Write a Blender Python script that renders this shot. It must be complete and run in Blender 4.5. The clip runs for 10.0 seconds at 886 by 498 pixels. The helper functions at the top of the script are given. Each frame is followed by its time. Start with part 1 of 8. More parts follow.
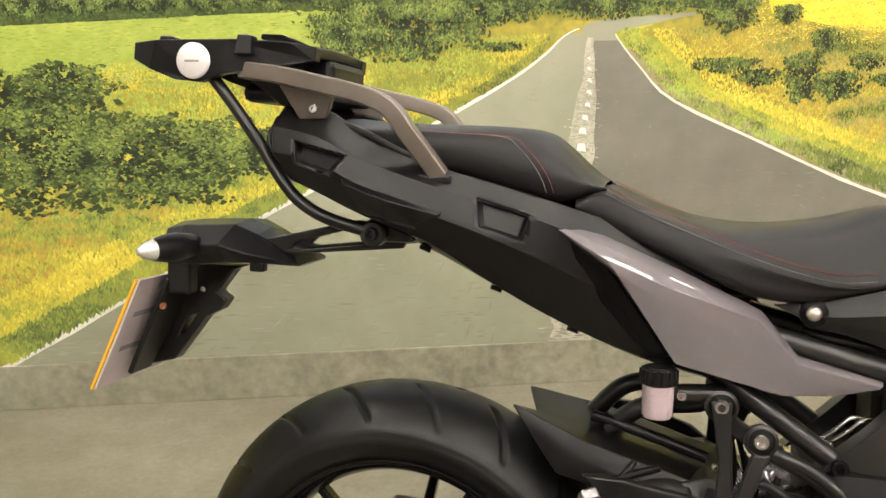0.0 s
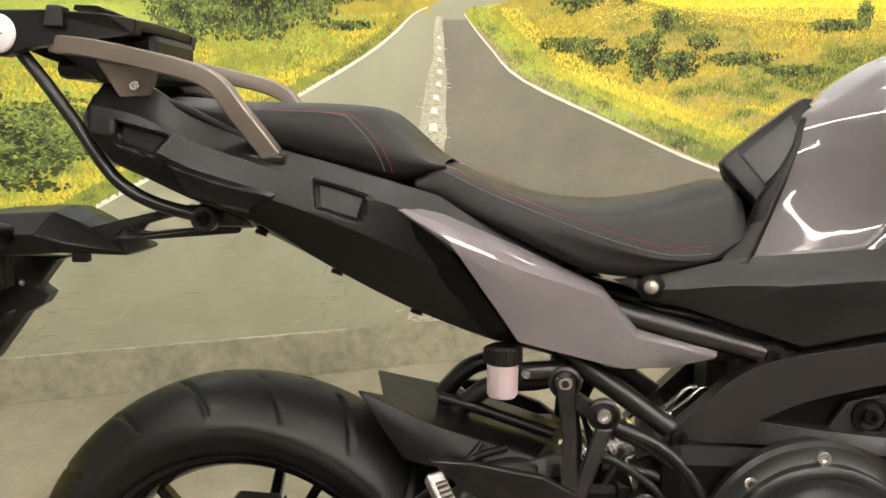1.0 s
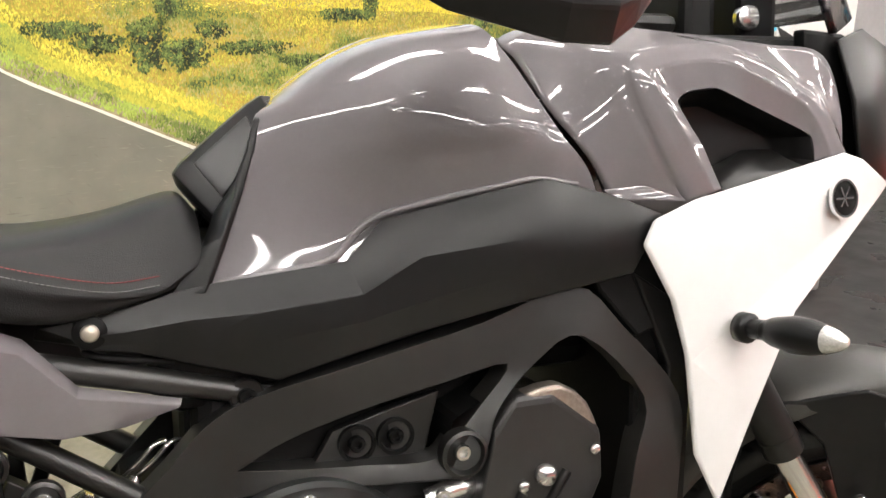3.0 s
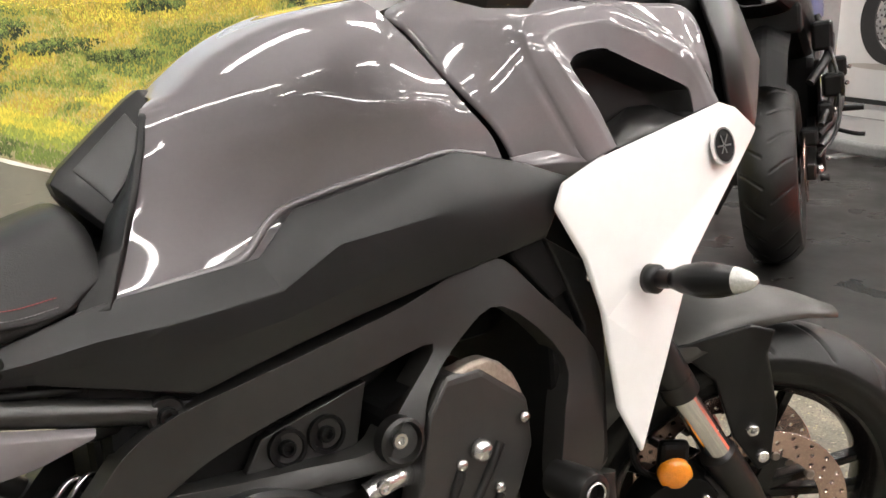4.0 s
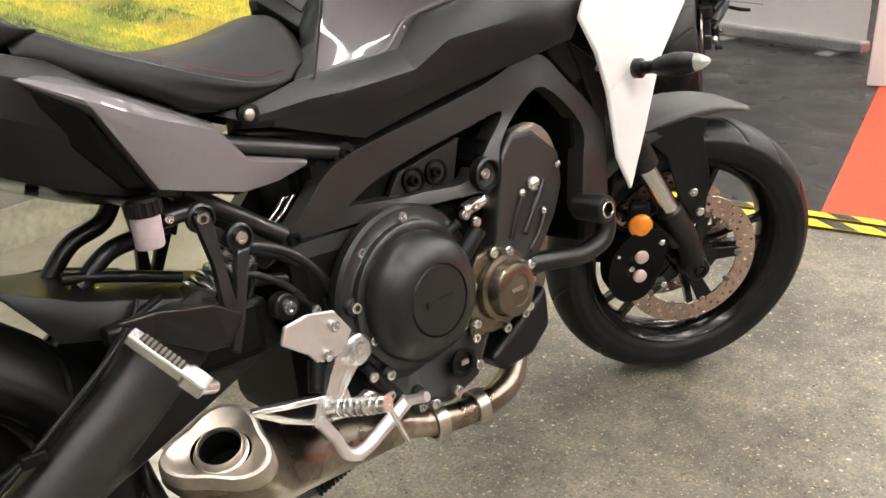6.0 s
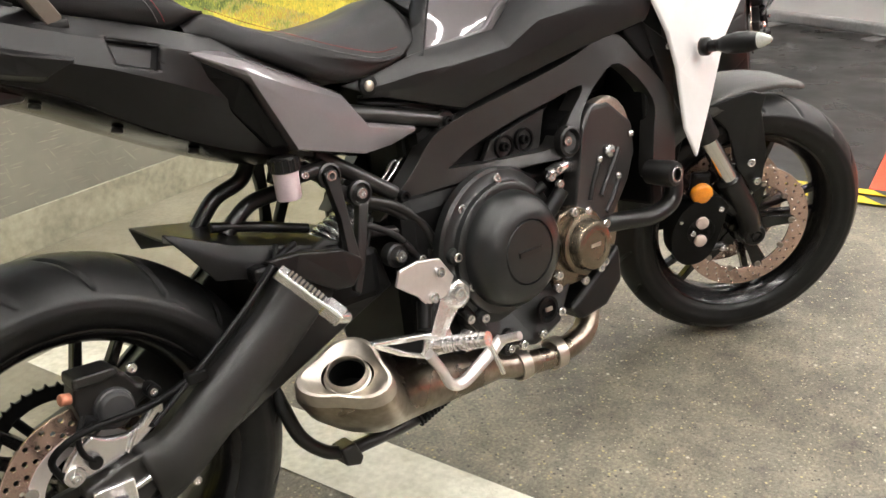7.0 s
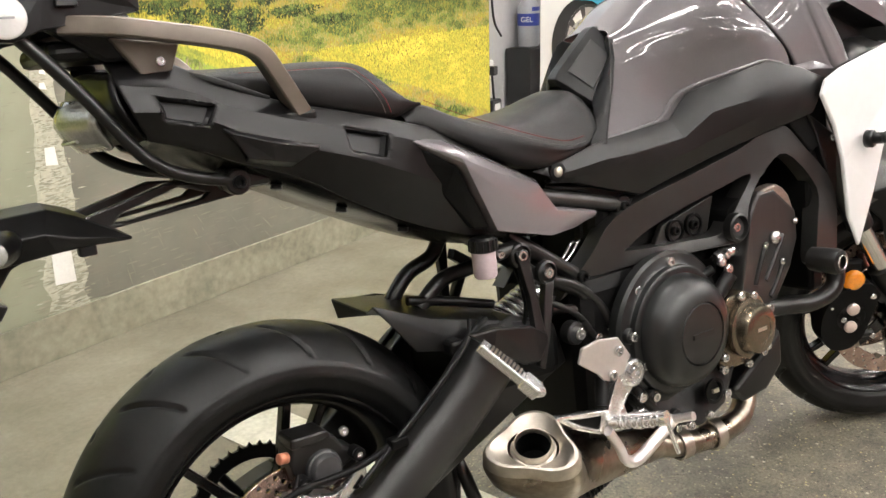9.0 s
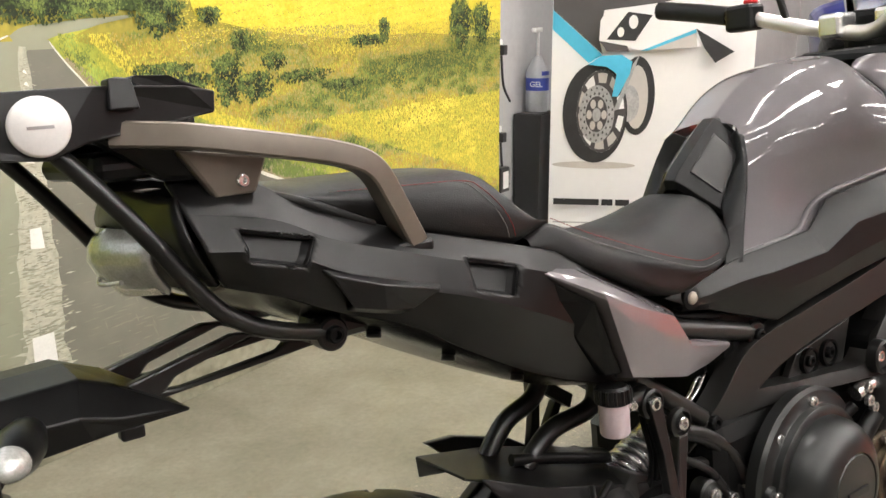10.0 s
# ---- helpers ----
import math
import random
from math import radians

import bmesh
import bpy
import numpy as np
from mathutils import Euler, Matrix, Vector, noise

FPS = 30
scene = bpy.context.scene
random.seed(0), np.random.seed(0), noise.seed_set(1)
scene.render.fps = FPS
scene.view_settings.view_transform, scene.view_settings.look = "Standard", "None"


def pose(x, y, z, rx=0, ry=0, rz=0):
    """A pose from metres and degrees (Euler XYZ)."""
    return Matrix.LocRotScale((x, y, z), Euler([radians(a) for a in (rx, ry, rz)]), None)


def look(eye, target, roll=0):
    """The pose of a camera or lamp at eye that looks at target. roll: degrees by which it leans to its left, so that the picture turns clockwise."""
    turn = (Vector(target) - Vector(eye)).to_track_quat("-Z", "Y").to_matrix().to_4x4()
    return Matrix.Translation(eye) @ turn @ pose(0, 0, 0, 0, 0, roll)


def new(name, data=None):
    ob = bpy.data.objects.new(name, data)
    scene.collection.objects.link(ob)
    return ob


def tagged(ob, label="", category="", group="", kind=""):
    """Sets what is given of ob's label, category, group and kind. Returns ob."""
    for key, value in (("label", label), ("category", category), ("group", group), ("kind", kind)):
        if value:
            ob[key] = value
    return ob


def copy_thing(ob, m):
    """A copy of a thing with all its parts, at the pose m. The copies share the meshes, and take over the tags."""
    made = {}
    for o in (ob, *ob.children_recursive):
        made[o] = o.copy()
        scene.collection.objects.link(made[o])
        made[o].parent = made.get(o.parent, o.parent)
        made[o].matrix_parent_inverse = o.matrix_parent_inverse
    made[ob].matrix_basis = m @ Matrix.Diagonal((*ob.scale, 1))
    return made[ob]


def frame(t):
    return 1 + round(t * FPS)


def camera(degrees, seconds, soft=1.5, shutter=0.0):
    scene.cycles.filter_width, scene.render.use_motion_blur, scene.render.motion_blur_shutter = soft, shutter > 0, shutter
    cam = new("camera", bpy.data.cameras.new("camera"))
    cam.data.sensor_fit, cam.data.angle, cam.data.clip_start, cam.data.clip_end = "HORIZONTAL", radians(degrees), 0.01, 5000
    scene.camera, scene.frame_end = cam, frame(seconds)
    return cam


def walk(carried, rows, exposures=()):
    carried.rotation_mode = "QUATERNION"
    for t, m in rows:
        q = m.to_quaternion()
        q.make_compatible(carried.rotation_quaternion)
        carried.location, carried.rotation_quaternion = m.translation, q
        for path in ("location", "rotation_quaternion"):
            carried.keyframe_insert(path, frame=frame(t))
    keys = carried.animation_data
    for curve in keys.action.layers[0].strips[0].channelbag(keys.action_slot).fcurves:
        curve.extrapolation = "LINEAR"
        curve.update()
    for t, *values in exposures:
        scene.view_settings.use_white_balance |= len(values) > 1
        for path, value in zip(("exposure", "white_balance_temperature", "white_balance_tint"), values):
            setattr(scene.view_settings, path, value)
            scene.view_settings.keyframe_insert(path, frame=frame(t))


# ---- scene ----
cam = camera(51.3, 10.0)
PATH = [
    (0, (-0.035, -1.185, 1.126), (0.174, 0.745, 0.646), -0.5),
    (0.5, (-0.03, -1.176, 1.124), (0.259, 0.739, 0.627), -0.2),
    (1, (0.001, -1.155, 1.115), (0.496, 0.713, 0.598), 0.1),
    (1.5, (0.035, -1.147, 1.11), (0.745, 0.648, 0.588), 0.5),
    (2, (0.069, -1.14, 1.114), (1.001, 0.556, 0.609), 1.1),
    (2.5, (0.116, -1.114, 1.118), (1.261, 0.446, 0.615), 1.6),
    (3, (0.202, -1.046, 1.111), (1.495, 0.387, 0.585), 2.1),
    (3.2, (0.227, -1.022, 1.121), (1.552, 0.371, 0.572), 1.2),
    (4.3, (0.089, -0.939, 1.091), (1.704, 0.095, 0.522), -1.1),
    (4.5, (0.039, -0.954, 1.088), (1.667, 0.045, 0.495), -1.1),
    (5, (-0.14, -1.023, 1.074), (1.486, -0.065, 0.412), -0.7),
    (5.5, (-0.294, -1.046, 1.081), (1.327, -0.107, 0.379), -0.5),
    (6, (-0.428, -1.011, 1.073), (1.2, -0.118, 0.331), -1.2),
    (6.2, (-0.476, -0.997, 1.071), (1.154, -0.114, 0.32), -1.6),
    (7.3, (-0.691, -1.042, 1.094), (0.868, -0.046, 0.333), -1.8),
    (7.5, (-0.729, -1.06, 1.092), (0.812, -0.039, 0.33), -1.7),
    (8, (-0.795, -1.092, 1.089), (0.698, 0.003, 0.335), -2.0),
    (8.5, (-0.809, -1.06, 1.108), (0.671, 0.092, 0.412), -2.5),
    (9, (-0.783, -0.907, 1.135), (0.759, 0.207, 0.519), -1.6),
    (9.5, (-0.746, -0.735, 1.154), (0.87, 0.308, 0.606), -0.7),
    (10, (-0.643, -0.574, 1.167), (0.97, 0.491, 0.654), -0.4),
]
walk(cam, [(t, look(eye, target, roll)) for t, eye, target, roll in PATH],
     [(0.0, -0.05, 6950, 10), (1.5, -0.05, 6850, 10), (3.0, -0.05, 6500, 10), (4.5, -0.12, 6500, 10), (6.0, 0.0, 6500, 10),
      (8.0, 0.0, 6500, 10), (9.0, -0.05, 6500, 10), (10.0, -0.17, 6500, 10)])

# ---- world and exposure ----
world = bpy.data.worlds.new("world")
scene.world = world
world.use_nodes = True
world.node_tree.nodes["Background"].inputs["Color"].default_value = (0.9, 0.92, 1.0, 1)
world.node_tree.nodes["Background"].inputs["Strength"].default_value = 0.05


# ---- materials ----
def material(name, color, rough=0.5, metal=0.0, vary=0.15, scale=8.0, bump=0.0, bump_scale=60.0, coat=0.0, second=None, spec=0.5,
             rough_vary=0.0):
    """A surface of one base colour, varied at a large and a fine scale, with fine relief."""
    m = bpy.data.materials.new(name)
    m.use_nodes = True
    n, l = m.node_tree.nodes, m.node_tree.links
    b = n["Principled BSDF"]
    b.inputs["Roughness"].default_value, b.inputs["Metallic"].default_value = rough, metal
    b.inputs["Specular IOR Level"].default_value = spec
    b.inputs["Coat Weight"].default_value, b.inputs["Coat Roughness"].default_value = coat, 0.04
    co = n.new("ShaderNodeTexCoord")
    n1, n2 = n.new("ShaderNodeTexNoise"), n.new("ShaderNodeTexNoise")
    for t, s, d in ((n1, scale, 4.0), (n2, scale * 7.3, 6.0)):
        t.inputs["Scale"].default_value, t.inputs["Detail"].default_value = s, d
        l.new(co.outputs["Object"], t.inputs["Vector"])
    add = n.new("ShaderNodeMath")
    add.operation = "MULTIPLY_ADD"
    l.new(n2.outputs["Fac"], add.inputs[0])
    add.inputs[1].default_value = 0.5
    half = n.new("ShaderNodeMath")
    half.operation = "MULTIPLY"
    half.inputs[1].default_value = 0.5
    l.new(n1.outputs["Fac"], half.inputs[0])
    l.new(half.outputs[0], add.inputs[2])
    ramp = n.new("ShaderNodeValToRGB")
    hi = second or tuple(min(1, c * (1 + vary)) for c in color)
    lo = color if second else tuple(c * (1 - vary) for c in color)
    ramp.color_ramp.elements[0].position, ramp.color_ramp.elements[1].position = 0.36, 0.64
    ramp.color_ramp.elements[0].color, ramp.color_ramp.elements[1].color = (*lo, 1), (*hi, 1)
    l.new(add.outputs[0], ramp.inputs["Fac"])
    l.new(ramp.outputs["Color"], b.inputs["Base Color"])
    if rough_vary:
        mr = n.new("ShaderNodeMapRange")
        mr.inputs["From Min"].default_value, mr.inputs["From Max"].default_value = 0.3, 0.7
        mr.inputs["To Min"].default_value, mr.inputs["To Max"].default_value = rough - rough_vary, rough + rough_vary
        l.new(n1.outputs["Fac"], mr.inputs["Value"])
        l.new(mr.outputs["Result"], b.inputs["Roughness"])
    if bump:
        n3, bm = n.new("ShaderNodeTexNoise"), n.new("ShaderNodeBump")
        n3.inputs["Scale"].default_value, n3.inputs["Detail"].default_value = bump_scale, 4.0
        l.new(co.outputs["Object"], n3.inputs["Vector"])
        bm.inputs["Strength"].default_value, bm.inputs["Distance"].default_value = bump, 0.002
        l.new(n3.outputs["Fac"], bm.inputs["Height"])
        l.new(bm.outputs["Normal"], b.inputs["Normal"])
    return m


def island_material(name, colors, rough=0.75):
    """A print colour that differs from leaf to leaf and blade to blade."""
    m = bpy.data.materials.new(name)
    m.use_nodes = True
    n, l = m.node_tree.nodes, m.node_tree.links
    b = n["Principled BSDF"]
    b.inputs["Roughness"].default_value = rough
    b.inputs["Specular IOR Level"].default_value = 0.3
    g, ramp = n.new("ShaderNodeNewGeometry"), n.new("ShaderNodeValToRGB")
    while len(ramp.color_ramp.elements) < len(colors):
        ramp.color_ramp.elements.new(0.5)
    for k, c in enumerate(colors):
        ramp.color_ramp.elements[k].position = k / max(1, len(colors) - 1)
        ramp.color_ramp.elements[k].color = (*c, 1)
    l.new(g.outputs["Random Per Island"], ramp.inputs["Fac"])
    l.new(ramp.outputs["Color"], b.inputs["Base Color"])
    return m


def glow(name, color, strength):
    m = bpy.data.materials.new(name)
    m.use_nodes = True
    b = m.node_tree.nodes["Principled BSDF"]
    b.inputs["Base Color"].default_value = (*color, 1)
    b.inputs["Emission Color"].default_value = (*color, 1)
    b.inputs["Emission Strength"].default_value = strength
    return m


def clear(name, color, rough=0.08, ior=1.45):
    m = bpy.data.materials.new(name)
    m.use_nodes = True
    b = m.node_tree.nodes["Principled BSDF"]
    b.inputs["Base Color"].default_value = (*color, 1)
    b.inputs["Roughness"].default_value, b.inputs["IOR"].default_value = rough, ior
    b.inputs["Transmission Weight"].default_value = 1.0
    return m


# ---- mesh helpers ----
def catmull(p0, p1, p2, p3, t):
    return 0.5 * ((2 * p1) + (p2 - p0) * t + (2 * p0 - 5 * p1 + 4 * p2 - p3) * t * t + (3 * p1 - p0 - 3 * p2 + p3) * t ** 3)


def spline(points, n):
    """n + 1 points evenly along each stretch's parameter of a smooth curve through the given points."""
    p = [np.array(q, float) for q in points]
    p = [2 * p[0] - p[1]] + p + [2 * p[-1] - p[-2]]
    out = []
    for k in range(n + 1):
        s = k / n * (len(p) - 3)
        i = min(int(s), len(p) - 4)
        out.append(catmull(p[i], p[i + 1], p[i + 2], p[i + 3], s - i))
    return out


def smooth(bm, angle=None):
    for f in bm.faces:
        f.smooth = True
    if angle is not None:
        for e in bm.edges:
            if len(e.link_faces) == 2 and e.calc_face_angle(0) > radians(angle):
                e.smooth = False
    return bm


def part(name, bm, mat, parent=None, label="", category="", group="", kind="", bevel=0.0, segments=2, solid=0.0, offset=-1.0, sub=0):
    """Links a bmesh as one mesh object, under a thing or a part where one is given."""
    me = bpy.data.meshes.new(name)
    bm.to_mesh(me)
    bm.free()
    me.materials.append(mat)
    ob = new(name, me)
    if parent:
        ob.parent = parent
    if sub:
        s = ob.modifiers.new("subdivision", "SUBSURF")
        s.levels = s.render_levels = sub
    if solid:
        s = ob.modifiers.new("solidify", "SOLIDIFY")
        s.thickness, s.offset = solid, offset
    if bevel:
        s = ob.modifiers.new("bevel", "BEVEL")
        s.width, s.segments, s.limit_method, s.angle_limit = bevel, segments, "ANGLE", radians(28)
        s.harden_normals = False
    return tagged(ob, label, category, group, kind)


def empty(name, m=None, label="", category="", group="", kind="", parent=None):
    ob = new(name)
    ob.empty_display_size = 0.1
    if m is not None:
        ob.matrix_basis = m
    if parent:
        ob.parent = parent
    return tagged(ob, label, category, group, kind)


def box_bm(lo, hi, bm=None):
    bm = bm or bmesh.new()
    v = [bm.verts.new((x, y, z)) for x in (lo[0], hi[0]) for y in (lo[1], hi[1]) for z in (lo[2], hi[2])]
    for q in ((0, 1, 3, 2), (4, 6, 7, 5), (0, 4, 5, 1), (2, 3, 7, 6), (0, 2, 6, 4), (1, 5, 7, 3)):
        bm.faces.new([v[i] for i in q])
    return bm


def frame_of(axis):
    a = Vector(axis).normalized()
    u = a.orthogonal().normalized()
    return u, a.cross(u), a


def lathe(profile, center, axis, seg=24, bm=None, start=0.0, sweep=2 * math.pi, ref=None):
    """Turns (radius, along) pairs round an axis through center."""
    bm = bm or bmesh.new()
    a = Vector(axis).normalized()
    u = Vector(ref).normalized() if ref else frame_of(axis)[0]
    w = a.cross(u)
    c = Vector(center)
    full = sweep > 6.28
    rings = []
    for k in range(seg if full else seg + 1):
        t = start + sweep * k / seg
        d = u * math.cos(t) + w * math.sin(t)
        rings.append([bm.verts.new(c + d * r + a * h) for r, h in profile])
    count = seg if full else seg
    for k in range(count):
        r0, r1 = rings[k], rings[(k + 1) % len(rings)]
        for i in range(len(profile) - 1):
            bm.faces.new((r0[i], r1[i], r1[i + 1], r0[i + 1]))
    bmesh.ops.remove_doubles(bm, verts=[v for r in rings for v in r], dist=1e-6)
    return bm


def disc(center, axis, r, depth, bm=None, seg=16, chamfer=0.15):
    """A short solid cylinder with softened rims, standing out from center along the axis."""
    c = min(r, depth) * chamfer
    return lathe([(0, 0), (r, 0), (r, depth - c), (r - c, depth), (0, depth)], center, axis, seg, bm)


def bolt(center, axis, r, bm=None):
    """A socket-head bolt with a recessed hexagon."""
    return lathe([(r, 0), (r, r * 0.75), (r * 0.85, r * 0.95), (r * 0.5, r * 0.95), (r * 0.45, r * 0.35), (0, r * 0.35)], center, axis, 12, bm)


def tube(points, r, bm=None, seg=10, n=None, closed_ends=True, flat=1.0):
    """A round pipe along a smooth curve through the points; r may be a list of two radii."""
    bm = bm or bmesh.new()
    path = [Vector(p) for p in spline(points, n or (len(points) - 1) * 6)] if len(points) > 2 else [Vector(p) for p in points]
    r0, r1 = r if isinstance(r, (tuple, list)) else (r, r)
    up = None
    rings = []
    for k, p in enumerate(path):
        d = (path[min(k + 1, len(path) - 1)] - path[max(k - 1, 0)]).normalized()
        if up is None:
            up = d.orthogonal().normalized()
        up = (up - d * up.dot(d)).normalized()
        w = d.cross(up)
        rad = r0 + (r1 - r0) * k / max(1, len(path) - 1)
        rings.append([bm.verts.new(p + up * math.cos(2 * math.pi * i / seg) * rad + w * math.sin(2 * math.pi * i / seg) * rad * flat) for i in range(seg)])
    for a, b in zip(rings, rings[1:]):
        for i in range(seg):
            f = bm.faces.new((a[i], a[(i + 1) % seg], b[(i + 1) % seg], b[i]))
            f.smooth = True
    if closed_ends:
        for ring in (rings[0][::-1], rings[-1]):
            cap = bm.faces.new(ring)
            for e in cap.edges:
                e.smooth = False
    return bm


def straight(points, n):
    """As spline(), but with straight stretches and so with creases at the points."""
    p = [np.array(q, float) for q in points]
    out = []
    for k in range(n + 1):
        t = k / n * (len(p) - 1)
        i = min(int(t), len(p) - 2)
        out.append(p[i] + (p[i + 1] - p[i]) * (t - i))
    return out


def facets(rows, nu, nv):
    """A finely divided sheet of flat facets between the control points."""
    bm = bmesh.new()
    fine = [straight(r, nv) for r in rows]
    cols = [straight([f[j] for f in fine], nu) for j in range(nv + 1)]
    g = [[bm.verts.new(c[i]) for c in cols] for i in range(nu + 1)]
    for i in range(nu):
        for j in range(nv):
            bm.faces.new((g[i][j], g[i + 1][j], g[i + 1][j + 1], g[i][j + 1]))
    return bm


def skin(rows, nu, nv, bm=None, mirror=False):
    """A smooth sheet through a small grid of control points (rows of x, y, z)."""
    bm = bm or bmesh.new()
    fine = [spline(r, nv) for r in rows]
    cols = [spline([f[j] for f in fine], nu) for j in range(nv + 1)]
    for side in ((1, -1) if mirror else (1,)):
        g = [[bm.verts.new((c[i][0], side * c[i][1], c[i][2])) for c in cols] for i in range(nu + 1)]
        for i in range(nu):
            for j in range(nv):
                q = (g[i][j], g[i + 1][j], g[i + 1][j + 1], g[i][j + 1])
                bm.faces.new(q if side == 1 else q[::-1])
    if mirror:
        bmesh.ops.remove_doubles(bm, verts=bm.verts, dist=0.0008)
    return bm


def plate(outline, depth, bm=None, holes=()):
    """A plate from an outline of (x, y, z) on the machine's right side, thickened inwards (towards +y) by depth."""
    bm = bm or bmesh.new()
    front = [bm.verts.new(p) for p in outline]
    edges = [bm.edges.new((front[k], front[(k + 1) % len(front)])) for k in range(len(front))]
    for h in holes:
        hv = [bm.verts.new(p) for p in h]
        edges += [bm.edges.new((hv[k], hv[(k + 1) % len(hv)])) for k in range(len(hv))]
    if holes:
        got = bmesh.ops.triangle_fill(bm, edges=edges, use_beauty=True, use_dissolve=False)
        faces = [g for g in got["geom"] if isinstance(g, bmesh.types.BMFace)]
    else:
        faces = [bm.faces.new(front)]
        faces = bmesh.ops.triangulate(bm, faces=faces)["faces"]
    for f in faces:
        f.normal_update()
        if f.normal.y > 0:
            f.normal_flip()
    ext = bmesh.ops.extrude_face_region(bm, geom=faces)
    moved = [g for g in ext["geom"] if isinstance(g, bmesh.types.BMVert)]
    # the region that moved becomes the back
    bmesh.ops.translate(bm, verts=moved, vec=(0, depth, 0))
    bmesh.ops.recalc_face_normals(bm, faces=bm.faces)
    return bm


def flip_side(bm):
    """The same on the machine's left side."""
    out = bm.copy()
    for v in out.verts:
        v.co.y = -v.co.y
    bmesh.ops.reverse_faces(out, faces=out.faces)
    return out

# ---- materials of the room ----
def concrete():
    """Worn trowelled concrete: broad stains, fine grain, pale and dark chips of aggregate."""
    m = bpy.data.materials.new("worn concrete")
    m.use_nodes = True
    n, l = m.node_tree.nodes, m.node_tree.links
    b = n["Principled BSDF"]
    co = n.new("ShaderNodeTexCoord")

    def noise_at(scale, detail, rough=0.6):
        t = n.new("ShaderNodeTexNoise")
        t.inputs["Scale"].default_value, t.inputs["Detail"].default_value, t.inputs["Roughness"].default_value = scale, detail, rough
        l.new(co.outputs["Object"], t.inputs["Vector"])
        return t.outputs["Fac"]

    def ramp(fac, stops):
        r = n.new("ShaderNodeValToRGB")
        while len(r.color_ramp.elements) < len(stops):
            r.color_ramp.elements.new(0.5)
        for e, (p, c) in zip(r.color_ramp.elements, stops):
            e.position, e.color = p, (*c, 1)
        l.new(fac, r.inputs["Fac"])
        return r.outputs["Color"]

    def mix(kind, fac, a, c):
        x = n.new("ShaderNodeMix")
        x.data_type, x.blend_type = "RGBA", kind
        if isinstance(fac, float):
            x.inputs["Factor"].default_value = fac
        else:
            l.new(fac, x.inputs["Factor"])
        l.new(a, x.inputs["A"])
        if isinstance(c, tuple):
            x.inputs["B"].default_value = (*c, 1)
        else:
            l.new(c, x.inputs["B"])
        return x.outputs["Result"]

    col = ramp(noise_at(1.7, 6.0, 0.65), [(0.34, (0.072, 0.066, 0.052)), (0.48, (0.145, 0.132, 0.102)), (0.66, (0.24, 0.22, 0.17))])
    col = mix("MULTIPLY", 0.75, col, ramp(noise_at(16.0, 8.0, 0.75), [(0.34, (0.45, 0.45, 0.45)), (0.5, (0.95, 0.95, 0.95)), (0.66, (1.35, 1.33, 1.25))]))
    col = mix("MULTIPLY", 0.8, col, ramp(noise_at(130.0, 5.0, 0.7), [(0.36, (0.5, 0.5, 0.5)), (0.62, (1.3, 1.3, 1.25))]))
    for scale, limit, tone in ((110.0, 0.18, (0.38, 0.345, 0.24)), (62.0, 0.12, (0.45, 0.39, 0.19)), (70.0, 0.15, (0.04, 0.038, 0.031)), (30.0, 0.06, (0.55, 0.51, 0.40))):
        v = n.new("ShaderNodeTexVoronoi")
        v.inputs["Scale"].default_value, v.inputs["Randomness"].default_value = scale, 1.0
        l.new(co.outputs["Object"], v.inputs["Vector"])
        f = ramp(v.outputs["Distance"], [(limit, (1, 1, 1)), (limit + 0.10, (0, 0, 0))])
        keep = ramp(noise_at(scale * 0.45, 2.0), [(0.50, (0, 0, 0)), (0.56, (1, 1, 1))])
        col = mix("MIX", mix("MULTIPLY", 1.0, f, keep), col, tone)
    # towards the wall the colour turns to a smoother beige
    split, soft, edge = n.new("ShaderNodeSeparateXYZ"), n.new("ShaderNodeMath"), n.new("ShaderNodeMapRange")
    l.new(co.outputs["Object"], split.inputs[0])
    soft.operation = "MULTIPLY_ADD"
    l.new(noise_at(2.6, 6.0, 0.7), soft.inputs[0])
    soft.inputs[1].default_value = 0.7
    l.new(split.outputs["Y"], soft.inputs[2])
    l.new(soft.outputs[0], edge.inputs["Value"])
    edge.inputs["From Min"].default_value, edge.inputs["From Max"].default_value = 0.62, 1.05
    coat = mix("MULTIPLY", 0.6, ramp(noise_at(2.3, 7.0, 0.7), [(0.35, (0.19, 0.175, 0.125)), (0.65, (0.30, 0.278, 0.208))]), ramp(noise_at(60.0, 6.0, 0.7), [(0.3, (0.75, 0.75, 0.75)), (0.6, (1.1, 1.1, 1.1))]))
    col = mix("MIX", edge.outputs["Result"], col, coat)
    l.new(col, b.inputs["Base Color"])
    rr = n.new("ShaderNodeMapRange")
    rr.inputs["To Min"].default_value, rr.inputs["To Max"].default_value = 0.42, 0.78
    l.new(noise_at(5.0, 5.0), rr.inputs["Value"])
    l.new(rr.outputs["Result"], b.inputs["Roughness"])
    bump = n.new("ShaderNodeBump")
    bump.inputs["Strength"].default_value, bump.inputs["Distance"].default_value = 0.45, 0.003
    l.new(noise_at(85.0, 8.0, 0.75), bump.inputs["Height"])
    l.new(bump.outputs["Normal"], b.inputs["Normal"])
    return m


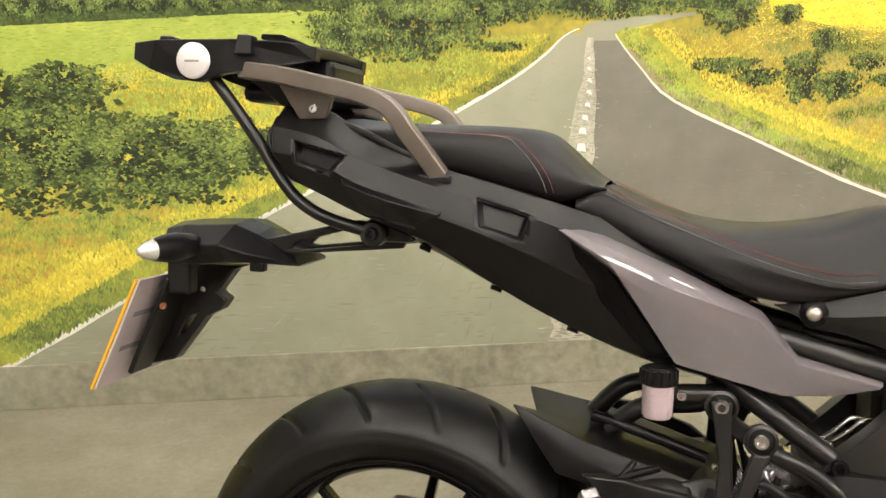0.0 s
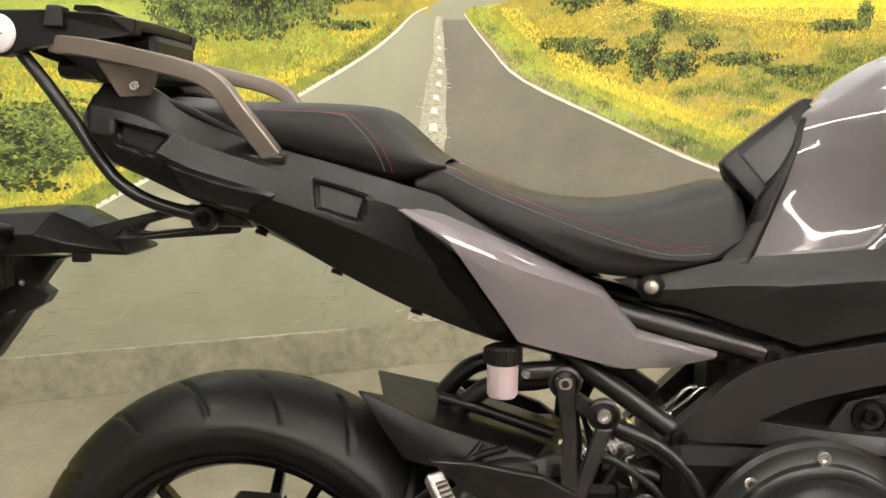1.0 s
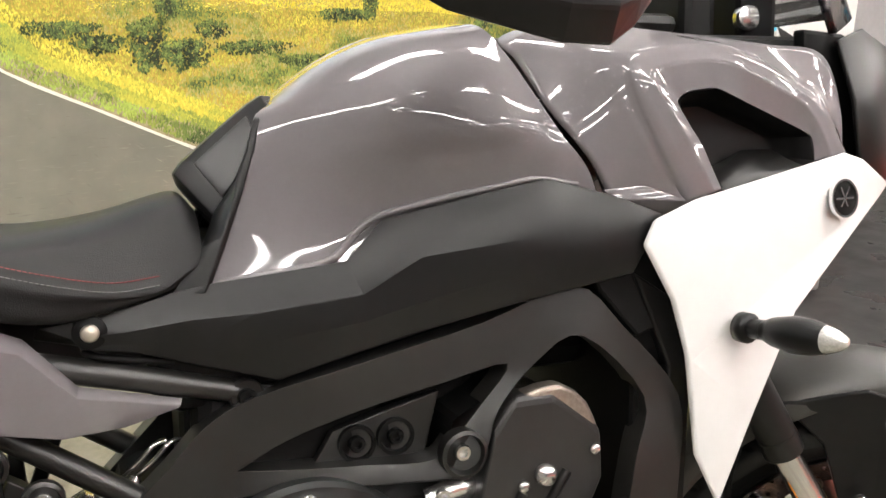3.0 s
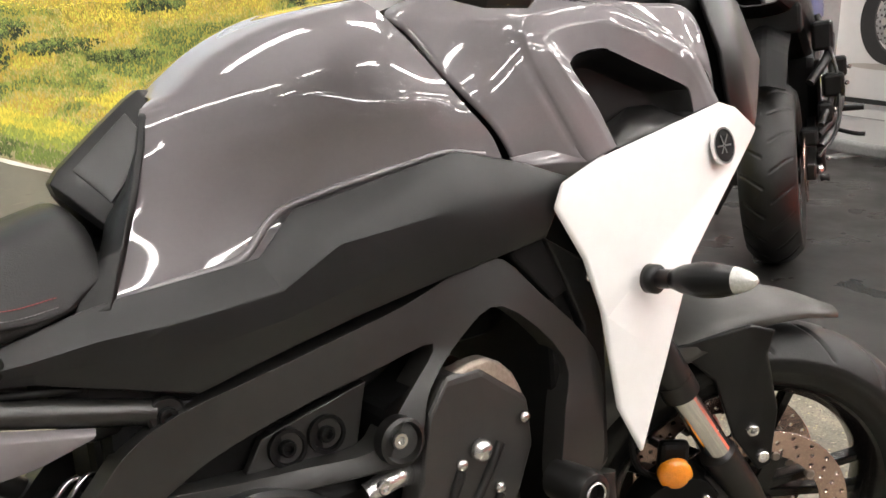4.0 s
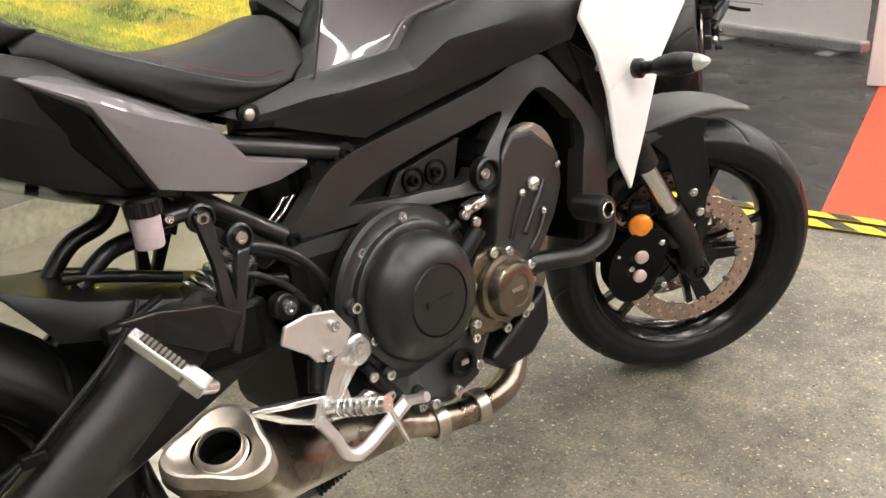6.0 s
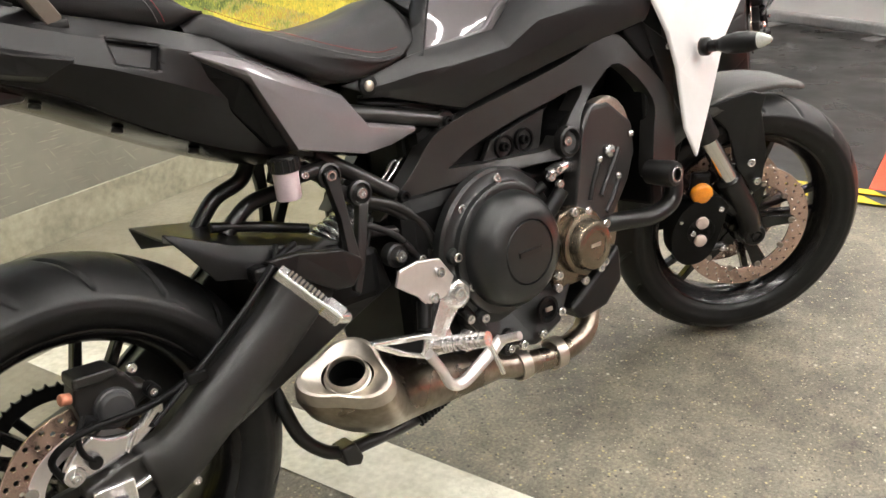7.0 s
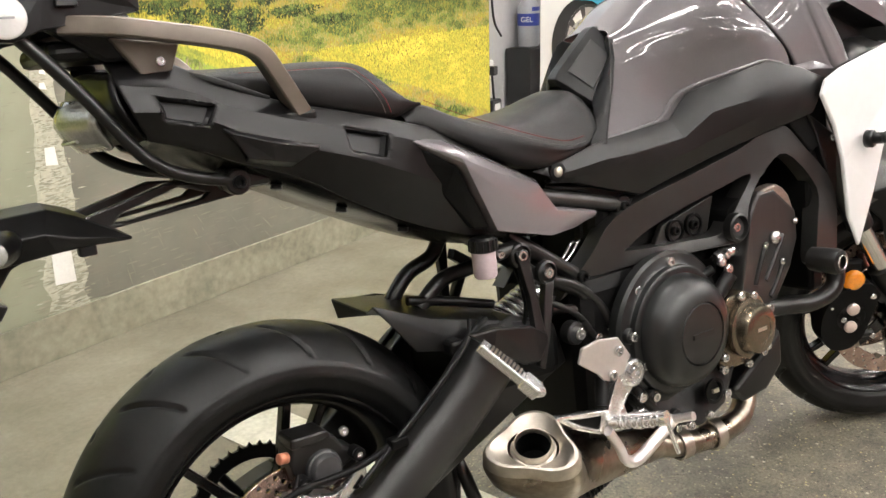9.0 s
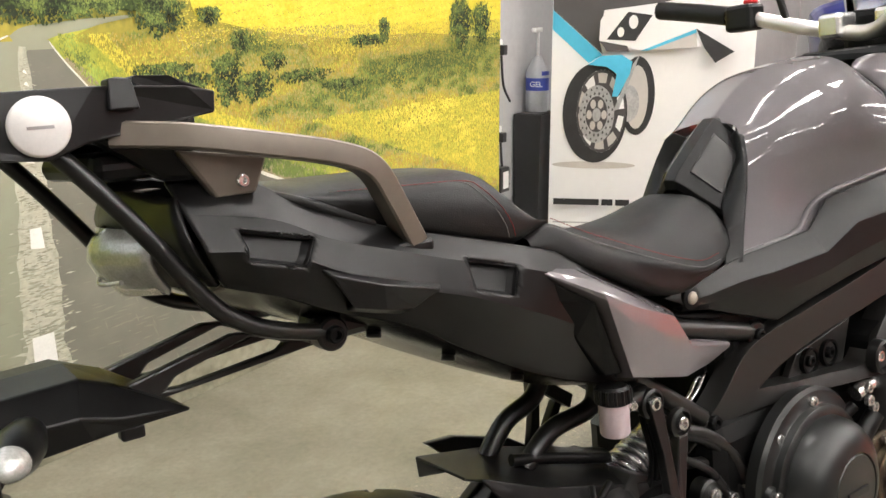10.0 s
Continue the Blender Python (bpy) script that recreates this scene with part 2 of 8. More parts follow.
CONCRETE = concrete()
MAT_BLACK = material("black vinyl floor", (0.018, 0.0172, 0.016), 0.32, vary=0.3, scale=4, bump=0.1, rough_vary=0.1, spec=0.35)
WHITE_LINE = material("worn white floor paint", (0.56, 0.54, 0.43), 0.5, scale=9, second=(0.84, 0.82, 0.70), bump=0.5, bump_scale=120)
WHITE_WALL = material("white wall paint", (0.72, 0.71, 0.68), 0.7, vary=0.04, scale=3, bump=0.08)
GREY_WALL = material("pale grey wall paint", (0.36, 0.36, 0.355), 0.6, vary=0.06, scale=4, bump=0.08)
DARK_WALL = material("dark grey wall paint", (0.14, 0.14, 0.145), 0.6, vary=0.1, scale=3)
RED_WALL = material("red wall paint", (0.40, 0.07, 0.055), 0.5, vary=0.08, scale=3)
CEIL = material("grey ceiling board", (0.16, 0.16, 0.155), 0.8, vary=0.04, scale=3)
RED_CARPET = material("red carpet", (0.62, 0.07, 0.03), 0.9, vary=0.15, scale=30, bump=0.5, bump_scale=220)
TAPE_YELLOW = material("yellow tape", (0.75, 0.58, 0.02), 0.4, vary=0.1, scale=20)
TAPE_BLACK = material("black tape", (0.015, 0.015, 0.015), 0.4, vary=0.1, scale=20)
LAMP = glow("lit tube", (1.0, 0.960, 0.925), 74.0)
LAMP_BODY = material("white lamp housing", (0.75, 0.75, 0.73), 0.4, vary=0.03)

WALL_Y = 1.53

# ---- floor, walls, ceiling ----
part("floor", box_bm((-5, -9, -0.2), (9, WALL_Y, 0)), CONCRETE, None, "worn speckled grey concrete floor", "floor", kind="structure")
part("wall_north", box_bm((-5, WALL_Y + 0.004, 0), (3.012, WALL_Y + 0.2, 3.1)), WHITE_WALL, None, "white wall behind the printed mural", "wall", kind="structure")
part("wall_recess", box_bm((3.012, WALL_Y + 0.09, 0), (9, WALL_Y + 0.29, 3.1)), GREY_WALL, None, "pale grey wall beside the mural", "wall", kind="structure")
part("wall_east", box_bm((9, -9, 0), (9.2, WALL_Y + 0.29, 3.1)), GREY_WALL, None, "pale grey end wall", "wall", kind="structure")
part("wall_west", box_bm((-5.2, -9, 0), (-5, WALL_Y + 0.2, 3.1)), WHITE_WALL, None, "white end wall", "wall", kind="structure")
part("wall_south", box_bm((-5, -9.2, 0), (9, -9, 3.1)), DARK_WALL, None, "dark grey wall of the showroom", "wall", kind="structure")
part("dado_panel", box_bm((-1.5, -8.996, 0.3), (6.5, -8.98, 1.9)), RED_WALL, None, "red painted band on the white wall", "wall panel", kind="structure")
part("ceiling", box_bm((-5.2, -9.2, 3.1), (9.2, WALL_Y + 0.3, 3.3)), CEIL, None, "grey showroom ceiling", "ceiling", kind="structure")

# painted line on the concrete
bm = bmesh.new()
v = [bm.verts.new(p) for p in ((0.735, 0.9, 0.003), (0.55, 0.9, 0.003), (0.505, 0.02, 0.003), (0.42, -1.6, 0.003), (0.575, -1.6, 0.003), (0.69, 0.1, 0.003))]
bm.faces.new(v)
part("floor_line", bm, WHITE_LINE, None, "worn white line painted on the concrete floor", "floor marking", kind="structure")

# black vinyl display floor, with striped tape on its edge, and a red carpet
part("display_floor", box_bm((2.72, -0.72, 0.0), (8.9, WALL_Y, 0.006)), MAT_BLACK, None, "smooth black vinyl display floor", "flooring", kind="structure")
part("red_carpet", box_bm((2.72, -5.0, 0.0), (8.9, -0.724, 0.008)), RED_CARPET, None, "bright red carpet laid on the concrete floor", "carpet")



def hazard_tape(x0, x1, y0, y1, slant, label):
    root = part("hazard_tape", box_bm((x0, y0, 0.0085), (x1, y1, 0.0105)), TAPE_YELLOW, None, label, "tape", group="striped tape on the floor")
    y = y0 + 0.04
    while y + 0.06 < y1:
        b = bmesh.new()
        q = [b.verts.new(p) for p in ((x0, y, 0.0125), (x1, y + slant, 0.0125), (x1, y + slant + 0.075, 0.0125), (x0, y + 0.075, 0.0125))]
        b.faces.new(q)
        part("stripe", b, TAPE_BLACK, root, "black slanting stripe")
        y += 0.17
    return root


hazard_tape(2.70, 2.75, -2.6, 1.4, 0.05, "yellow and black striped tape along the black floor's edge")
hazard_tape(2.60, 2.67, -2.6, 0.6, 0.07, "wide yellow and black striped warning tape on the concrete")

# rows of tube lamps
first = empty("ceiling_light", pose(-1.2, 0.3, 3.09), "long white fluorescent tube lamp under the ceiling", "lamp", "ceiling lamps")
part("housing", box_bm((-0.75, -0.09, -0.04), (0.75, 0.09, 0.0)), LAMP_BODY, first, bevel=0.006)
for dy in (-0.05, 0.05):
    part("tube", lathe([(0, -0.72), (0.016, -0.72), (0.016, 0.72), (0, 0.72)], (0, dy, -0.06), (1, 0, 0), 10), LAMP, first, "lit fluorescent tube")
for ix in range(5):
    for iy in range(5):
        if ix or iy:
            copy_thing(first, pose(-1.2 + 2.1 * ix, 0.3 - 1.35 * iy, 3.09))

# ---- printed mural: flat printed shapes laid on one sheet ----
PRINT_FIELD = material("printed yellow grass", (0.20, 0.20, 0.04), 0.6, scale=6, second=(0.44, 0.36, 0.055), spec=0.25)
PRINT_GREEN = material("printed green meadow", (0.31, 0.41, 0.07), 0.6, scale=5, second=(0.46, 0.52, 0.11), spec=0.25)
PRINT_CROP = material("printed yellow crop", (0.66, 0.56, 0.04), 0.6, scale=12, second=(0.85, 0.74, 0.10), spec=0.25)
PRINT_VERGE = material("printed bright verge", (0.26, 0.32, 0.05), 0.6, scale=10, second=(0.60, 0.55, 0.08), spec=0.25)
PRINT_ROAD = material("printed asphalt", (0.256, 0.266, 0.185), 0.42, scale=1.1, second=(0.322, 0.328, 0.235), spec=0.35, rough_vary=0.12)
PRINT_ROAD_DARK = material("printed dark asphalt", (0.148, 0.145, 0.115), 0.42, scale=1.3, second=(0.205, 0.198, 0.155), spec=0.35)
PRINT_WEAR = material("printed worn patch", (0.34, 0.335, 0.255), 0.5, scale=9, second=(0.58, 0.57, 0.45), spec=0.3)
PRINT_WHITE = material("printed white line", (0.74, 0.72, 0.66), 0.5, vary=0.12, scale=20, spec=0.3)
PRINT_DASH = material("white dash", (0.86, 0.85, 0.80), 0.5, vary=0.06, scale=20, spec=0.3)
PRINT_GRAVEL = material("printed gravel edge", (0.2, 0.16, 0.09), 0.6, scale=40, second=(0.42, 0.36, 0.22), spec=0.3)
PRINT_WOODS = material("printed dark woods", (0.03, 0.05, 0.015), 0.6, scale=14, second=(0.10, 0.14, 0.035), spec=0.25)
PRINT_SKY = material("printed pale sky", (0.60, 0.68, 0.74), 0.6, vary=0.1, scale=2, spec=0.3)
SKIRT_PAINT = material("scuffed olive skirting", (0.185, 0.178, 0.128), 0.5, scale=5, second=(0.33, 0.315, 0.23), bump=0.2, spec=0.3)
PRINT_TONES = ((0.018, 0.026, 0.010), (0.042, 0.062, 0.018), (0.085, 0.118, 0.032), (0.145, 0.190, 0.046), (0.25, 0.30, 0.062), (0.36, 0.38, 0.064), (0.50, 0.47, 0.068),
               (0.65, 0.55, 0.072), (0.78, 0.66, 0.10), (0.48, 0.34, 0.065), (0.42, 0.36, 0.12), (0.32, 0.19, 0.06), (0.35, 0.44, 0.085), (0.44, 0.50, 0.11), (0.205, 0.265, 0.068))
GRASS = [island_material("printed plant tone", [tuple(c * f for c in tone) for f in (0.82, 1.0, 1.16)]) for tone in PRINT_TONES]
ROAD_TONES = [island_material("printed road tone", [tuple(c * f for c in tone) for f in (0.93, 1.0, 1.07)], 0.5)
              for tone in ((0.155, 0.148, 0.118), (0.195, 0.188, 0.148), (0.235, 0.228, 0.175), (0.285, 0.28, 0.205), (0.335, 0.325, 0.24), (0.53, 0.515, 0.41))]

mural = part("wall_mural", box_bm((-4.0, WALL_Y - 0.004, 0.14), (3.01, WALL_Y, 2.5)), PRINT_FIELD, None,
             "printed wall mural of a country road through yellow fields", "mural")


def flat(name, outline, mat, layer, label=""):
    """A printed shape: x, z pairs on the sheet; the layers lie a fraction of a millimetre over one another."""
    b = bmesh.new()
    y = WALL_Y - 0.0045 - 0.0006 * layer
    vs = [b.verts.new((x, y, z)) for x, z in outline]
    f = b.faces.new(vs)
    f.normal_update()
    if f.normal.y > 0:
        f.normal_flip()
    bmesh.ops.triangulate(b, faces=b.faces)
    return part(name, b, mat, mural, label)


def edge_curve(points, n=40):
    return [tuple(p[:2]) for p in spline([(x, z, 0) for x, z in points], n)]


ROAD_LEFT = edge_curve([(-1.35, -0.02), (-1.06, 0.13), (-0.73, 0.31), (-0.34, 0.535), (0.02, 0.72), (0.26, 0.845), (0.46, 0.955), (0.56, 1.025), (0.62, 1.08), (0.68, 1.105), (0.78, 1.115), (1.03, 1.145)])
ROAD_RIGHT = edge_curve([(2.95, -0.02), (2.3, 0.27), (1.8, 0.52), (1.52, 0.632), (1.23, 0.762), (0.955, 0.89), (0.85, 0.99), (0.79, 1.06), (0.775, 1.092), (0.82, 1.11), (0.92, 1.125), (1.03, 1.142)])
CENTRE = edge_curve([(0.66, 0.14), (0.668, 0.4), (0.675, 0.65), (0.682, 0.8), (0.697, 0.95), (0.697, 1.06), (0.715, 1.098), (0.8, 1.118)])


def above(curve, z0=0.09):
    return [p for p in curve if p[1] >= z0]


# far sky, woods, meadow and crop
flat("sky", [(-4, 1.24), (-0.1, 1.235), (0.2, 1.30), (3.01, 1.6), (3.01, 2.5), (-4, 2.5)], PRINT_SKY, 1, "pale printed sky")
flat("woods_shade", [(-4, 1.07), (-1.0, 1.12), (-0.3, 1.15), (0.1, 1.16), (0.9, 1.165), (1.1, 1.15), (1.2, 1.22), (0.3, 1.27), (-0.5, 1.205), (-1.2, 1.18), (-4, 1.16)], PRINT_WOODS, 2, "printed shade of the far woods")
flat("meadow", [(-4, 0.9), (-0.9, 0.98), (-0.2, 1.02), (0.05, 1.06), (-0.05, 1.175), (-0.5, 1.155), (-1.0, 1.128), (-4, 1.08)], PRINT_GREEN, 1, "printed green meadow")
flat("crop_field", [(1.25, 1.14), (1.5, 1.09), (1.9, 1.055), (2.4, 1.06), (3.01, 1.02), (3.01, 1.45), (1.15, 1.45)], PRINT_CROP, 1, "printed yellow crop field")
flat("bright_verge", above(ROAD_RIGHT)[:36] + [(0.83, 1.09), (0.93, 1.06), (1.06, 0.93), (1.36, 0.84), (1.7, 0.74), (2.3, 0.63), (3.01, 0.48), (3.01, 0.14)], PRINT_VERGE, 1, "printed sunlit grass verge")
# the road
def at_height(curve, z):
    for (xa, za), (xb, zb) in zip(curve, curve[1:]):
        if za <= z <= zb:
            return xa + (xb - xa) * (z - za) / max(zb - za, 1e-6)
    return curve[-1][0]


def lane(name, left, right, z1, mat, layer, label):
    """A printed strip of road between two edges, up to a height."""
    b = bmesh.new()
    y = WALL_Y - 0.0045 - 0.0006 * layer
    prev = None
    for k in range(61):
        z = 0.09 + (z1 - 0.09) * k / 60
        pair = (b.verts.new((at_height(left, z), y, z)), b.verts.new((at_height(right, z), y, z)))
        if prev:
            b.faces.new((prev[0], prev[1], pair[1], pair[0]))
        prev = pair
    return part(name, b, mat, mural, label)


lane("road_lane", ROAD_LEFT, ROAD_RIGHT, 1.088, PRINT_ROAD, 2, "printed grey country road")
lane("dark_lane", CENTRE, ROAD_RIGHT, 1.066, PRINT_ROAD_DARK, 3, "printed darker lane of the road")


def ribbon(name, curve, w0, w1, mat, layer, label="", side=0.0):
    """A printed band along a curve that narrows into the distance."""
    b = bmesh.new()
    y = WALL_Y - 0.0045 - 0.0006 * layer
    prev = None
    for k, (x, z) in enumerate(curve):
        a, c = curve[max(k - 1, 0)], curve[min(k + 1, len(curve) - 1)]
        d = Vector((c[0] - a[0], c[1] - a[1])).normalized()
        w = w0 + (w1 - w0) * k / len(curve)
        w *= 1 + 0.45 * noise.noise((x * 9, z * 14, layer))
        nx, nz = -d.y * w / 2, d.x * w / 2
        sx, sz = -d.y * side * w, d.x * side * w
        pair = (b.verts.new((x + nx + sx, y, z + nz + sz)), b.verts.new((x - nx + sx, y, z - nz + sz)))
        if prev:
            f = b.faces.new((prev[0], pair[0], pair[1], prev[1]))
            f.normal_update()
            if f.normal.y > 0:
                f.normal_flip()
        prev = pair
    return part(name, b, mat, mural, label)


ribbon("far_bend", edge_curve([(0.685, 1.078), (0.715, 1.097), (0.80, 1.114), (0.92, 1.130), (1.03, 1.143)], 24), 0.055, 0.004, PRINT_ROAD, 3, "printed far bend of the road")
ribbon("gravel_edge", [p for p in above(ROAD_RIGHT) if p[1] < 1.05], 0.11, 0.010, PRINT_GRAVEL, 3, "printed gravel edge", -0.55)
ribbon("edge_line", [p for p in above(ROAD_LEFT) if p[1] < 1.105], 0.019, 0.003, PRINT_WHITE, 4, "printed white edge line")
ribbon("edge_line", [p for p in above(ROAD_RIGHT) if p[1] < 1.085], 0.014, 0.003, PRINT_WHITE, 4, "printed white edge line")
ribbon("worn_strip", [p for p in above(CENTRE) if p[1] < 1.08], 0.14, 0.012, PRINT_WEAR, 4, "printed worn middle strip")
for x0, x1, z0, z1 in ((0.625, 0.69, 0.225, 0.35), (0.655, 0.69, 0.58, 0.63), (0.665, 0.69, 0.745, 0.765), (0.67, 0.69, 0.797, 0.812), (0.678, 0.695, 0.838, 0.849),
                       (0.686, 0.7, 0.878, 0.887), (0.69, 0.703, 0.915, 0.923), (0.692, 0.702, 0.95, 0.957), (0.69, 0.699, 0.985, 0.991), (0.69, 0.698, 1.015, 1.02)):
    flat("road_dash", [(x0, z0), (x1 + 0.004, z0 - 0.006), (x1, z1), (x0 + 0.003, z1)], PRINT_DASH, 7.5, "white dash of the middle line")

rng = random.Random(7)


def right_of_road(x, z):
    """How far x lies to the right of the road's right edge at height z."""
    for (xa, za), (xb, zb) in zip(ROAD_RIGHT, ROAD_RIGHT[1:]):
        if za <= z <= zb:
            return x - (xa + (xb - xa) * (z - za) / max(zb - za, 1e-6))
    return x - 1.0


def left_of_road(x, z):
    for (xa, za), (xb, zb) in zip(ROAD_LEFT, ROAD_LEFT[1:]):
        if za <= z <= zb:
            return (xa + (xb - xa) * (z - za) / max(zb - za, 1e-6)) - x
    return 0.6 - x


def area(x0, x1, z0, z1, test):
    def place(r):
        while True:
            x, z = r.uniform(x0, x1), r.uniform(z0, z1)
            if test(x, z):
                return x, z
    return place


def strokes(name, label, mats, layer, marks):
    """Printed strokes from (x, z, size, stretch, slant, material) marks, all in one sheet."""
    verts, faces, index = [], [], []
    for x, z, size, stretch, slant, m in marks:
        dx, dz = math.cos(slant) * size * stretch, math.sin(slant) * size * stretch
        px, pz = -math.sin(slant) * size * 0.5, math.cos(slant) * size * 0.5
        y = WALL_Y - 0.0045 - 0.0006 * layer - 0.0008 * len(faces) / len(marks)
        n = len(verts)
        verts += [(min(u, 3.008), y, max(v, 0.142)) for u, v in ((x - dx * 0.5, z - dz * 0.5), (x + px, z + pz), (x + dx * 0.6, z + dz * 0.6), (x - px, z - pz))]
        faces.append((n, n + 3, n + 2, n + 1))
        index.append(m)
    me = bpy.data.meshes.new(name)
    me.from_pydata(verts, [], faces)
    for m in mats:
        me.materials.append(m)
    me.polygons.foreach_set("material_index", index)
    ob = new(name, me)
    ob.parent = mural
    return tagged(ob, label, kind="stuff")


def grass_tone(x, z, gap, side):
    """The print's tone: green by the road, then yellow flowers, then straw and ochre, in drifts that run level across the field."""
    near = gap / (0.25 + 0.9 * max(0.0, 1.12 - z))
    v = noise.noise((x * 1.3, z * 6.0, side)) + 0.6 * noise.noise((x * 5.0, z * 16.0, 4.0)) + 0.45 * noise.noise((x * 15.0, z * 40.0, 7.0)) + rng.uniform(-0.2, 0.2)
    if side > 0:
        if x > 2.3 and abs(z - 0.925 - 0.16 * (x - 2.4)) < 0.028 + 0.012 * noise.noise((x * 9, z * 9, 2)):
            tones = (2, 3, 4, 10)
        elif near < 0.24:
            tones = (1, 2, 3, 3, 4, 12)
        elif near < 0.40:
            tones = (3, 4, 4, 5, 6)
        elif near < 0.62:
            tones = (4, 5, 6, 7, 7, 8)
        elif near < 1.0 or z > 0.79:
            tones = (2, 3, 4, 10, 9, 6, 9, 7)
        else:
            tones = (5, 6, 7, 6, 7, 8)
    else:
        if near < 0.16:
            tones = (2, 3, 4, 4, 5)
        elif near < 0.40:
            tones = (4, 5, 6, 7, 7, 8)
        elif z < 0.70:
            tones = (3, 4, 5, 9, 6, 6, 7)
        else:
            tones = (4, 5, 12, 6, 7, 13)
    k = int((v + 0.75) / 1.5 * len(tones))
    return tones[min(max(k, 0), len(tones) - 1)]


def meadow_marks(count, place, gap, side):
    out = []
    for k in range(count):
        x, z = place(rng)
        size = (0.0034 + 0.0068 * max(0.0, 1.15 - z)) * rng.uniform(0.6, 1.3)
        out.append((x, z, size, rng.uniform(1.5, 3.0), math.pi / 2 + rng.uniform(-0.6, 0.6), grass_tone(x, z, gap(x, z), side)))
    out.sort(key=lambda q: -q[1])
    return out


strokes("grass", "printed grass and flowers right of the road", GRASS, 4, meadow_marks(52000, area(0.8, 3.0, 0.15, 1.1, lambda x, z: right_of_road(x, z) > 0.012 + 0.06 * max(0.0, 1.05 - z)), right_of_road, 1))
strokes("grass", "printed grass and flowers left of the road", GRASS, 4, meadow_marks(52000, area(-1.9, 0.66, 0.15, 1.09, lambda x, z: left_of_road(x, z) > 0.012 and z < min(1.09, 1.055 + 0.055 * x)), left_of_road, -1))
marks = []
for k in range(5000):
    x = rng.uniform(-2.4, 0.0)
    z = rng.uniform(0.985 + 0.03 * x, 1.165 + 0.045 * x)
    v = noise.noise((x * 1.5, z * 22, 3)) + rng.uniform(-0.25, 0.25)
    marks.append((x, z, 0.0035, rng.uniform(3, 7), 0.04, 4 if v < -0.45 else 12 if v < 0.15 else 13 if v < 0.5 else 6))
strokes("grass", "printed soft grass of the meadow", GRASS, 3, marks)
marks = []
for k in range(14000):
    x, z = rng.uniform(1.18, 3.0), rng.uniform(1.03, 1.42)
    if z < 1.05 + 0.05 * noise.noise((x * 4, 0, 9)):
        continue
    row = math.sin((z - 0.12 * x) * 210 + 2 * noise.noise((x * 6, z * 6, 2))) * 0.7 + rng.uniform(-0.6, 0.6)
    marks.append((x, z, 0.0034 * rng.uniform(0.6, 1.3), 1.6, rng.uniform(-0.4, 0.4), 8 if row > 0.1 else 7 if row > -0.7 else 9 if row > -1.1 else 5))
strokes("grass", "printed rows of the yellow crop", GRASS, 5, marks)

# stains and wear of the printed road run towards its far end
marks = []
for k in range(3200):
    x, z = rng.uniform(-1.0, 2.6), rng.uniform(0.145, 1.03)
    if right_of_road(x, z) > -0.03 or left_of_road(x, z) > -0.03:
        continue
    grow = 0.15 + 1.1 * (1.1 - z)
    dark = x > at_height(CENTRE, z)
    v = noise.noise((x * 3.0, z * 2.0, 5)) + 0.5 * noise.noise((x * 9.0, z * 7.0, 6)) + rng.uniform(-0.25, 0.25)
    base = 1 if dark else 3
    level = rng.random() < 0.8
    slant = rng.uniform(-0.05, 0.05) if level else math.atan2(1.1 - z, 0.70 - x)
    marks.append((x, z, 0.0045 * grow * rng.uniform(0.5, 1.2), rng.uniform(6, 14), slant, min(5, max(0, base + (-1 if v < -0.45 else 1 if v > 0.15 else 0)))))
for k in range(1300):
    z = rng.uniform(0.145, 1.05)
    x = at_height(CENTRE, z) + rng.gauss(0, 0.036) * (0.2 + 1.0 * (1.1 - z))
    marks.append((x, z, 0.007 * (0.15 + 0.9 * (1.1 - z)) * rng.uniform(0.5, 1.3), rng.uniform(3, 6), rng.uniform(-0.06, 0.06), rng.choice((3, 4, 5, 5))))
strokes("road_stain", "printed stains and wear on the road", ROAD_TONES, 5, marks)


# bushes and trees
def bush_marks(cx, cz, rx, rz, leaf):
    """A shrub with an uneven outline: deep shade first, then leaves in clumps, lit from above."""
    out = []
    n = int(math.pi * rx * rz / (leaf * leaf))
    for level, count in ((0, int(n * 1.5)), (1, int(n * 1.9)), (2, int(n * 1.7))):
        for k in range(count):
            u, v = rng.uniform(-1.15, 1.15), rng.uniform(-1.15, 1.15)
            edge = 0.84 + 0.28 * noise.noise((cx + u * 2.6, cz + v * 2.6, 3.1)) + 0.24 * noise.noise((cx + u * 8, cz + v * 8, 1.7)) + rng.uniform(-0.22, 0.16)
            deep = (u * u + v * v) ** 0.5 / edge
            if deep > 1:
                continue
            x, z = cx + u * rx, cz + v * rz
            lump = noise.noise((x / leaf * 0.10, z / leaf * 0.13, cx * 7)) + 0.6 * noise.noise((x / leaf * 0.28, z / leaf * 0.34, 5.0))
            light = lump + 0.25 * v - 0.1 * u + 0.10 * deep + rng.uniform(-0.38, 0.38)
            if level == 0:
                tone = (0 if light < 0.0 else 1) if deep < 0.84 else 1 if light < 0 else 2
            elif level == 1:
                if light < -0.05:
                    continue
                tone = 1 if light < 0.08 else 2 if light < 0.34 else 3
            else:
                if light < 0.10:
                    continue
                tone = 2 if light < 0.22 else 3 if light < 0.48 else 14 if light < 0.75 else 4
            grow = 1.7 if level == 0 else 1.0
            out.append((x, z, leaf * grow * rng.uniform(0.6, 1.2), rng.uniform(1.0, 2.0), (0.0 if leaf > 0.006 else math.pi / 2) + rng.uniform(-0.7, 0.7), tone))
    return out


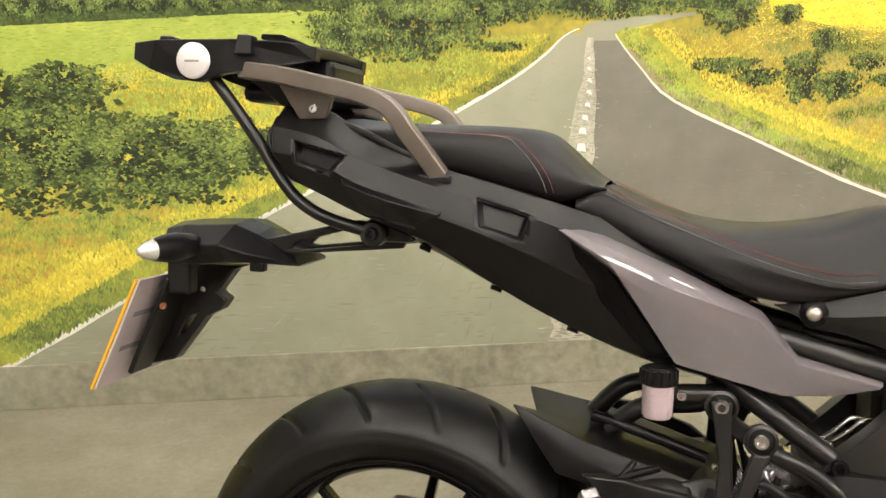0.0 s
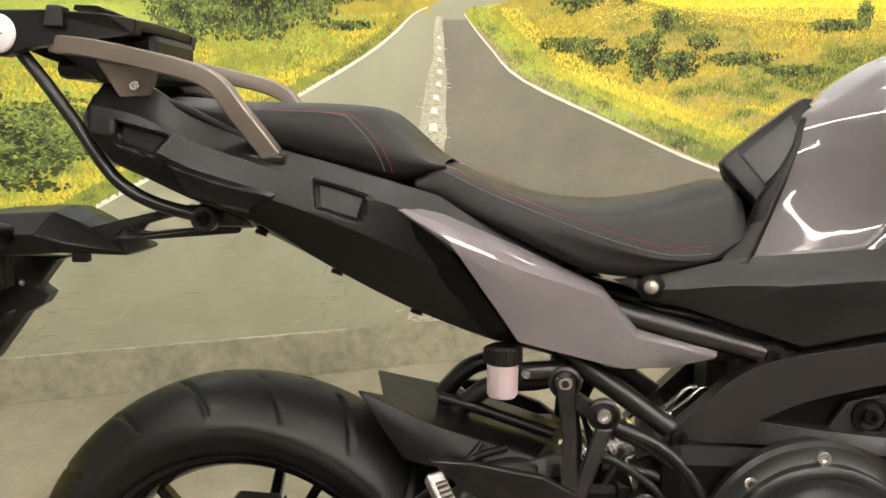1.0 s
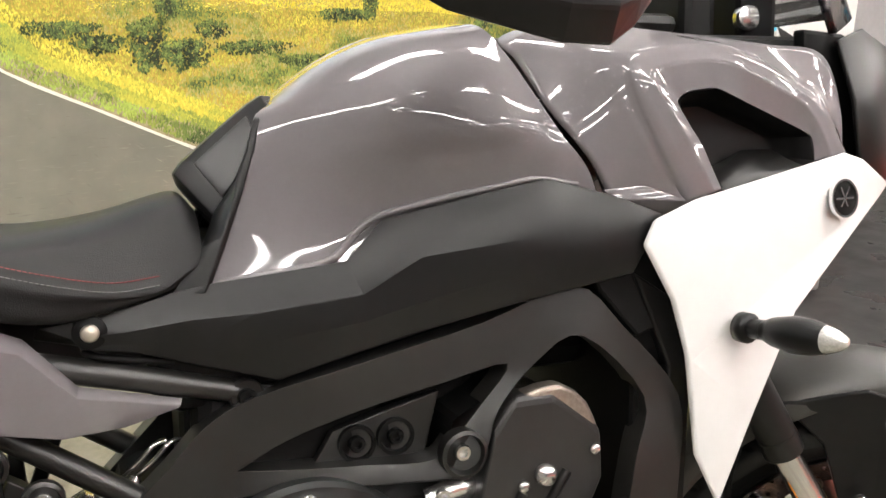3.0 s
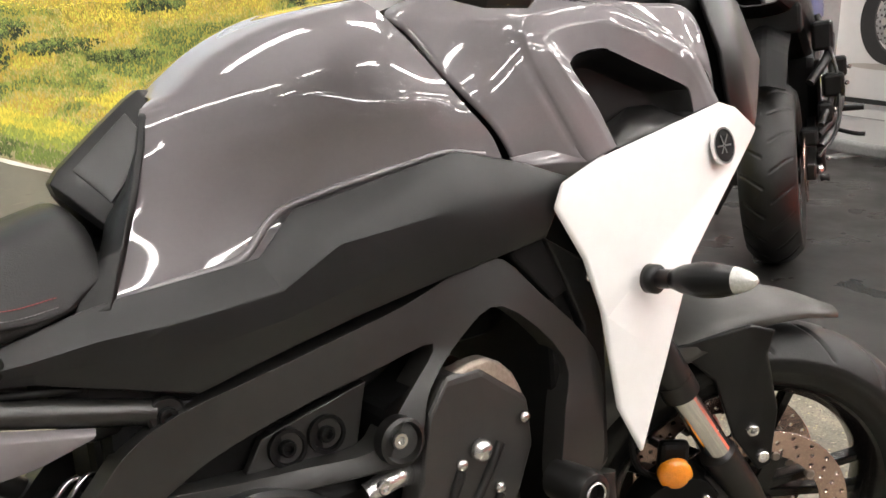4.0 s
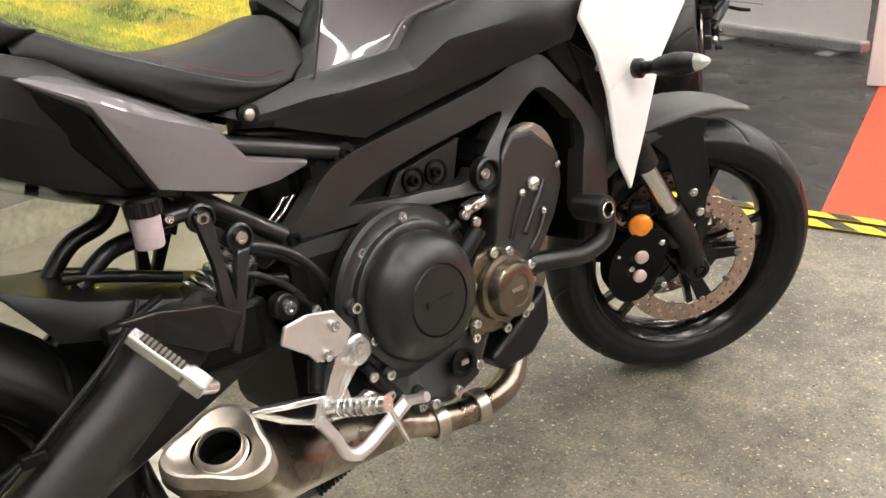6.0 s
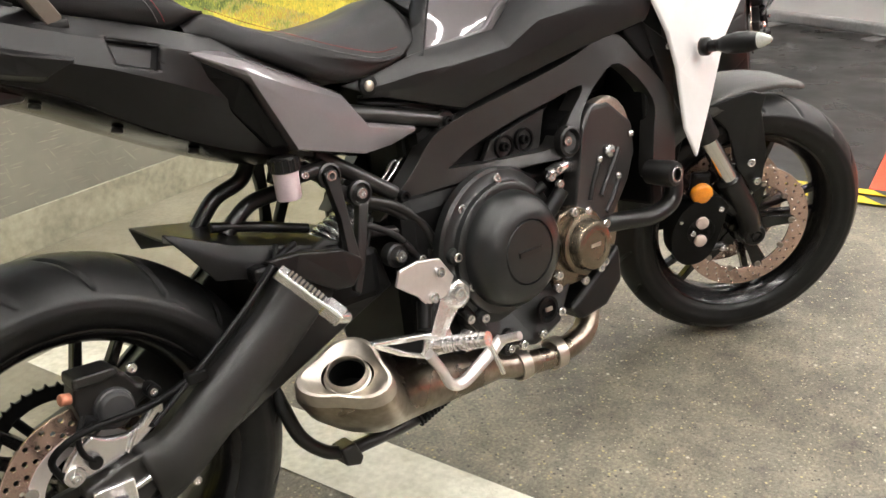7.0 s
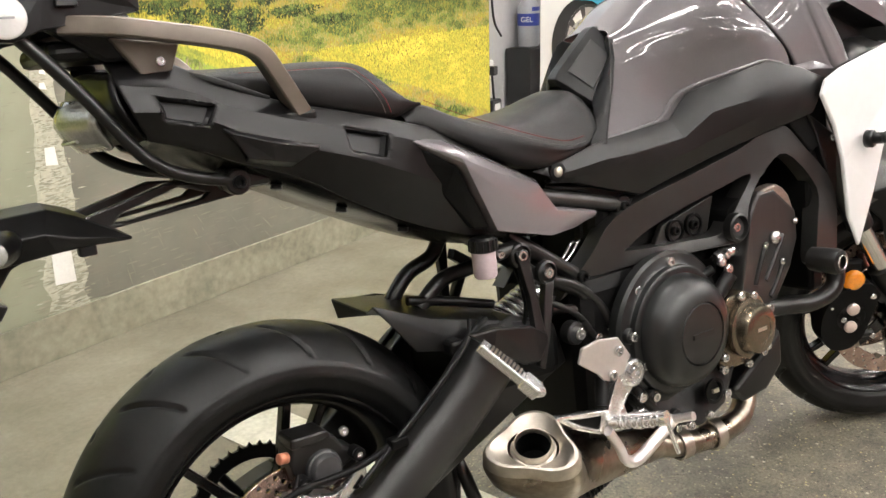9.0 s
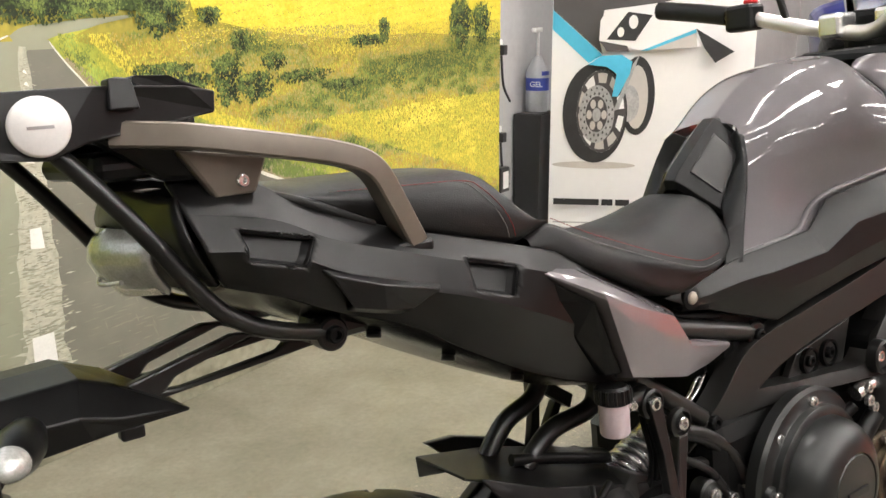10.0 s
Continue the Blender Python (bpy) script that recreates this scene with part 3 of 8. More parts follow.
for cx, cz, rx, rz, leaf in (
        (-0.93, 0.80, 0.32, 0.21, 0.0085), (-0.60, 0.75, 0.36, 0.14, 0.0080), (-0.33, 0.77, 0.17, 0.08, 0.0070), (-0.80, 0.97, 0.12, 0.06, 0.0065), (-1.5, 0.78, 0.48, 0.26, 0.0090),
        (0.14, 1.11, 0.28, 0.09, 0.0055), (-0.01, 1.075, 0.11, 0.06, 0.005), (0.36, 1.16, 0.22, 0.05, 0.005), (0.42, 1.052, 0.10, 0.013, 0.004), (0.75, 1.17, 0.30, 0.04, 0.005), (1.12, 1.145, 0.10, 0.06, 0.005),
        (1.36, 0.955, 0.075, 0.080, 0.005), (1.48, 0.925, 0.09, 0.05, 0.005), (1.56, 0.995, 0.07, 0.03, 0.0042), (1.12, 0.992, 0.12, 0.024, 0.004), (1.70, 0.942, 0.15, 0.022, 0.0042), (1.42, 1.06, 0.05, 0.04, 0.004),
        (1.22, 0.955, 0.08, 0.03, 0.0042), (1.9, 0.90, 0.14, 0.018, 0.0045), (2.05, 1.045, 0.13, 0.022, 0.0042), (2.15, 1.08, 0.035, 0.05, 0.0042), (2.68, 1.09, 0.09, 0.12, 0.005), (2.84, 1.09, 0.08, 0.09, 0.005), (1.3, 1.14, 0.05, 0.03, 0.004)):
    strokes("bush", "printed leafy bush", GRASS, 8, bush_marks(cx, cz, rx, rz, leaf))
marks = []
for k in range(46):
    marks += bush_marks(-2.3 + 0.055 * k, 1.135 + 0.010 * k / 6, 0.06, 0.028 + 0.008 * (k % 3), 0.0045)
strokes("tree_line", "printed line of far woods", GRASS, 8, marks)
marks = []
for k in range(46):
    marks += bush_marks(-2.4 + 0.08 * k, 1.19 + 0.012 * k / 10 + 0.012 * (k % 4), 0.10, 0.03, 0.005)
strokes("tree_line", "printed far woods over the fields", GRASS, 7, marks)

# skirting under the mural
part("baseboard", box_bm((-5, WALL_Y - 0.012, 0.0), (3.012, WALL_Y + 0.0035, 0.1395)), SKIRT_PAINT, None, "scuffed olive skirting under the mural", "skirting", kind="structure", bevel=0.003)

# ---- materials of the motorcycle ----
PLASTIC = material("textured black plastic", (0.0052, 0.0050, 0.0051), 0.36, vary=0.2, scale=14, bump=0.07, bump_scale=900, spec=0.28, rough_vary=0.05)
SATIN = material("satin black paint", (0.0078, 0.0074, 0.0070), 0.33, vary=0.12, scale=10, bump=0.025, bump_scale=400, rough_vary=0.05, spec=0.42)
# darker than the other blacks: the deep shade between parts is put into its colour
SHADOW_BLACK = material("black with shade put in", (0.0022, 0.0022, 0.0022), 0.5, vary=0.2, scale=20, spec=0.16)
VINYL = material("black seat vinyl", (0.0056, 0.0052, 0.0053), 0.44, vary=0.12, scale=12, bump=0.20, bump_scale=700, spec=0.27, rough_vary=0.04)
GREY_PAINT = material("glossy warm grey paint", (0.130, 0.118, 0.124), 0.5, vary=0.03, scale=30, coat=1.0, spec=0.2)
WHITE_PAINT = material("white paint", (0.82, 0.81, 0.80), 0.3, vary=0.02, coat=0.6)
RAIL_PAINT = material("bronze grey satin paint", (0.17, 0.145, 0.12), 0.38, metal=0.5, vary=0.06, scale=12)
RUBBER = material("tyre rubber", (0.0050, 0.0050, 0.0048), 0.44, vary=0.3, scale=18, bump=0.10, bump_scale=300, rough_vary=0.1, spec=0.32)
RIM_BLACK = material("black wheel paint", (0.0028, 0.0028, 0.0028), 0.25, vary=0.1, coat=0.2, spec=0.35)
ALU = material("cast aluminium", (0.86, 0.85, 0.84), 0.26, metal=0.95, vary=0.06, scale=18, bump=0.08, bump_scale=300)
ALU_PINK = material("satin aluminium", (0.82, 0.78, 0.76), 0.33, metal=0.85, vary=0.05, scale=14)
STEEL = material("brushed steel", (0.52, 0.475, 0.41), 0.42, metal=1.0, vary=0.12, scale=14, rough_vary=0.08)
# exhaust steel: the dark floor's reflection is put into the base colour
STEEL_DARK = material("darkened exhaust steel", (0.20, 0.165, 0.125), 0.30, metal=1.0, scale=9, second=(0.38, 0.33, 0.27), rough_vary=0.08)
# the red carpet's pink reflection is put into the base colour of the discs
DISC_STEEL = material("ground disc steel tinted pink", (0.57, 0.42, 0.37), 0.27, metal=1.0, vary=0.1, scale=30)
BOLT_STEEL = material("bright bolt steel", (0.74, 0.73, 0.72), 0.24, metal=0.97, vary=0.08)
CHROME = material("chrome", (0.85, 0.85, 0.85), 0.14, metal=1.0, vary=0.02)
BRONZE = material("bronze engine paint", (0.19, 0.155, 0.115), 0.27, metal=0.9, vary=0.08, scale=20)
COVER = material("black engine cover paint", (0.0085, 0.0090, 0.0088), 0.36, vary=0.12, scale=12, bump=0.035, bump_scale=260, spec=0.44, rough_vary=0.05)
MILK = material("milky fluid plastic", (0.50, 0.41, 0.43), 0.4, vary=0.06, scale=30)
AMBER = material("amber reflector", (0.75, 0.24, 0.01), 0.15, vary=0.12, scale=90, bump=0.5, bump_scale=350, coat=1.0)
PINK_ALU = material("pale anodised button", (0.82, 0.68, 0.63), 0.3, metal=0.6, vary=0.06)
CLEAR_LENS = material("clear lamp lens", (0.55, 0.55, 0.52), 0.1, metal=0.4, vary=0.15, scale=60, bump=0.5, bump_scale=200, coat=1.0)
PLATE_WHITE = material("number plate sheet", (0.55, 0.48, 0.48), 0.4, vary=0.05, scale=10)
PLATE_YELLOW = material("yellow plate edge", (0.8, 0.42, 0.02), 0.4, vary=0.05)
BAR_GREY = material("grey print", (0.25, 0.24, 0.24), 0.5, vary=0.1)
BADGE_WHITE = material("silvery badge", (0.72, 0.70, 0.68), 0.25, vary=0.05, scale=40, coat=0.5)
THREAD_RED = material("red thread", (0.24, 0.022, 0.022), 0.7, vary=0.1)
THREAD_GREY = material("grey thread", (0.16, 0.155, 0.15), 0.7, vary=0.1)
COPPER = material("copper cap", (0.5, 0.2, 0.12), 0.4, metal=0.3)
BLUE_PAINT = material("deep blue paint", (0.02, 0.03, 0.16), 0.3, vary=0.05, coat=0.8)

PANEL = material("grained black panel plastic", (0.0070, 0.0068, 0.0069), 0.34, vary=0.15, scale=14, bump=0.07, bump_scale=900, spec=0.33, rough_vary=0.05)
FRAME_SATIN = material("satin frame paint", (0.0120, 0.0114, 0.0105), 0.36, spec=0.55, vary=0.12, scale=10, bump=0.05, bump_scale=400, rough_vary=0.05)
SWING_BLACK = material("satin black swingarm paint", (0.0125, 0.0120, 0.0112), 0.46, spec=0.5, vary=0.06, scale=10, bump=0.04, bump_scale=500)
CAP_GREY = material("dark grey cap", (0.03, 0.03, 0.031), 0.4, vary=0.1, scale=30)

bike = empty("motorcycle", pose(0.030, -0.037, 0.0, -8, 0, -20), "grey, black and white sport touring motorcycle leaning on its stand", "motorcycle")


def grid_bm(rows, bm=None):
    """Flat facets between rows of points."""
    bm = bm or bmesh.new()
    g = [[bm.verts.new(p) for p in r] for r in rows]
    for a, b in zip(g, g[1:]):
        for j in range(len(a) - 1):
            bm.faces.new((a[j], b[j], b[j + 1], a[j + 1]))
    bmesh.ops.remove_doubles(bm, verts=bm.verts, dist=1e-5)
    return bm


def both(name, bm, mat, parent, label="", **more):
    """A part on the machine's right side and its mirror image on the left."""
    part(name, flip_side(bm), mat, parent, label, **more)
    return part(name, bm, mat, parent, label, **more)


# ---- wheels ----
def tyre_bm(radius, width, rim, grooves, depth, seg=640, shift=0.9, span=0.82):
    verts, faces = [], []
    n = 64
    side = width / 2
    for k in range(seg):
        t = 2 * math.pi * k / seg
        for j in range(n + 1):
            s = -1 + 2 * j / n
            a = abs(s)
            if a < 0.72:
                q = a / 0.72
                y, r = side * q * 0.97, radius - 0.048 * (width / 0.18) * q ** 2.3
            else:
                q = (a - 0.72) / 0.28
                y = side * (0.97 + 0.10 * math.sin(q * math.pi) * 0.4 - 0.22 * q * q)
                r = radius - 0.048 * (width / 0.18) - (radius - 0.048 * (width / 0.18) - rim) * q
            phase = (t * grooves / (2 * math.pi) + shift * a * (1 if s > 0 else 1) + (0.5 if s > 0 else 0)) % 1
            d = abs(phase - 0.5) / (0.034 * (1.35 - 0.5 * a))
            if 0.06 < a < span * 0.80 and d < 1:
                r -= depth * (1 - d ** 4) * min(1.0, (a - 0.06) / 0.05, (span * 0.80 - a) / 0.05)
            if 0.80 < a < 0.83 or 0.93 < a < 0.95:
                y += 0.0022
            verts.append((r * math.cos(t), y if s > 0 else -y, r * math.sin(t)))
    for k in range(seg):
        for j in range(n):
            a, b = k * (n + 1) + j, ((k + 1) % seg) * (n + 1) + j
            faces.append((a, a + 1, b + 1, b))
    b = bmesh.new()
    vs = [b.verts.new(v) for v in verts]
    for f in faces:
        b.faces.new([vs[i] for i in f])
    return smooth(b, 50)


def drilled_disc(r0, r1, y, thick, rings, count, hole):
    def circle(cx, cz, r, n, ph=0.0):
        return [(cx + r * math.cos(ph + 2 * math.pi * k / n), y, cz + r * math.sin(ph + 2 * math.pi * k / n)) for k in range(n)]
    holes = [circle(0, 0, r0, 48)]
    for i in range(count):
        for j, rr in enumerate(rings):
            a = 2 * math.pi * (i + j * 0.37) / count
            holes.append(circle(rr * math.cos(a), rr * math.sin(a), hole, 8))
    return plate(circle(0, 0, r1, 72), thick, holes=holes)


def rim_bm(r, w):
    return smooth(lathe([(r, -w), (r + 0.008, -w), (r + 0.008, -w + 0.004), (r - 0.004, -w + 0.012), (r - 0.012, -w * 0.55), (r - 0.014, 0), (r - 0.012, w * 0.55),
                         (r - 0.004, w - 0.012), (r + 0.008, w - 0.004), (r + 0.008, w), (r + 0.003, w + 0.002), (r - 0.003, w - 0.003), (r - 0.009, w - 0.013), (r - 0.017, w * 0.55), (r - 0.021, w * 0.2), (r - 0.021, -w * 0.2), (r - 0.017, -w * 0.55), (r - 0.009, -w + 0.013), (r - 0.003, -w + 0.003), (r + 0.003, -w - 0.002), (r, -w)],
                        (0, 0, 0), (0, 1, 0), 72), 35)


def spoke_bm(r0, r1, w0, w1, d, y0, y1):
    b = bmesh.new()
    rows = []
    for r, w, y in ((r0, w0, y0), ((r0 + r1) / 2, (w0 + w1) / 2.2, (y0 + y1) / 2), (r1, w1, y1)):
        rows.append([b.verts.new((r, y - d, -w)), b.verts.new((r, y - d, w)), b.verts.new((r, y + d, w)), b.verts.new((r, y + d, -w))])
    for p, q in zip(rows, rows[1:]):
        for k in range(4):
            b.faces.new((p[k], p[(k + 1) % 4], q[(k + 1) % 4], q[k]))
    b.faces.new(rows[0][::-1])
    b.faces.new(rows[-1])
    bmesh.ops.recalc_face_normals(b, faces=b.faces)
    return b


def wheel(name, m, radius, width, rim_w, label):
    w = part(name, rim_bm(0.216, rim_w), RIM_BLACK, bike, label)
    w.matrix_basis = m
    part("tyre", tyre_bm(radius, width, 0.22, 18, 0.0065), RUBBER, w, "black rubber tyre with slanting tread grooves")
    part("hub", smooth(lathe([(0.012, -0.075), (0.035, -0.075), (0.042, -0.05), (0.036, -0.03), (0.036, 0.03), (0.045, 0.05), (0.045, 0.075), (0.012, 0.075)], (0, 0, 0), (0, 1, 0), 32), 35), RIM_BLACK, w)
    first = None
    for k in range(10):
        t = 2 * math.pi * k / 10 + (0.16 if k % 2 else -0.16)
        if first is None:
            first = part("spoke", spoke_bm(0.034, 0.200, 0.0100, 0.0066, 0.011, 0.0, 0.0), RIM_BLACK, w, bevel=0.003)
            ob = first
        else:
            ob = new("spoke", first.data)
            ob.parent = w
            mod = ob.modifiers.new("bevel", "BEVEL")
            mod.width, mod.segments = 0.003, 2
        ob.matrix_basis = Matrix.Rotation(t, 4, (0, 1, 0))
    return w


rear_wheel = wheel("rear_wheel", pose(-0.010, 0.0, 0.315, 0, 21, 0), 0.317, 0.18, 0.07, "black cast wheel with ten thin spokes")
part("brake_disc", drilled_disc(0.083, 0.123, -0.078, 0.005, (0.094, 0.1045, 0.115), 26, 0.0040), DISC_STEEL, rear_wheel, "drilled steel brake disc", bevel=0.0006, segments=1)
for k in range(6):
    a = 2 * math.pi * k / 6
    part("disc_rivet", lathe([(0.0, 0), (0.009, 0), (0.009, 0.004), (0.0, 0.004)], (0.083 * math.cos(a), -0.079, 0.083 * math.sin(a)), (0, -1, 0), 12), BOLT_STEEL, rear_wheel, "bright disc rivet")
part("disc_carrier", smooth(lathe([(0.066, -0.074), (0.066, -0.08), (0.088, -0.08), (0.088, -0.074), (0.066, -0.074)], (0, 0, 0), (0, 1, 0), 48), 30), ALU_PINK, rear_wheel, "pale aluminium disc carrier")
bm = bmesh.new()
for k in range(40):
    a0 = 2 * math.pi * k / 40
    pts = [(0.104 * math.cos(a0 - 0.05), 0.078, 0.104 * math.sin(a0 - 0.05)), (0.112 * math.cos(a0), 0.078, 0.112 * math.sin(a0)), (0.104 * math.cos(a0 + 0.05), 0.078, 0.104 * math.sin(a0 + 0.05))]
    plate(pts, 0.006, bm)
lathe([(0.085, 0.078), (0.106, 0.078), (0.106, 0.084), (0.085, 0.084), (0.085, 0.078)], (0, 0, 0), (0, 1, 0), 60, bm)
for k in range(5):
    a = 2 * math.pi * k / 5
    tube([(0.04 * math.cos(a), 0.081, 0.04 * math.sin(a)), (0.088 * math.cos(a), 0.081, 0.088 * math.sin(a))], 0.008, bm, 6)
part("sprocket", bm, SHADOW_BLACK, rear_wheel, "dark toothed sprocket")

# ---- swingarm and rear brake ----
bm = plate([(-0.035, -0.135, 0.345), (0.02, -0.137, 0.362), (0.076, -0.137, 0.372), (0.16, -0.134, 0.432), (0.255, -0.127, 0.497), (0.31, -0.122, 0.545), (0.40, -0.085, 0.565), (0.50, -0.075, 0.52), (0.52, -0.075, 0.45),
            (0.47, -0.075, 0.43), (0.356, -0.105, 0.462), (0.26, -0.126, 0.398), (0.165, -0.132, 0.338), (0.095, -0.136, 0.290), (0.045, -0.137, 0.272), (-0.02, -0.135, 0.268), (-0.03, -0.135, 0.282), (0.04, -0.136, 0.296), (0.072, -0.136, 0.318), (0.05, -0.136, 0.344), (-0.035, -0.135, 0.329)], 0.045)
both("swingarm", bm, FRAME_SATIN, bike, "satin black swingarm", bevel=0.009, segments=3)
edge_u = [(0.040, 0.366), (0.085, 0.380), (0.16, 0.433), (0.255, 0.499), (0.31, 0.546), (0.345, 0.558), (0.375, 0.556)]
edge_l = [(0.062, 0.281), (0.105, 0.296), (0.166, 0.337), (0.262, 0.397), (0.356, 0.46), (0.385, 0.470), (0.405, 0.475)]
rows = []
for k, ((xu, zu), (xl, zl)) in enumerate(zip(edge_u, edge_l)):
    y0 = (-0.128, -0.138, -0.136, -0.130, -0.118, -0.104, -0.090)[k]
    rows.append([(xu + (xl - xu) * f, y0 + d, zu + (zl - zu) * f) for f, d in ((-0.01, 0.02), (0.06, -0.003), (0.28, -0.013), (0.6, -0.014), (0.88, -0.004), (1.01, 0.02))])
both("arm_shell", smooth(skin(rows, 30, 22), 60), SWING_BLACK, bike, "broad rounded swingarm beam", solid=0.004)
part("swingarm_bridge", box_bm((0.30, -0.11, 0.45), (0.48, 0.11, 0.54)), SHADOW_BLACK, bike, "black swingarm bridge", bevel=0.015)
axle = part("rear_axle", box_bm((-0.028, -0.142, 0.29), (0.028, -0.128, 0.342)), ALU, bike, "aluminium axle block with nut", bevel=0.003)
axle.matrix_basis = pose(0, 0, 0)
part("nut", lathe([(0.0, -0.152), (0.008, -0.152), (0.009, -0.157), (0.014, -0.157), (0.017, -0.15), (0.017, -0.142)], (0, 0, 0.315), (0, 1, 0), 6), BOLT_STEEL, axle)
part("adjuster", tube([(0.028, -0.137, 0.325), (0.062, -0.137, 0.334)], 0.005), BOLT_STEEL, axle)
part("adjuster_head", bolt((0.108, -0.139, 0.300), (0, -1, 0), 0.007), BOLT_STEEL, axle)
outline = [(-0.008, -0.102, 0.482), (0.040, -0.102, 0.482), (0.058, -0.102, 0.470), (0.070, -0.102, 0.450), (0.088, -0.102, 0.444), (0.090, -0.102, 0.430), (0.066, -0.102, 0.420), (0.052, -0.102, 0.404), (0.030, -0.102, 0.397), (0.004, -0.102, 0.406), (-0.010, -0.102, 0.420), (-0.016, -0.102, 0.450)]
cal = part("rear_caliper", plate(outline, 0.045), SATIN, bike, "black rear brake caliper", bevel=0.005, segments=3)
part("caliper_bridge", plate([(-0.012, -0.110, 0.488), (0.044, -0.110, 0.486), (0.050, -0.110, 0.474), (0.020, -0.110, 0.470), (-0.014, -0.110, 0.472)], 0.05), SATIN, cal, bevel=0.004)
part("piston_cap", smooth(lathe([(0.0, 0.017), (0.020, 0.017), (0.0235, 0.014), (0.0245, 0.008), (0.027, 0.006), (0.028, 0.0)], (0.033, -0.102, 0.430), (0, -1, 0), 32), 40), CAP_GREY, cal, "round grey piston cap")
for x, z, r in ((-0.004, 0.420, 0.0125), (0.084, 0.438, 0.0105)):
    boot = part("slider_boot", smooth(lathe([(r * 0.6, 0.018), (r * 0.85, 0.018), (r, 0.014), (r * 0.85, 0.010), (r, 0.006), (r, -0.006)], (x, -0.104, z), (0, -1, 0), 20), 40), PLASTIC, cal, "ribbed black slider boot")
    part("slider_pin", bolt((x, -0.116, z), (0, -1, 0), r * 0.55), BOLT_STEEL, boot)
part("caliper_bracket", plate([(0.094, -0.118, 0.424), (0.093, -0.118, 0.402), (0.080, -0.118, 0.391), (0.052, -0.118, 0.373), (0.008, -0.118, 0.358), (-0.036, -0.118, 0.351), (-0.050, -0.118, 0.356), (-0.054, -0.118, 0.368), (-0.044, -0.118, 0.382), (-0.024, -0.118, 0.402), (-0.008, -0.118, 0.410), (0.010, -0.118, 0.398), (0.036, -0.118, 0.392), (0.058, -0.118, 0.399), (0.080, -0.118, 0.424)], 0.014), ALU, cal, "pale cast caliper bracket", bevel=0.004, segments=3)
# no slot is cut: a near-black plate on the bracket paints its shade
part("slot_shade", plate([(0.066, -0.1195, 0.392), (0.084, -0.1195, 0.408), (0.086, -0.1195, 0.400), (0.074, -0.1195, 0.388)], 0.004), SHADOW_BLACK, cal, bevel=0.001)
part("bracket_rib", tube([(0.050, -0.119, 0.396), (0.040, -0.120, 0.382), (0.034, -0.119, 0.368)], 0.003), ALU, cal)
part("bracket_boss", smooth(disc((-0.040, -0.118, 0.366), (0, -1, 0), 0.014, 0.008, seg=20), 40), ALU, cal)
for x, z in ((-0.040, 0.364), (0.060, 0.484)):
    part("caliper_bolt", bolt((x, -0.124, z), (0, -1, 0), 0.007), BOLT_STEEL, cal)
part("sensor_lead", tube([(-0.012, -0.118, 0.440), (-0.026, -0.126, 0.415), (-0.024, -0.128, 0.392), (-0.012, -0.126, 0.378)], 0.0042), SHADOW_BLACK, cal, "black sensor lead")
part("sensor_head", smooth(disc((-0.012, -0.118, 0.376), (0, -1, 0), 0.010, 0.012, seg=16), 40), PLASTIC, cal)
part("bleed_cap", smooth(disc((-0.018, -0.10, 0.462), (-1, -0.2, 0.2), 0.008, 0.014, seg=12)), COPPER, cal, "copper coloured bleed cap")
part("brake_hose", tube([(-0.05, -0.11, 0.36), (-0.062, -0.125, 0.40), (-0.02, -0.135, 0.425), (0.07, -0.13, 0.425), (0.14, -0.13, 0.447), (0.22, -0.13, 0.50), (0.29, -0.12, 0.56), (0.34, -0.10, 0.575)], 0.005), SHADOW_BLACK, bike, "thin black brake hose")
part("sensor_cable", tube([(0.07, -0.136, 0.40), (0.15, -0.134, 0.455), (0.235, -0.132, 0.517), (0.285, -0.125, 0.556), (0.31, -0.10, 0.58)], 0.0038), PLASTIC, bike, "black sensor cable")
part("hose_clip", box_bm((0.125, -0.142, 0.435), (0.155, -0.125, 0.452)), SHADOW_BLACK, bike, bevel=0.003)
both("torque_arm", plate([(-0.07, -0.1, 0.335), (0.05, -0.12, 0.36), (0.055, -0.12, 0.348), (-0.06, -0.1, 0.322)], 0.012), SATIN, bike, bevel=0.003)

# hugger over the rear tyre
bm = grid_bm([[(0.178, 0.088, 0.585), (0.26, 0.09, 0.572), (0.35, 0.09, 0.552), (0.45, 0.09, 0.525)],
              [(0.155, 0.055, 0.627), (0.258, 0.045, 0.612), (0.35, 0.035, 0.588), (0.45, 0.02, 0.56)],
              [(0.175, -0.02, 0.612), (0.262, -0.03, 0.598), (0.35, -0.04, 0.575), (0.45, -0.04, 0.55)],
              [(0.152, -0.086, 0.637), (0.245, -0.09, 0.597), (0.335, -0.09, 0.572), (0.45, -0.09, 0.54)],
              [(0.178, -0.094, 0.600), (0.262, -0.097, 0.566), (0.35, -0.1, 0.548), (0.45, -0.1, 0.52)],
              [(0.212, -0.097, 0.553), (0.27, -0.1, 0.54), (0.35, -0.1, 0.53), (0.45, -0.1, 0.505)]])
hug = part("hugger", smooth(bm, 12), PLASTIC, bike, "matt black rear hugger", solid=0.004, bevel=0.0015)
part("hugger_rib", tube([(0.25, -0.02, 0.612), (0.31, -0.03, 0.600), (0.40, -0.04, 0.575)], 0.008), PLASTIC, hug)
part("hugger_clamp", box_bm((0.258, -0.122, 0.536), (0.284, -0.090, 0.560)), PLASTIC, hug, bevel=0.006)

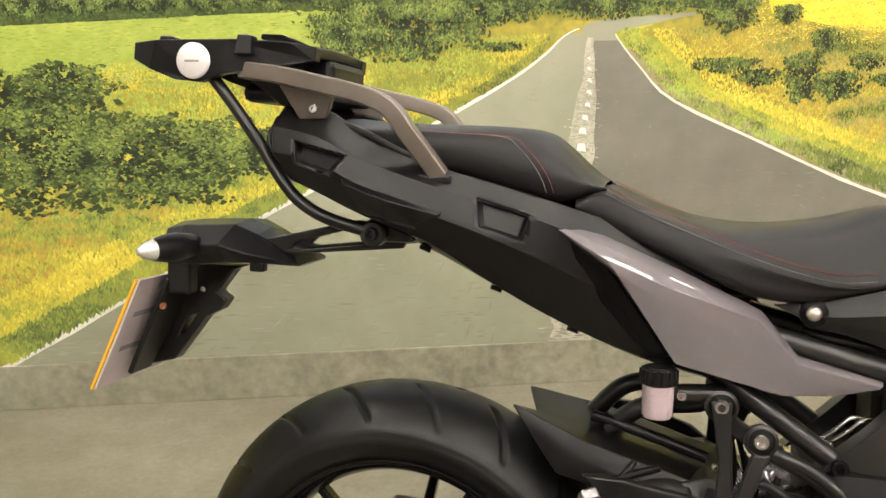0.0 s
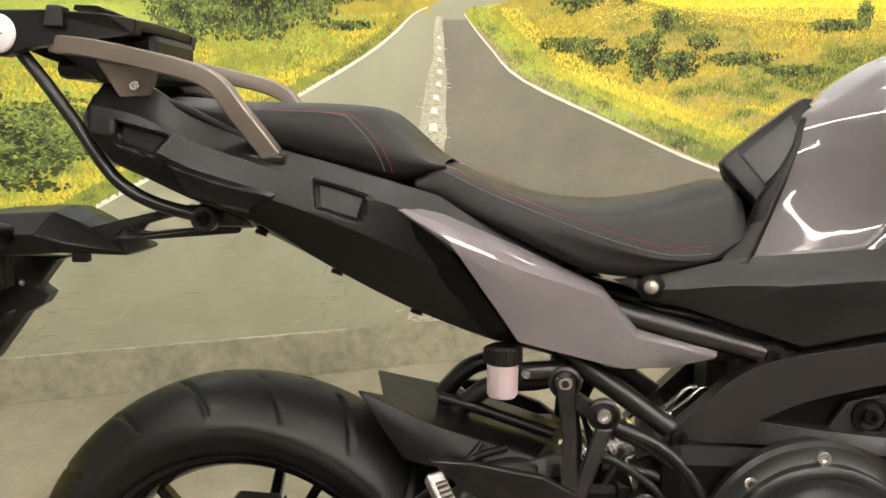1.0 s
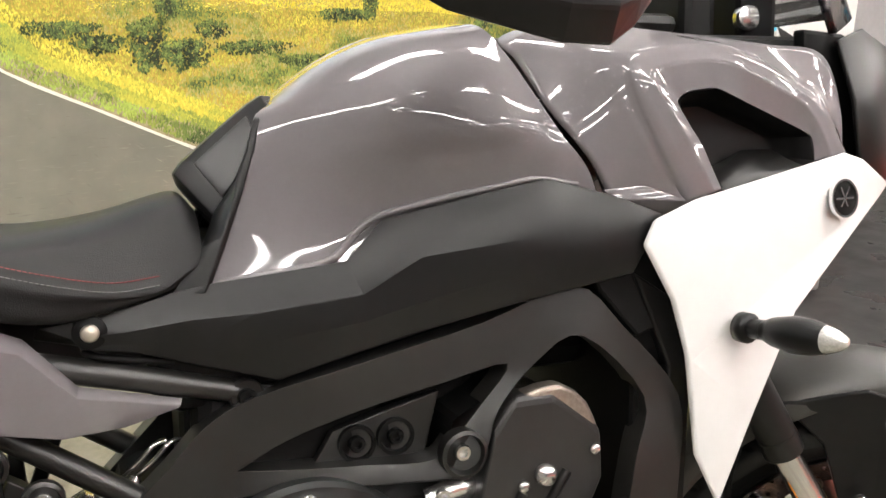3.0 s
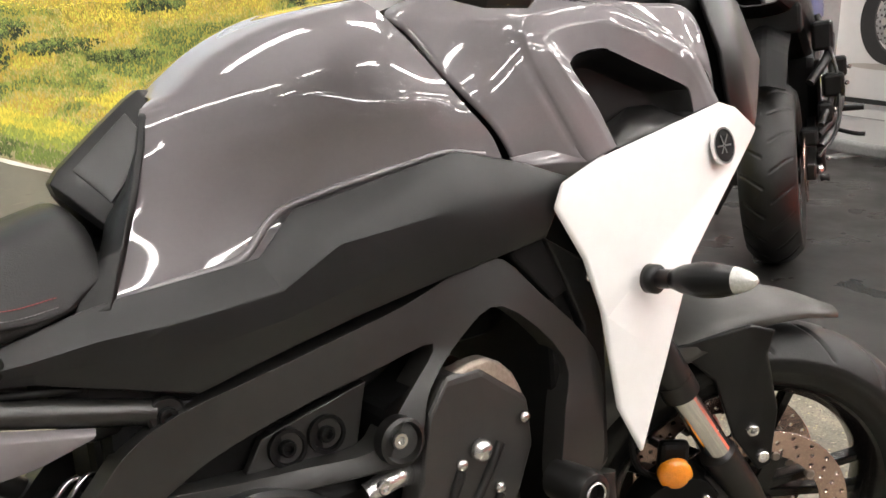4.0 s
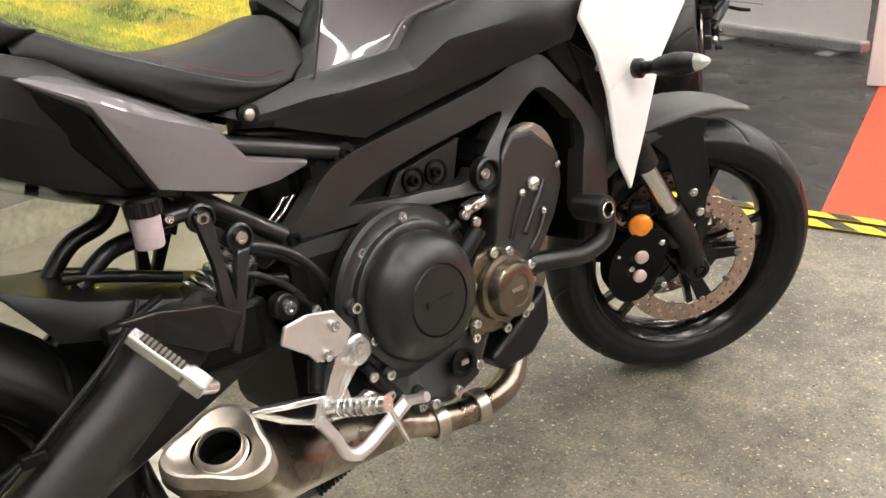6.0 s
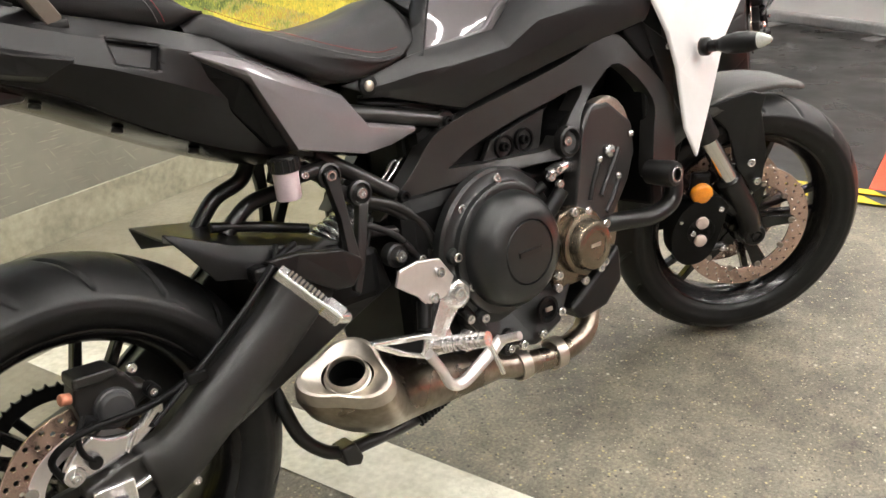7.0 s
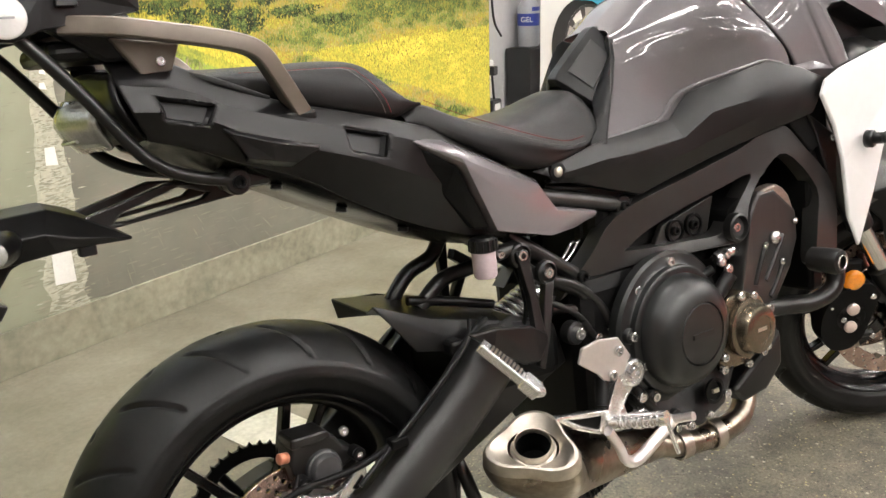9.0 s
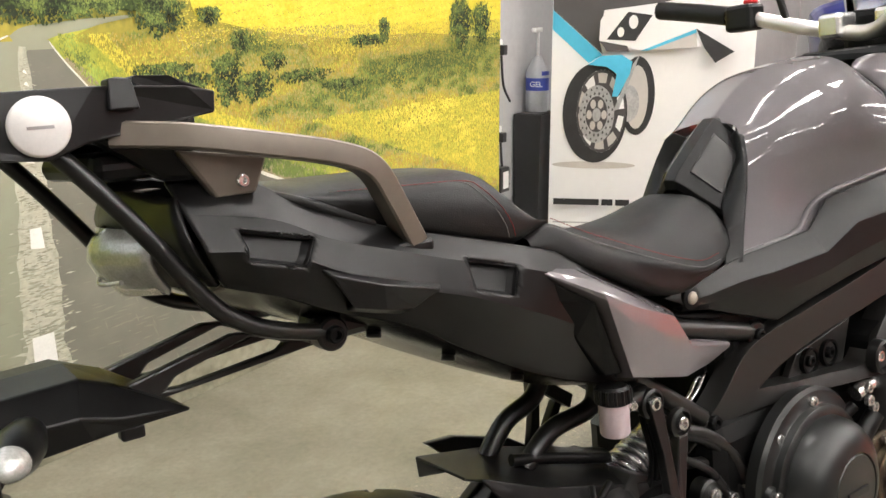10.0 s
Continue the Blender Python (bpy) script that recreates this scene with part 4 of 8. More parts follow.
# ---- tail ----
rows = [[(-0.168, -0.085, 1.012), (-0.168, -0.125, 0.985), (-0.160, -0.142, 0.955), (-0.140, -0.125, 0.922), (-0.135, -0.06, 0.915)],
        [(-0.10, -0.10, 1.006), (-0.10, -0.145, 0.972), (-0.10, -0.158, 0.945), (-0.09, -0.145, 0.905), (-0.08, -0.08, 0.888)],
        [(-0.04, -0.115, 0.972), (-0.04, -0.146, 0.945), (-0.04, -0.157, 0.918), (-0.035, -0.14, 0.880), (-0.03, -0.085, 0.866)],
        [(0.05, -0.125, 0.940), (0.05, -0.148, 0.917), (0.05, -0.156, 0.885), (0.05, -0.130, 0.848), (0.05, -0.080, 0.830)],
        [(0.12, -0.125, 0.922), (0.12, -0.149, 0.897), (0.12, -0.156, 0.862), (0.12, -0.124, 0.806), (0.12, -0.075, 0.794)],
        [(0.21, -0.125, 0.897), (0.21, -0.150, 0.872), (0.21, -0.150, 0.826), (0.21, -0.116, 0.759), (0.21, -0.07, 0.750)],
        [(0.30, -0.115, 0.868), (0.30, -0.134, 0.838), (0.30, -0.134, 0.785), (0.30, -0.110, 0.724), (0.30, -0.065, 0.713)],
        [(0.40, -0.10, 0.822), (0.40, -0.112, 0.795), (0.40, -0.112, 0.745), (0.40, -0.10, 0.697), (0.40, -0.06, 0.688)]]


def inside(x, z, poly):
    hit = False
    for k in range(len(poly)):
        (xa, za), (xb, zb) = poly[k], poly[k - 1]
        if (za > z) != (zb > z) and x < (xb - xa) * (z - za) / (zb - za) + xa:
            hit = not hit
    return hit


def opening(bm, poly):
    """Cuts an opening of the given (x, z) outline out of a side sheet and draws its edge onto the outline."""
    lo = min(abs(v.co.y) for v in bm.verts)
    gone = [f for f in bm.faces if inside(f.calc_center_median().x, f.calc_center_median().z, poly)]
    rim = {v for f in gone for v in f.verts if any(g not in gone for g in v.link_faces)}
    rim = list(rim)
    bmesh.ops.delete(bm, geom=gone, context="FACES")
    n = len(poly)
    for v in rim:
        p = Vector((v.co.x, v.co.z))
        best = None
        for k in range(n):
            a, b = Vector(poly[k]), Vector(poly[(k + 1) % n])
            t = max(0.0, min(1.0, (p - a).dot(b - a) / (b - a).length_squared))
            q = a + (b - a) * t
            if best is None or (q - p).length < (best - p).length:
                best = q
        v.co.x, v.co.z = best
    depths = [(v.co.copy()) for v in rim]

    def depth(x, z):
        w = [1 / ((c.x - x) ** 2 + (c.z - z) ** 2 + 2e-5) ** 2 for c in depths]
        return sum(c.y * k for c, k in zip(depths, w)) / sum(w)
    return depth


def recess(poly, depth, deep, shrink, lip=0.0015):
    """A pocket behind an opening: a thin lip, sloping walls and a floor."""
    b = bmesh.new()
    n = len(poly)
    fine = []
    for k in range(n):
        for j in range(6):
            fine.append((poly[k][0] + (poly[(k + 1) % n][0] - poly[k][0]) * j / 6, poly[k][1] + (poly[(k + 1) % n][1] - poly[k][1]) * j / 6))
    cx, cz = sum(p[0] for p in fine) / len(fine), sum(p[1] for p in fine) / len(fine)
    rings = []
    for f, d in ((1.05, 0.003), (1.04, -lip), (0.97, -lip), (0.95, 0.003), (1 - shrink, deep)):
        rings.append([b.verts.new((cx + (x - cx) * f, depth(x, z) + d, cz + (z - cz) * f)) for x, z in fine])
    for r0, r1 in zip(rings, rings[1:]):
        for k in range(len(fine)):
            b.faces.new((r0[k], r0[(k + 1) % len(fine)], r1[(k + 1) % len(fine)], r1[k]))
    b.faces.new(rings[-1])
    bmesh.ops.recalc_face_normals(b, faces=b.faces)
    for f in b.faces:
        f.normal_update()
    if sum(f.normal.y * f.calc_area() for f in b.faces) > 0:
        bmesh.ops.reverse_faces(b, faces=b.faces)
    return smooth(b, 25)


POCKETS = ([(-0.130, 0.968), (-0.126, 0.942), (-0.077, 0.929), (-0.060, 0.951)], [(0.108, 0.903), (0.113, 0.870), (0.165, 0.855), (0.175, 0.885)])
side_rows = [r[:4] + [(r[3][0], r[3][1] + 0.016, r[3][2] + 0.006)] for r in rows]
bm = bmesh.new()
fine = [straight(r, 56) for r in side_rows]
cols = [spline([f[j] for f in fine], 110) for j in range(57)]
g = [[bm.verts.new(c[i]) for c in cols] for i in range(111)]
for i in range(110):
    for j in range(56):
        bm.faces.new((g[i][j], g[i + 1][j], g[i + 1][j + 1], g[i][j + 1]))
pocket_bms = [recess(q, opening(bm, q), 0.008, 0.22) for q in POCKETS]
tail = part("tail_cover", smooth(bm, 11), PLASTIC, bike, "matt black plastic tail side cover", solid=0.004)
part("tail_cover", flip_side(skin(side_rows, 20, 14)), PLASTIC, bike, "matt black plastic tail side cover", solid=0.004)
for b_ in pocket_bms:
    part("pannier_mount", b_, PLASTIC, tail, "recessed pannier mount")
# underside
GLOSS_BLACK = material("glossy black plastic", (0.006, 0.006, 0.0058), 0.22, vary=0.1, scale=10, spec=0.36, rough_vary=0.04)
tray = []
for r in rows:
    (xa, ya, za), (xb, yb, zb) = r[3], r[4]
    zb -= 0.002
    tray.append([(xa, ya + 0.014, za + 0.002), (xb, yb - 0.006, zb + 0.004), (xb, yb * 0.5, zb - 0.006), (xb, 0, zb - 0.008), (xb, -yb * 0.5, zb - 0.006), (xb, -yb + 0.006, zb + 0.004), (xa, -ya - 0.014, za + 0.002)])
tray_ob = part("undertray", smooth(skin(tray, 28, 24), 40), GLOSS_BLACK, bike, "glossy black undertray", solid=0.004)
for x, y, z in ((0.03, -0.085, 0.836), (0.125, -0.08, 0.788), (0.225, -0.075, 0.740)):
    part("tray_clip", smooth(disc((x, y, z), (-0.3, -0.2, -0.9), 0.008, 0.006)), PLASTIC, tray_ob)
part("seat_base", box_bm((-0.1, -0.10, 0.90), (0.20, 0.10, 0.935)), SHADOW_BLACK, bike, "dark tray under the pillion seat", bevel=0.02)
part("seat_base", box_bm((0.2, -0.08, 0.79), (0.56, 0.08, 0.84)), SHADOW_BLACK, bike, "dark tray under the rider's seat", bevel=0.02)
part("tail_end", smooth(skin([[(-0.166, -0.11, 1.0), (-0.172, 0.0, 1.005), (-0.166, 0.11, 1.0)], [(-0.168, -0.135, 0.965), (-0.182, 0, 0.965), (-0.168, 0.135, 0.965)], [(-0.142, -0.12, 0.922), (-0.165, 0, 0.915), (-0.142, 0.12, 0.922)]], 8, 12), 40), PLASTIC, bike, "black tail end cover", solid=0.004)
lamp = part("tail_lamp", smooth(skin([[(-0.176, -0.075, 0.97), (-0.20, 0.0, 0.972), (-0.176, 0.075, 0.97)], [(-0.185, -0.08, 0.945), (-0.213, 0.0, 0.945), (-0.185, 0.08, 0.945)], [(-0.165, -0.06, 0.915), (-0.19, 0.0, 0.912), (-0.165, 0.06, 0.915)]], 6, 12), 40), CLEAR_LENS, bike, "clear ribbed tail lamp lens", solid=0.006)
for k in range(4):
    part("lamp_rib", tube([(-0.19 - 0.004 * k, -0.07 + 0.012 * k, 0.955 - 0.01 * k), (-0.212, 0.0, 0.958 - 0.012 * k), (-0.19 - 0.004 * k, 0.07 - 0.012 * k, 0.955 - 0.01 * k)], 0.0025), CLEAR_LENS, lamp)


both("tail_rib", grid_bm([[(-0.066, -0.152, 0.930), (-0.004, -0.153, 0.910), (0.075, -0.150, 0.892)], [(-0.056, -0.170, 0.918), (-0.004, -0.171, 0.900), (0.064, -0.164, 0.883)],
                          [(-0.036, -0.166, 0.884), (0.0, -0.165, 0.875), (0.034, -0.158, 0.868)], [(-0.030, -0.138, 0.876), (0.0, -0.138, 0.868), (0.03, -0.134, 0.860)]]), PLASTIC, bike, "raised wedge on the tail cover", solid=0.004, bevel=0.0015)
part("tail_shoulder", tube([(-0.15, -0.09, 1.008), (-0.06, -0.112, 0.985), (0.02, -0.122, 0.95)], 0.006), PLASTIC, bike)

# ---- seats ----
rows = []
for x, zt, ze, w, zb, wb in ((-0.105, 0.996, 0.991, 0.05, 0.986, 0.055), (-0.085, 1.002, 0.994, 0.088, 0.982, 0.096), (-0.03, 0.998, 0.987, 0.108, 0.962, 0.118), (0.05, 0.996, 0.983, 0.114, 0.943, 0.124), (0.12, 0.995, 0.980, 0.114, 0.924, 0.126),
                             (0.172, 0.990, 0.974, 0.110, 0.911, 0.124), (0.200, 0.974, 0.956, 0.108, 0.906, 0.12), (0.240, 0.938, 0.926, 0.106, 0.914, 0.113), (0.258, 0.926, 0.920, 0.100, 0.914, 0.106)):
    rows.append([(x, 0, zt), (x, -0.6 * w, zt - 0.15 * (zt - ze)), (x, -w, ze), (x + 0.002, -wb, (ze + zb) / 2 + 0.004), (x + 0.004, -wb + 0.004, zb), (x + 0.004, -wb * 0.8, zb - 0.006)])
pillion = part("pillion_seat", smooth(skin(rows, 32, 16, mirror=True), 60), VINYL, bike, "black vinyl pillion seat with stitched seams")
# rider's seat: middle height, height and half width at the seam, then at the lower edge; the seam sinks to the lower edge in front
SADDLE = ((0.225, 0.908, 0.905, 0.108, 0.893, 0.116), (0.260, 0.921, 0.914, 0.116, 0.876, 0.124), (0.310, 0.902, 0.891, 0.121, 0.855, 0.130), (0.365, 0.885, 0.870, 0.124, 0.831, 0.132), (0.425, 0.878, 0.848, 0.126, 0.806, 0.129),
          (0.480, 0.881, 0.831, 0.121, 0.797, 0.122), (0.530, 0.890, 0.820, 0.112, 0.803, 0.112), (0.575, 0.903, 0.822, 0.103, 0.812, 0.103), (0.602, 0.907, 0.838, 0.095, 0.822, 0.096), (0.618, 0.890, 0.845, 0.088, 0.835, 0.09))
rows = []
for x, zt, ze, w, zb, wb in SADDLE:
    d = zt - ze
    rows.append([(x, 0, zt), (x, -0.45 * w, zt - 0.06 * d), (x, -0.80 * w, zt - 0.36 * d), (x, -w, ze), (x, -wb, ze - 0.5 * (ze - zb)), (x, -wb + 0.003, zb), (x, -wb * 0.75, zb - 0.006)])
saddle = part("rider_seat", smooth(skin(rows, 36, 24, mirror=True), 60), VINYL, bike, "black vinyl rider's seat with red stitching")


def stitch(points, mat, parent, name):
    """A dashed line of thread."""
    p = [Vector(q) + Vector((0, -0.0012 if q[1] < 0 else 0.0012, 0.001)) for q in spline(points, 280)]
    b = bmesh.new()
    for k in range(0, len(p) - 4, 4):
        tube([p[k], p[k + 3]], 0.0005, b, 5)
    part(name, b, mat, parent)


for off, mat in ((0.0, THREAD_GREY), (0.009, THREAD_RED)):
    for side in (1, -1):
        stitch([(x, side * -(w + 0.0008 - off * 0.35), ze + off * 0.95) for x, zt, ze, w, zb, wb in SADDLE[1:8]], mat, saddle, "stitched_seam")
        stitch([(-0.02 + off, side * -0.1105, 0.9865), (0.05 + off, side * -0.1148, 0.9835), (0.13 + off, side * -0.1150, 0.9795), (0.152 + off, side * -0.1195, 0.968), (0.172 + off, side * -0.1240, 0.947), (0.184 + off, side * -0.1245, 0.928), (0.190 + off, side * -0.1225, 0.912)], mat, pillion, "stitched_seam")

# ---- grab rails and luggage plate ----
def rail(points, w, h):
    """A bar of flattened section along a curve, wide across the machine."""
    b = bmesh.new()
    p = [Vector(q) for q in spline(points, 44)]
    rings = []
    for k, q in enumerate(p):
        d = (p[min(k + 1, len(p) - 1)] - p[max(k - 1, 0)]).normalized()
        nrm = Vector((0, 1, 0)).cross(d).normalized()
        lat = d.cross(nrm)
        ring = []
        for i in range(12):
            t = 2 * math.pi * i / 12
            c, s = math.cos(t), math.sin(t)
            ring.append(b.verts.new(q + lat * (abs(c) ** 0.35) * (1 if c > 0 else -1) * w + nrm * (abs(s) ** 0.35) * (1 if s > 0 else -1) * h))
        rings.append(ring)
    for r0, r1 in zip(rings, rings[1:]):
        for i in range(12):
            b.faces.new((r0[i], r0[(i + 1) % 12], r1[(i + 1) % 12], r1[i]))
    b.faces.new(rings[0][::-1])
    b.faces.new(rings[-1])
    bmesh.ops.recalc_face_normals(b, faces=b.faces)
    return smooth(b, 35)


both("grab_rail", rail([(-0.215, -0.108, 1.060), (-0.16, -0.132, 1.053), (-0.10, -0.145, 1.041), (-0.045, -0.154, 1.029), (-0.012, -0.158, 1.018), (0.006, -0.157, 1.004), (0.022, -0.151, 0.981), (0.042, -0.140, 0.953), (0.058, -0.132, 0.930)], 0.0135, 0.0115), RAIL_PAINT, bike, "bronze grey cast grab rail")
both("rail_foot", box_bm((0.03, -0.146, 0.919), (0.075, -0.118, 0.932)), PLASTIC, bike, bevel=0.004)
both("rail_bracket", plate([(-0.165, -0.118, 1.042), (-0.085, -0.126, 1.03), (-0.098, -0.122, 0.998), (-0.135, -0.118, 0.996)], 0.012), RAIL_PAINT, bike, "bronze grey rail bracket", bevel=0.003)
part("rail_bolt", bolt((-0.112, -0.124, 1.01), (0, -1, 0), 0.006), BOLT_STEEL, bike)
both("rail_arm", plate([(-0.235, -0.095, 1.062), (-0.15, -0.112, 1.05), (-0.13, -0.108, 1.012), (-0.17, -0.1, 1.015)], 0.02), PLASTIC, bike, bevel=0.006)

lug = part("luggage_plate", smooth(skin([[(-0.385, -0.10, 1.090), (-0.385, 0, 1.096), (-0.385, 0.10, 1.090)], [(-0.33, -0.125, 1.096), (-0.33, 0, 1.10), (-0.33, 0.125, 1.096)], [(-0.2, -0.12, 1.098), (-0.2, 0, 1.10), (-0.2, 0.12, 1.098)], [(-0.12, -0.095, 1.092), (-0.12, 0, 1.094), (-0.12, 0.095, 1.092)]], 10, 10), 50), PLASTIC, bike, "black plastic top case plate", solid=0.014, bevel=0.002)
both("plate_side", plate([(-0.374, -0.116, 1.096), (-0.335, -0.13, 1.098), (-0.225, -0.13, 1.099), (-0.15, -0.118, 1.096), (-0.118, -0.104, 1.091), (-0.120, -0.104, 1.072), (-0.165, -0.118, 1.066), (-0.24, -0.13, 1.054), (-0.27, -0.134, 1.043), (-0.305, -0.134, 1.046), (-0.345, -0.128, 1.060), (-0.376, -0.116, 1.074)], 0.02), PLASTIC, lug, bevel=0.004, segments=3)
badge = part("round_badge", smooth(disc((-0.276, -0.1345, 1.070), (0, -1, 0), 0.0235, 0.006, seg=36, chamfer=0.4), 50), BADGE_WHITE, lug, "round silvery badge")
both("badge_print", box_bm((-0.286, -0.1413, 1.068), (-0.266, -0.1405, 1.0705)), BAR_GREY, badge)
for x, y in ((-0.325, -0.112), (-0.208, -0.122), (-0.325, 0.112), (-0.208, 0.122)):
    part("plate_lug", grid_bm([[(x - 0.0095, y + 0.010, 1.078), (x - 0.0095, y - 0.009, 1.078), (x + 0.0095, y - 0.009, 1.078), (x + 0.0095, y + 0.010, 1.078), (x - 0.0095, y + 0.010, 1.078)],
                               [(x - 0.0075, y + 0.010, 1.1015), (x - 0.0075, y - 0.004, 1.1015), (x + 0.0075, y - 0.004, 1.1005), (x + 0.0075, y + 0.010, 1.1005), (x - 0.0075, y + 0.010, 1.1015)], [(x, y + 0.002, 1.1018)] * 5]), PLASTIC, lug, solid=0.004, bevel=0.003)
both("plate_catch", plate([(-0.184, -0.112, 1.086), (-0.184, -0.112, 1.097), (-0.193, -0.112, 1.101), (-0.191, -0.112, 1.107), (-0.162, -0.112, 1.106), (-0.153, -0.112, 1.099), (-0.130, -0.108, 1.093), (-0.124, -0.106, 1.084)], 0.024), PLASTIC, lug, "hooked black catch", bevel=0.002)
part("plate_front", box_bm((-0.155, -0.05, 1.045), (-0.115, 0.09, 1.080)), PLASTIC, lug, bevel=0.01)
part("plate_support", box_bm((-0.23, -0.09, 1.02), (-0.1, 0.09, 1.045)), PLASTIC, lug, bevel=0.01)

for side in (-1, 1):
    part("luggage_tube", tube([(-0.262, side * 0.108, 1.05), (-0.232, side * 0.11, 1.015), (-0.192, side * 0.112, 0.963), (-0.158, side * 0.113, 0.914), (-0.132, side * 0.113, 0.888), (-0.095, side * 0.112, 0.869), (-0.042, side * 0.11, 0.855)], 0.0085, n=44), SATIN, bike, "black tubular luggage stay")
both("stay_eye", smooth(disc((-0.034, -0.098, 0.852), (0, -1, 0), 0.017, 0.02, seg=20), 40), SATIN, bike)
both("stay_bolt", bolt((-0.034, -0.117, 0.852), (0, -1, 0), 0.009), SHADOW_BLACK, bike)
both("stay_lug", box_bm((-0.05, -0.1, 0.84), (0.02, -0.07, 0.87)), SATIN, bike, bevel=0.008)

# number plate carrier
both("carrier_arm", plate([(-0.219, -0.045, 0.830), (-0.106, -0.045, 0.857), (-0.045, -0.045, 0.850), (-0.008, -0.045, 0.838), (-0.013, -0.045, 0.827), (-0.182, -0.045, 0.811), (-0.209, -0.045, 0.812)], 0.012, holes=[[(-0.177, -0.045, 0.819), (-0.167, -0.045, 0.829), (-0.087, -0.045, 0.851), (-0.051, -0.045, 0.837), (-0.060, -0.045, 0.830), (-0.162, -0.045, 0.818)]]), SATIN, bike, "black cast carrier arm", bevel=0.0025)
rows = [[(-0.372, 0.0, 0.846), (-0.335, 0.0, 0.852), (-0.257, 0.0, 0.856), (-0.224, 0.0, 0.844), (-0.175, 0.0, 0.812)],
        [(-0.366, -0.050, 0.840), (-0.335, -0.055, 0.847), (-0.257, -0.055, 0.851), (-0.224, -0.05, 0.837), (-0.172, -0.04, 0.808)],
        [(-0.358, -0.078, 0.818), (-0.330, -0.085, 0.822), (-0.268, -0.088, 0.824), (-0.232, -0.078, 0.812), (-0.160, -0.055, 0.799)],
        [(-0.352, -0.070, 0.792), (-0.318, -0.076, 0.793), (-0.257, -0.078, 0.799), (-0.222, -0.07, 0.799), (-0.160, -0.05, 0.795)],
        [(-0.352, 0.0, 0.786), (-0.318, 0.0, 0.787), (-0.257, 0.0, 0.79), (-0.222, 0.0, 0.792), (-0.165, 0.0, 0.793)]]
bm = grid_bm(rows)
for row in (rows,):
    grid_bm([[(x, -y, z) for x, y, z in r] for r in rows][::-1], bm)
for end in (0, -1):
    bm.faces.new([bm.verts.new(r[end]) for r in rows] + [bm.verts.new((r[end][0], -r[end][1], r[end][2])) for r in rows[::-1][1:-1]])
bmesh.ops.remove_doubles(bm, verts=bm.verts, dist=1e-4)
bmesh.ops.recalc_face_normals(bm, faces=bm.faces)
carrier = part("plate_carrier", bm, PLASTIC, bike, "angular black plate carrier", bevel=0.0025)
part("carrier_catch", box_bm((-0.230, -0.066, 0.786), (-0.208, -0.050, 0.80)), PLASTIC, carrier, bevel=0.003)
part("plate_bracket", plate([(-0.279, 0.022, 0.781), (-0.297, 0.022, 0.774), (-0.324, 0.022, 0.739), (-0.308, 0.022, 0.728), (-0.319, 0.022, 0.712), (-0.345, 0.022, 0.698), (-0.397, 0.022, 0.629), (-0.437, 0.022, 0.619),
                            (-0.415, 0.022, 0.681), (-0.389, 0.022, 0.726), (-0.372, 0.022, 0.781)], 0.030, holes=[[(-0.373, 0.022, 0.698), (-0.358, 0.022, 0.704), (-0.379, 0.022, 0.673), (-0.387, 0.022, 0.669)]]), SATIN, carrier, "black plate bracket", bevel=0.003)
ear = plate([(-0.035, 0, 0.0), (-0.014, 0, -0.028), (-0.070, 0, -0.034), (-0.078, 0, -0.054), (-0.020, 0, -0.085), (-0.004, 0, -0.160), (0.050, 0, -0.160), (0.055, 0, 0.0)], 0.008)
ear.transform(Matrix.Translation((-0.368, 0.0, 0.768)) @ Matrix.Rotation(math.atan2(-0.074, 0.164) * -1, 4, "Y") @ Matrix.Rotation(radians(-90), 4, "Z"))
part("bracket_ear", ear, SATIN, carrier, "black backing piece of the number plate", bevel=0.002)
part("bracket_hinge", box_bm((-0.366, -0.052, 0.745), (-0.330, -0.024, 0.800)), PLASTIC, carrier, bevel=0.005)
part("bracket_screw", bolt((-0.372, -0.050, 0.726), (0, -1, 0), 0.005), COPPER, carrier)
part("bracket_screw", bolt((-0.345, 0.020, 0.743), (0, -1, 0), 0.005), BOLT_STEEL, carrier)
top_x, top_z, low_x, low_z, half = -0.384, 0.768, -0.458, 0.604, 0.092
plate_ob = part("number_plate", grid_bm([[(top_x, -half, top_z), (top_x, half, top_z)], [(low_x, -half, low_z), (low_x, half, low_z)]]), PLATE_WHITE, carrier, "pale blank number plate", solid=0.003)
part("plate_trim", grid_bm([[(top_x - 0.004, -half - 0.003, top_z), (top_x - 0.004, -half + 0.004, top_z)], [(low_x - 0.004, -half - 0.003, low_z), (low_x - 0.004, -half + 0.004, low_z)]]), PLATE_YELLOW, plate_ob, "yellow edge strip", solid=0.004)
for v0 in (0.3, 0.62):
    lines = []
    for f in (v0, v0 + 0.05):
        lines.append([(top_x + (low_x - top_x) * f + 0.002, -0.075, top_z + (low_z - top_z) * f), (top_x + (low_x - top_x) * f + 0.002, 0.05, top_z + (low_z - top_z) * f)])
    part("plate_print", grid_bm(lines), BAR_GREY, plate_ob)


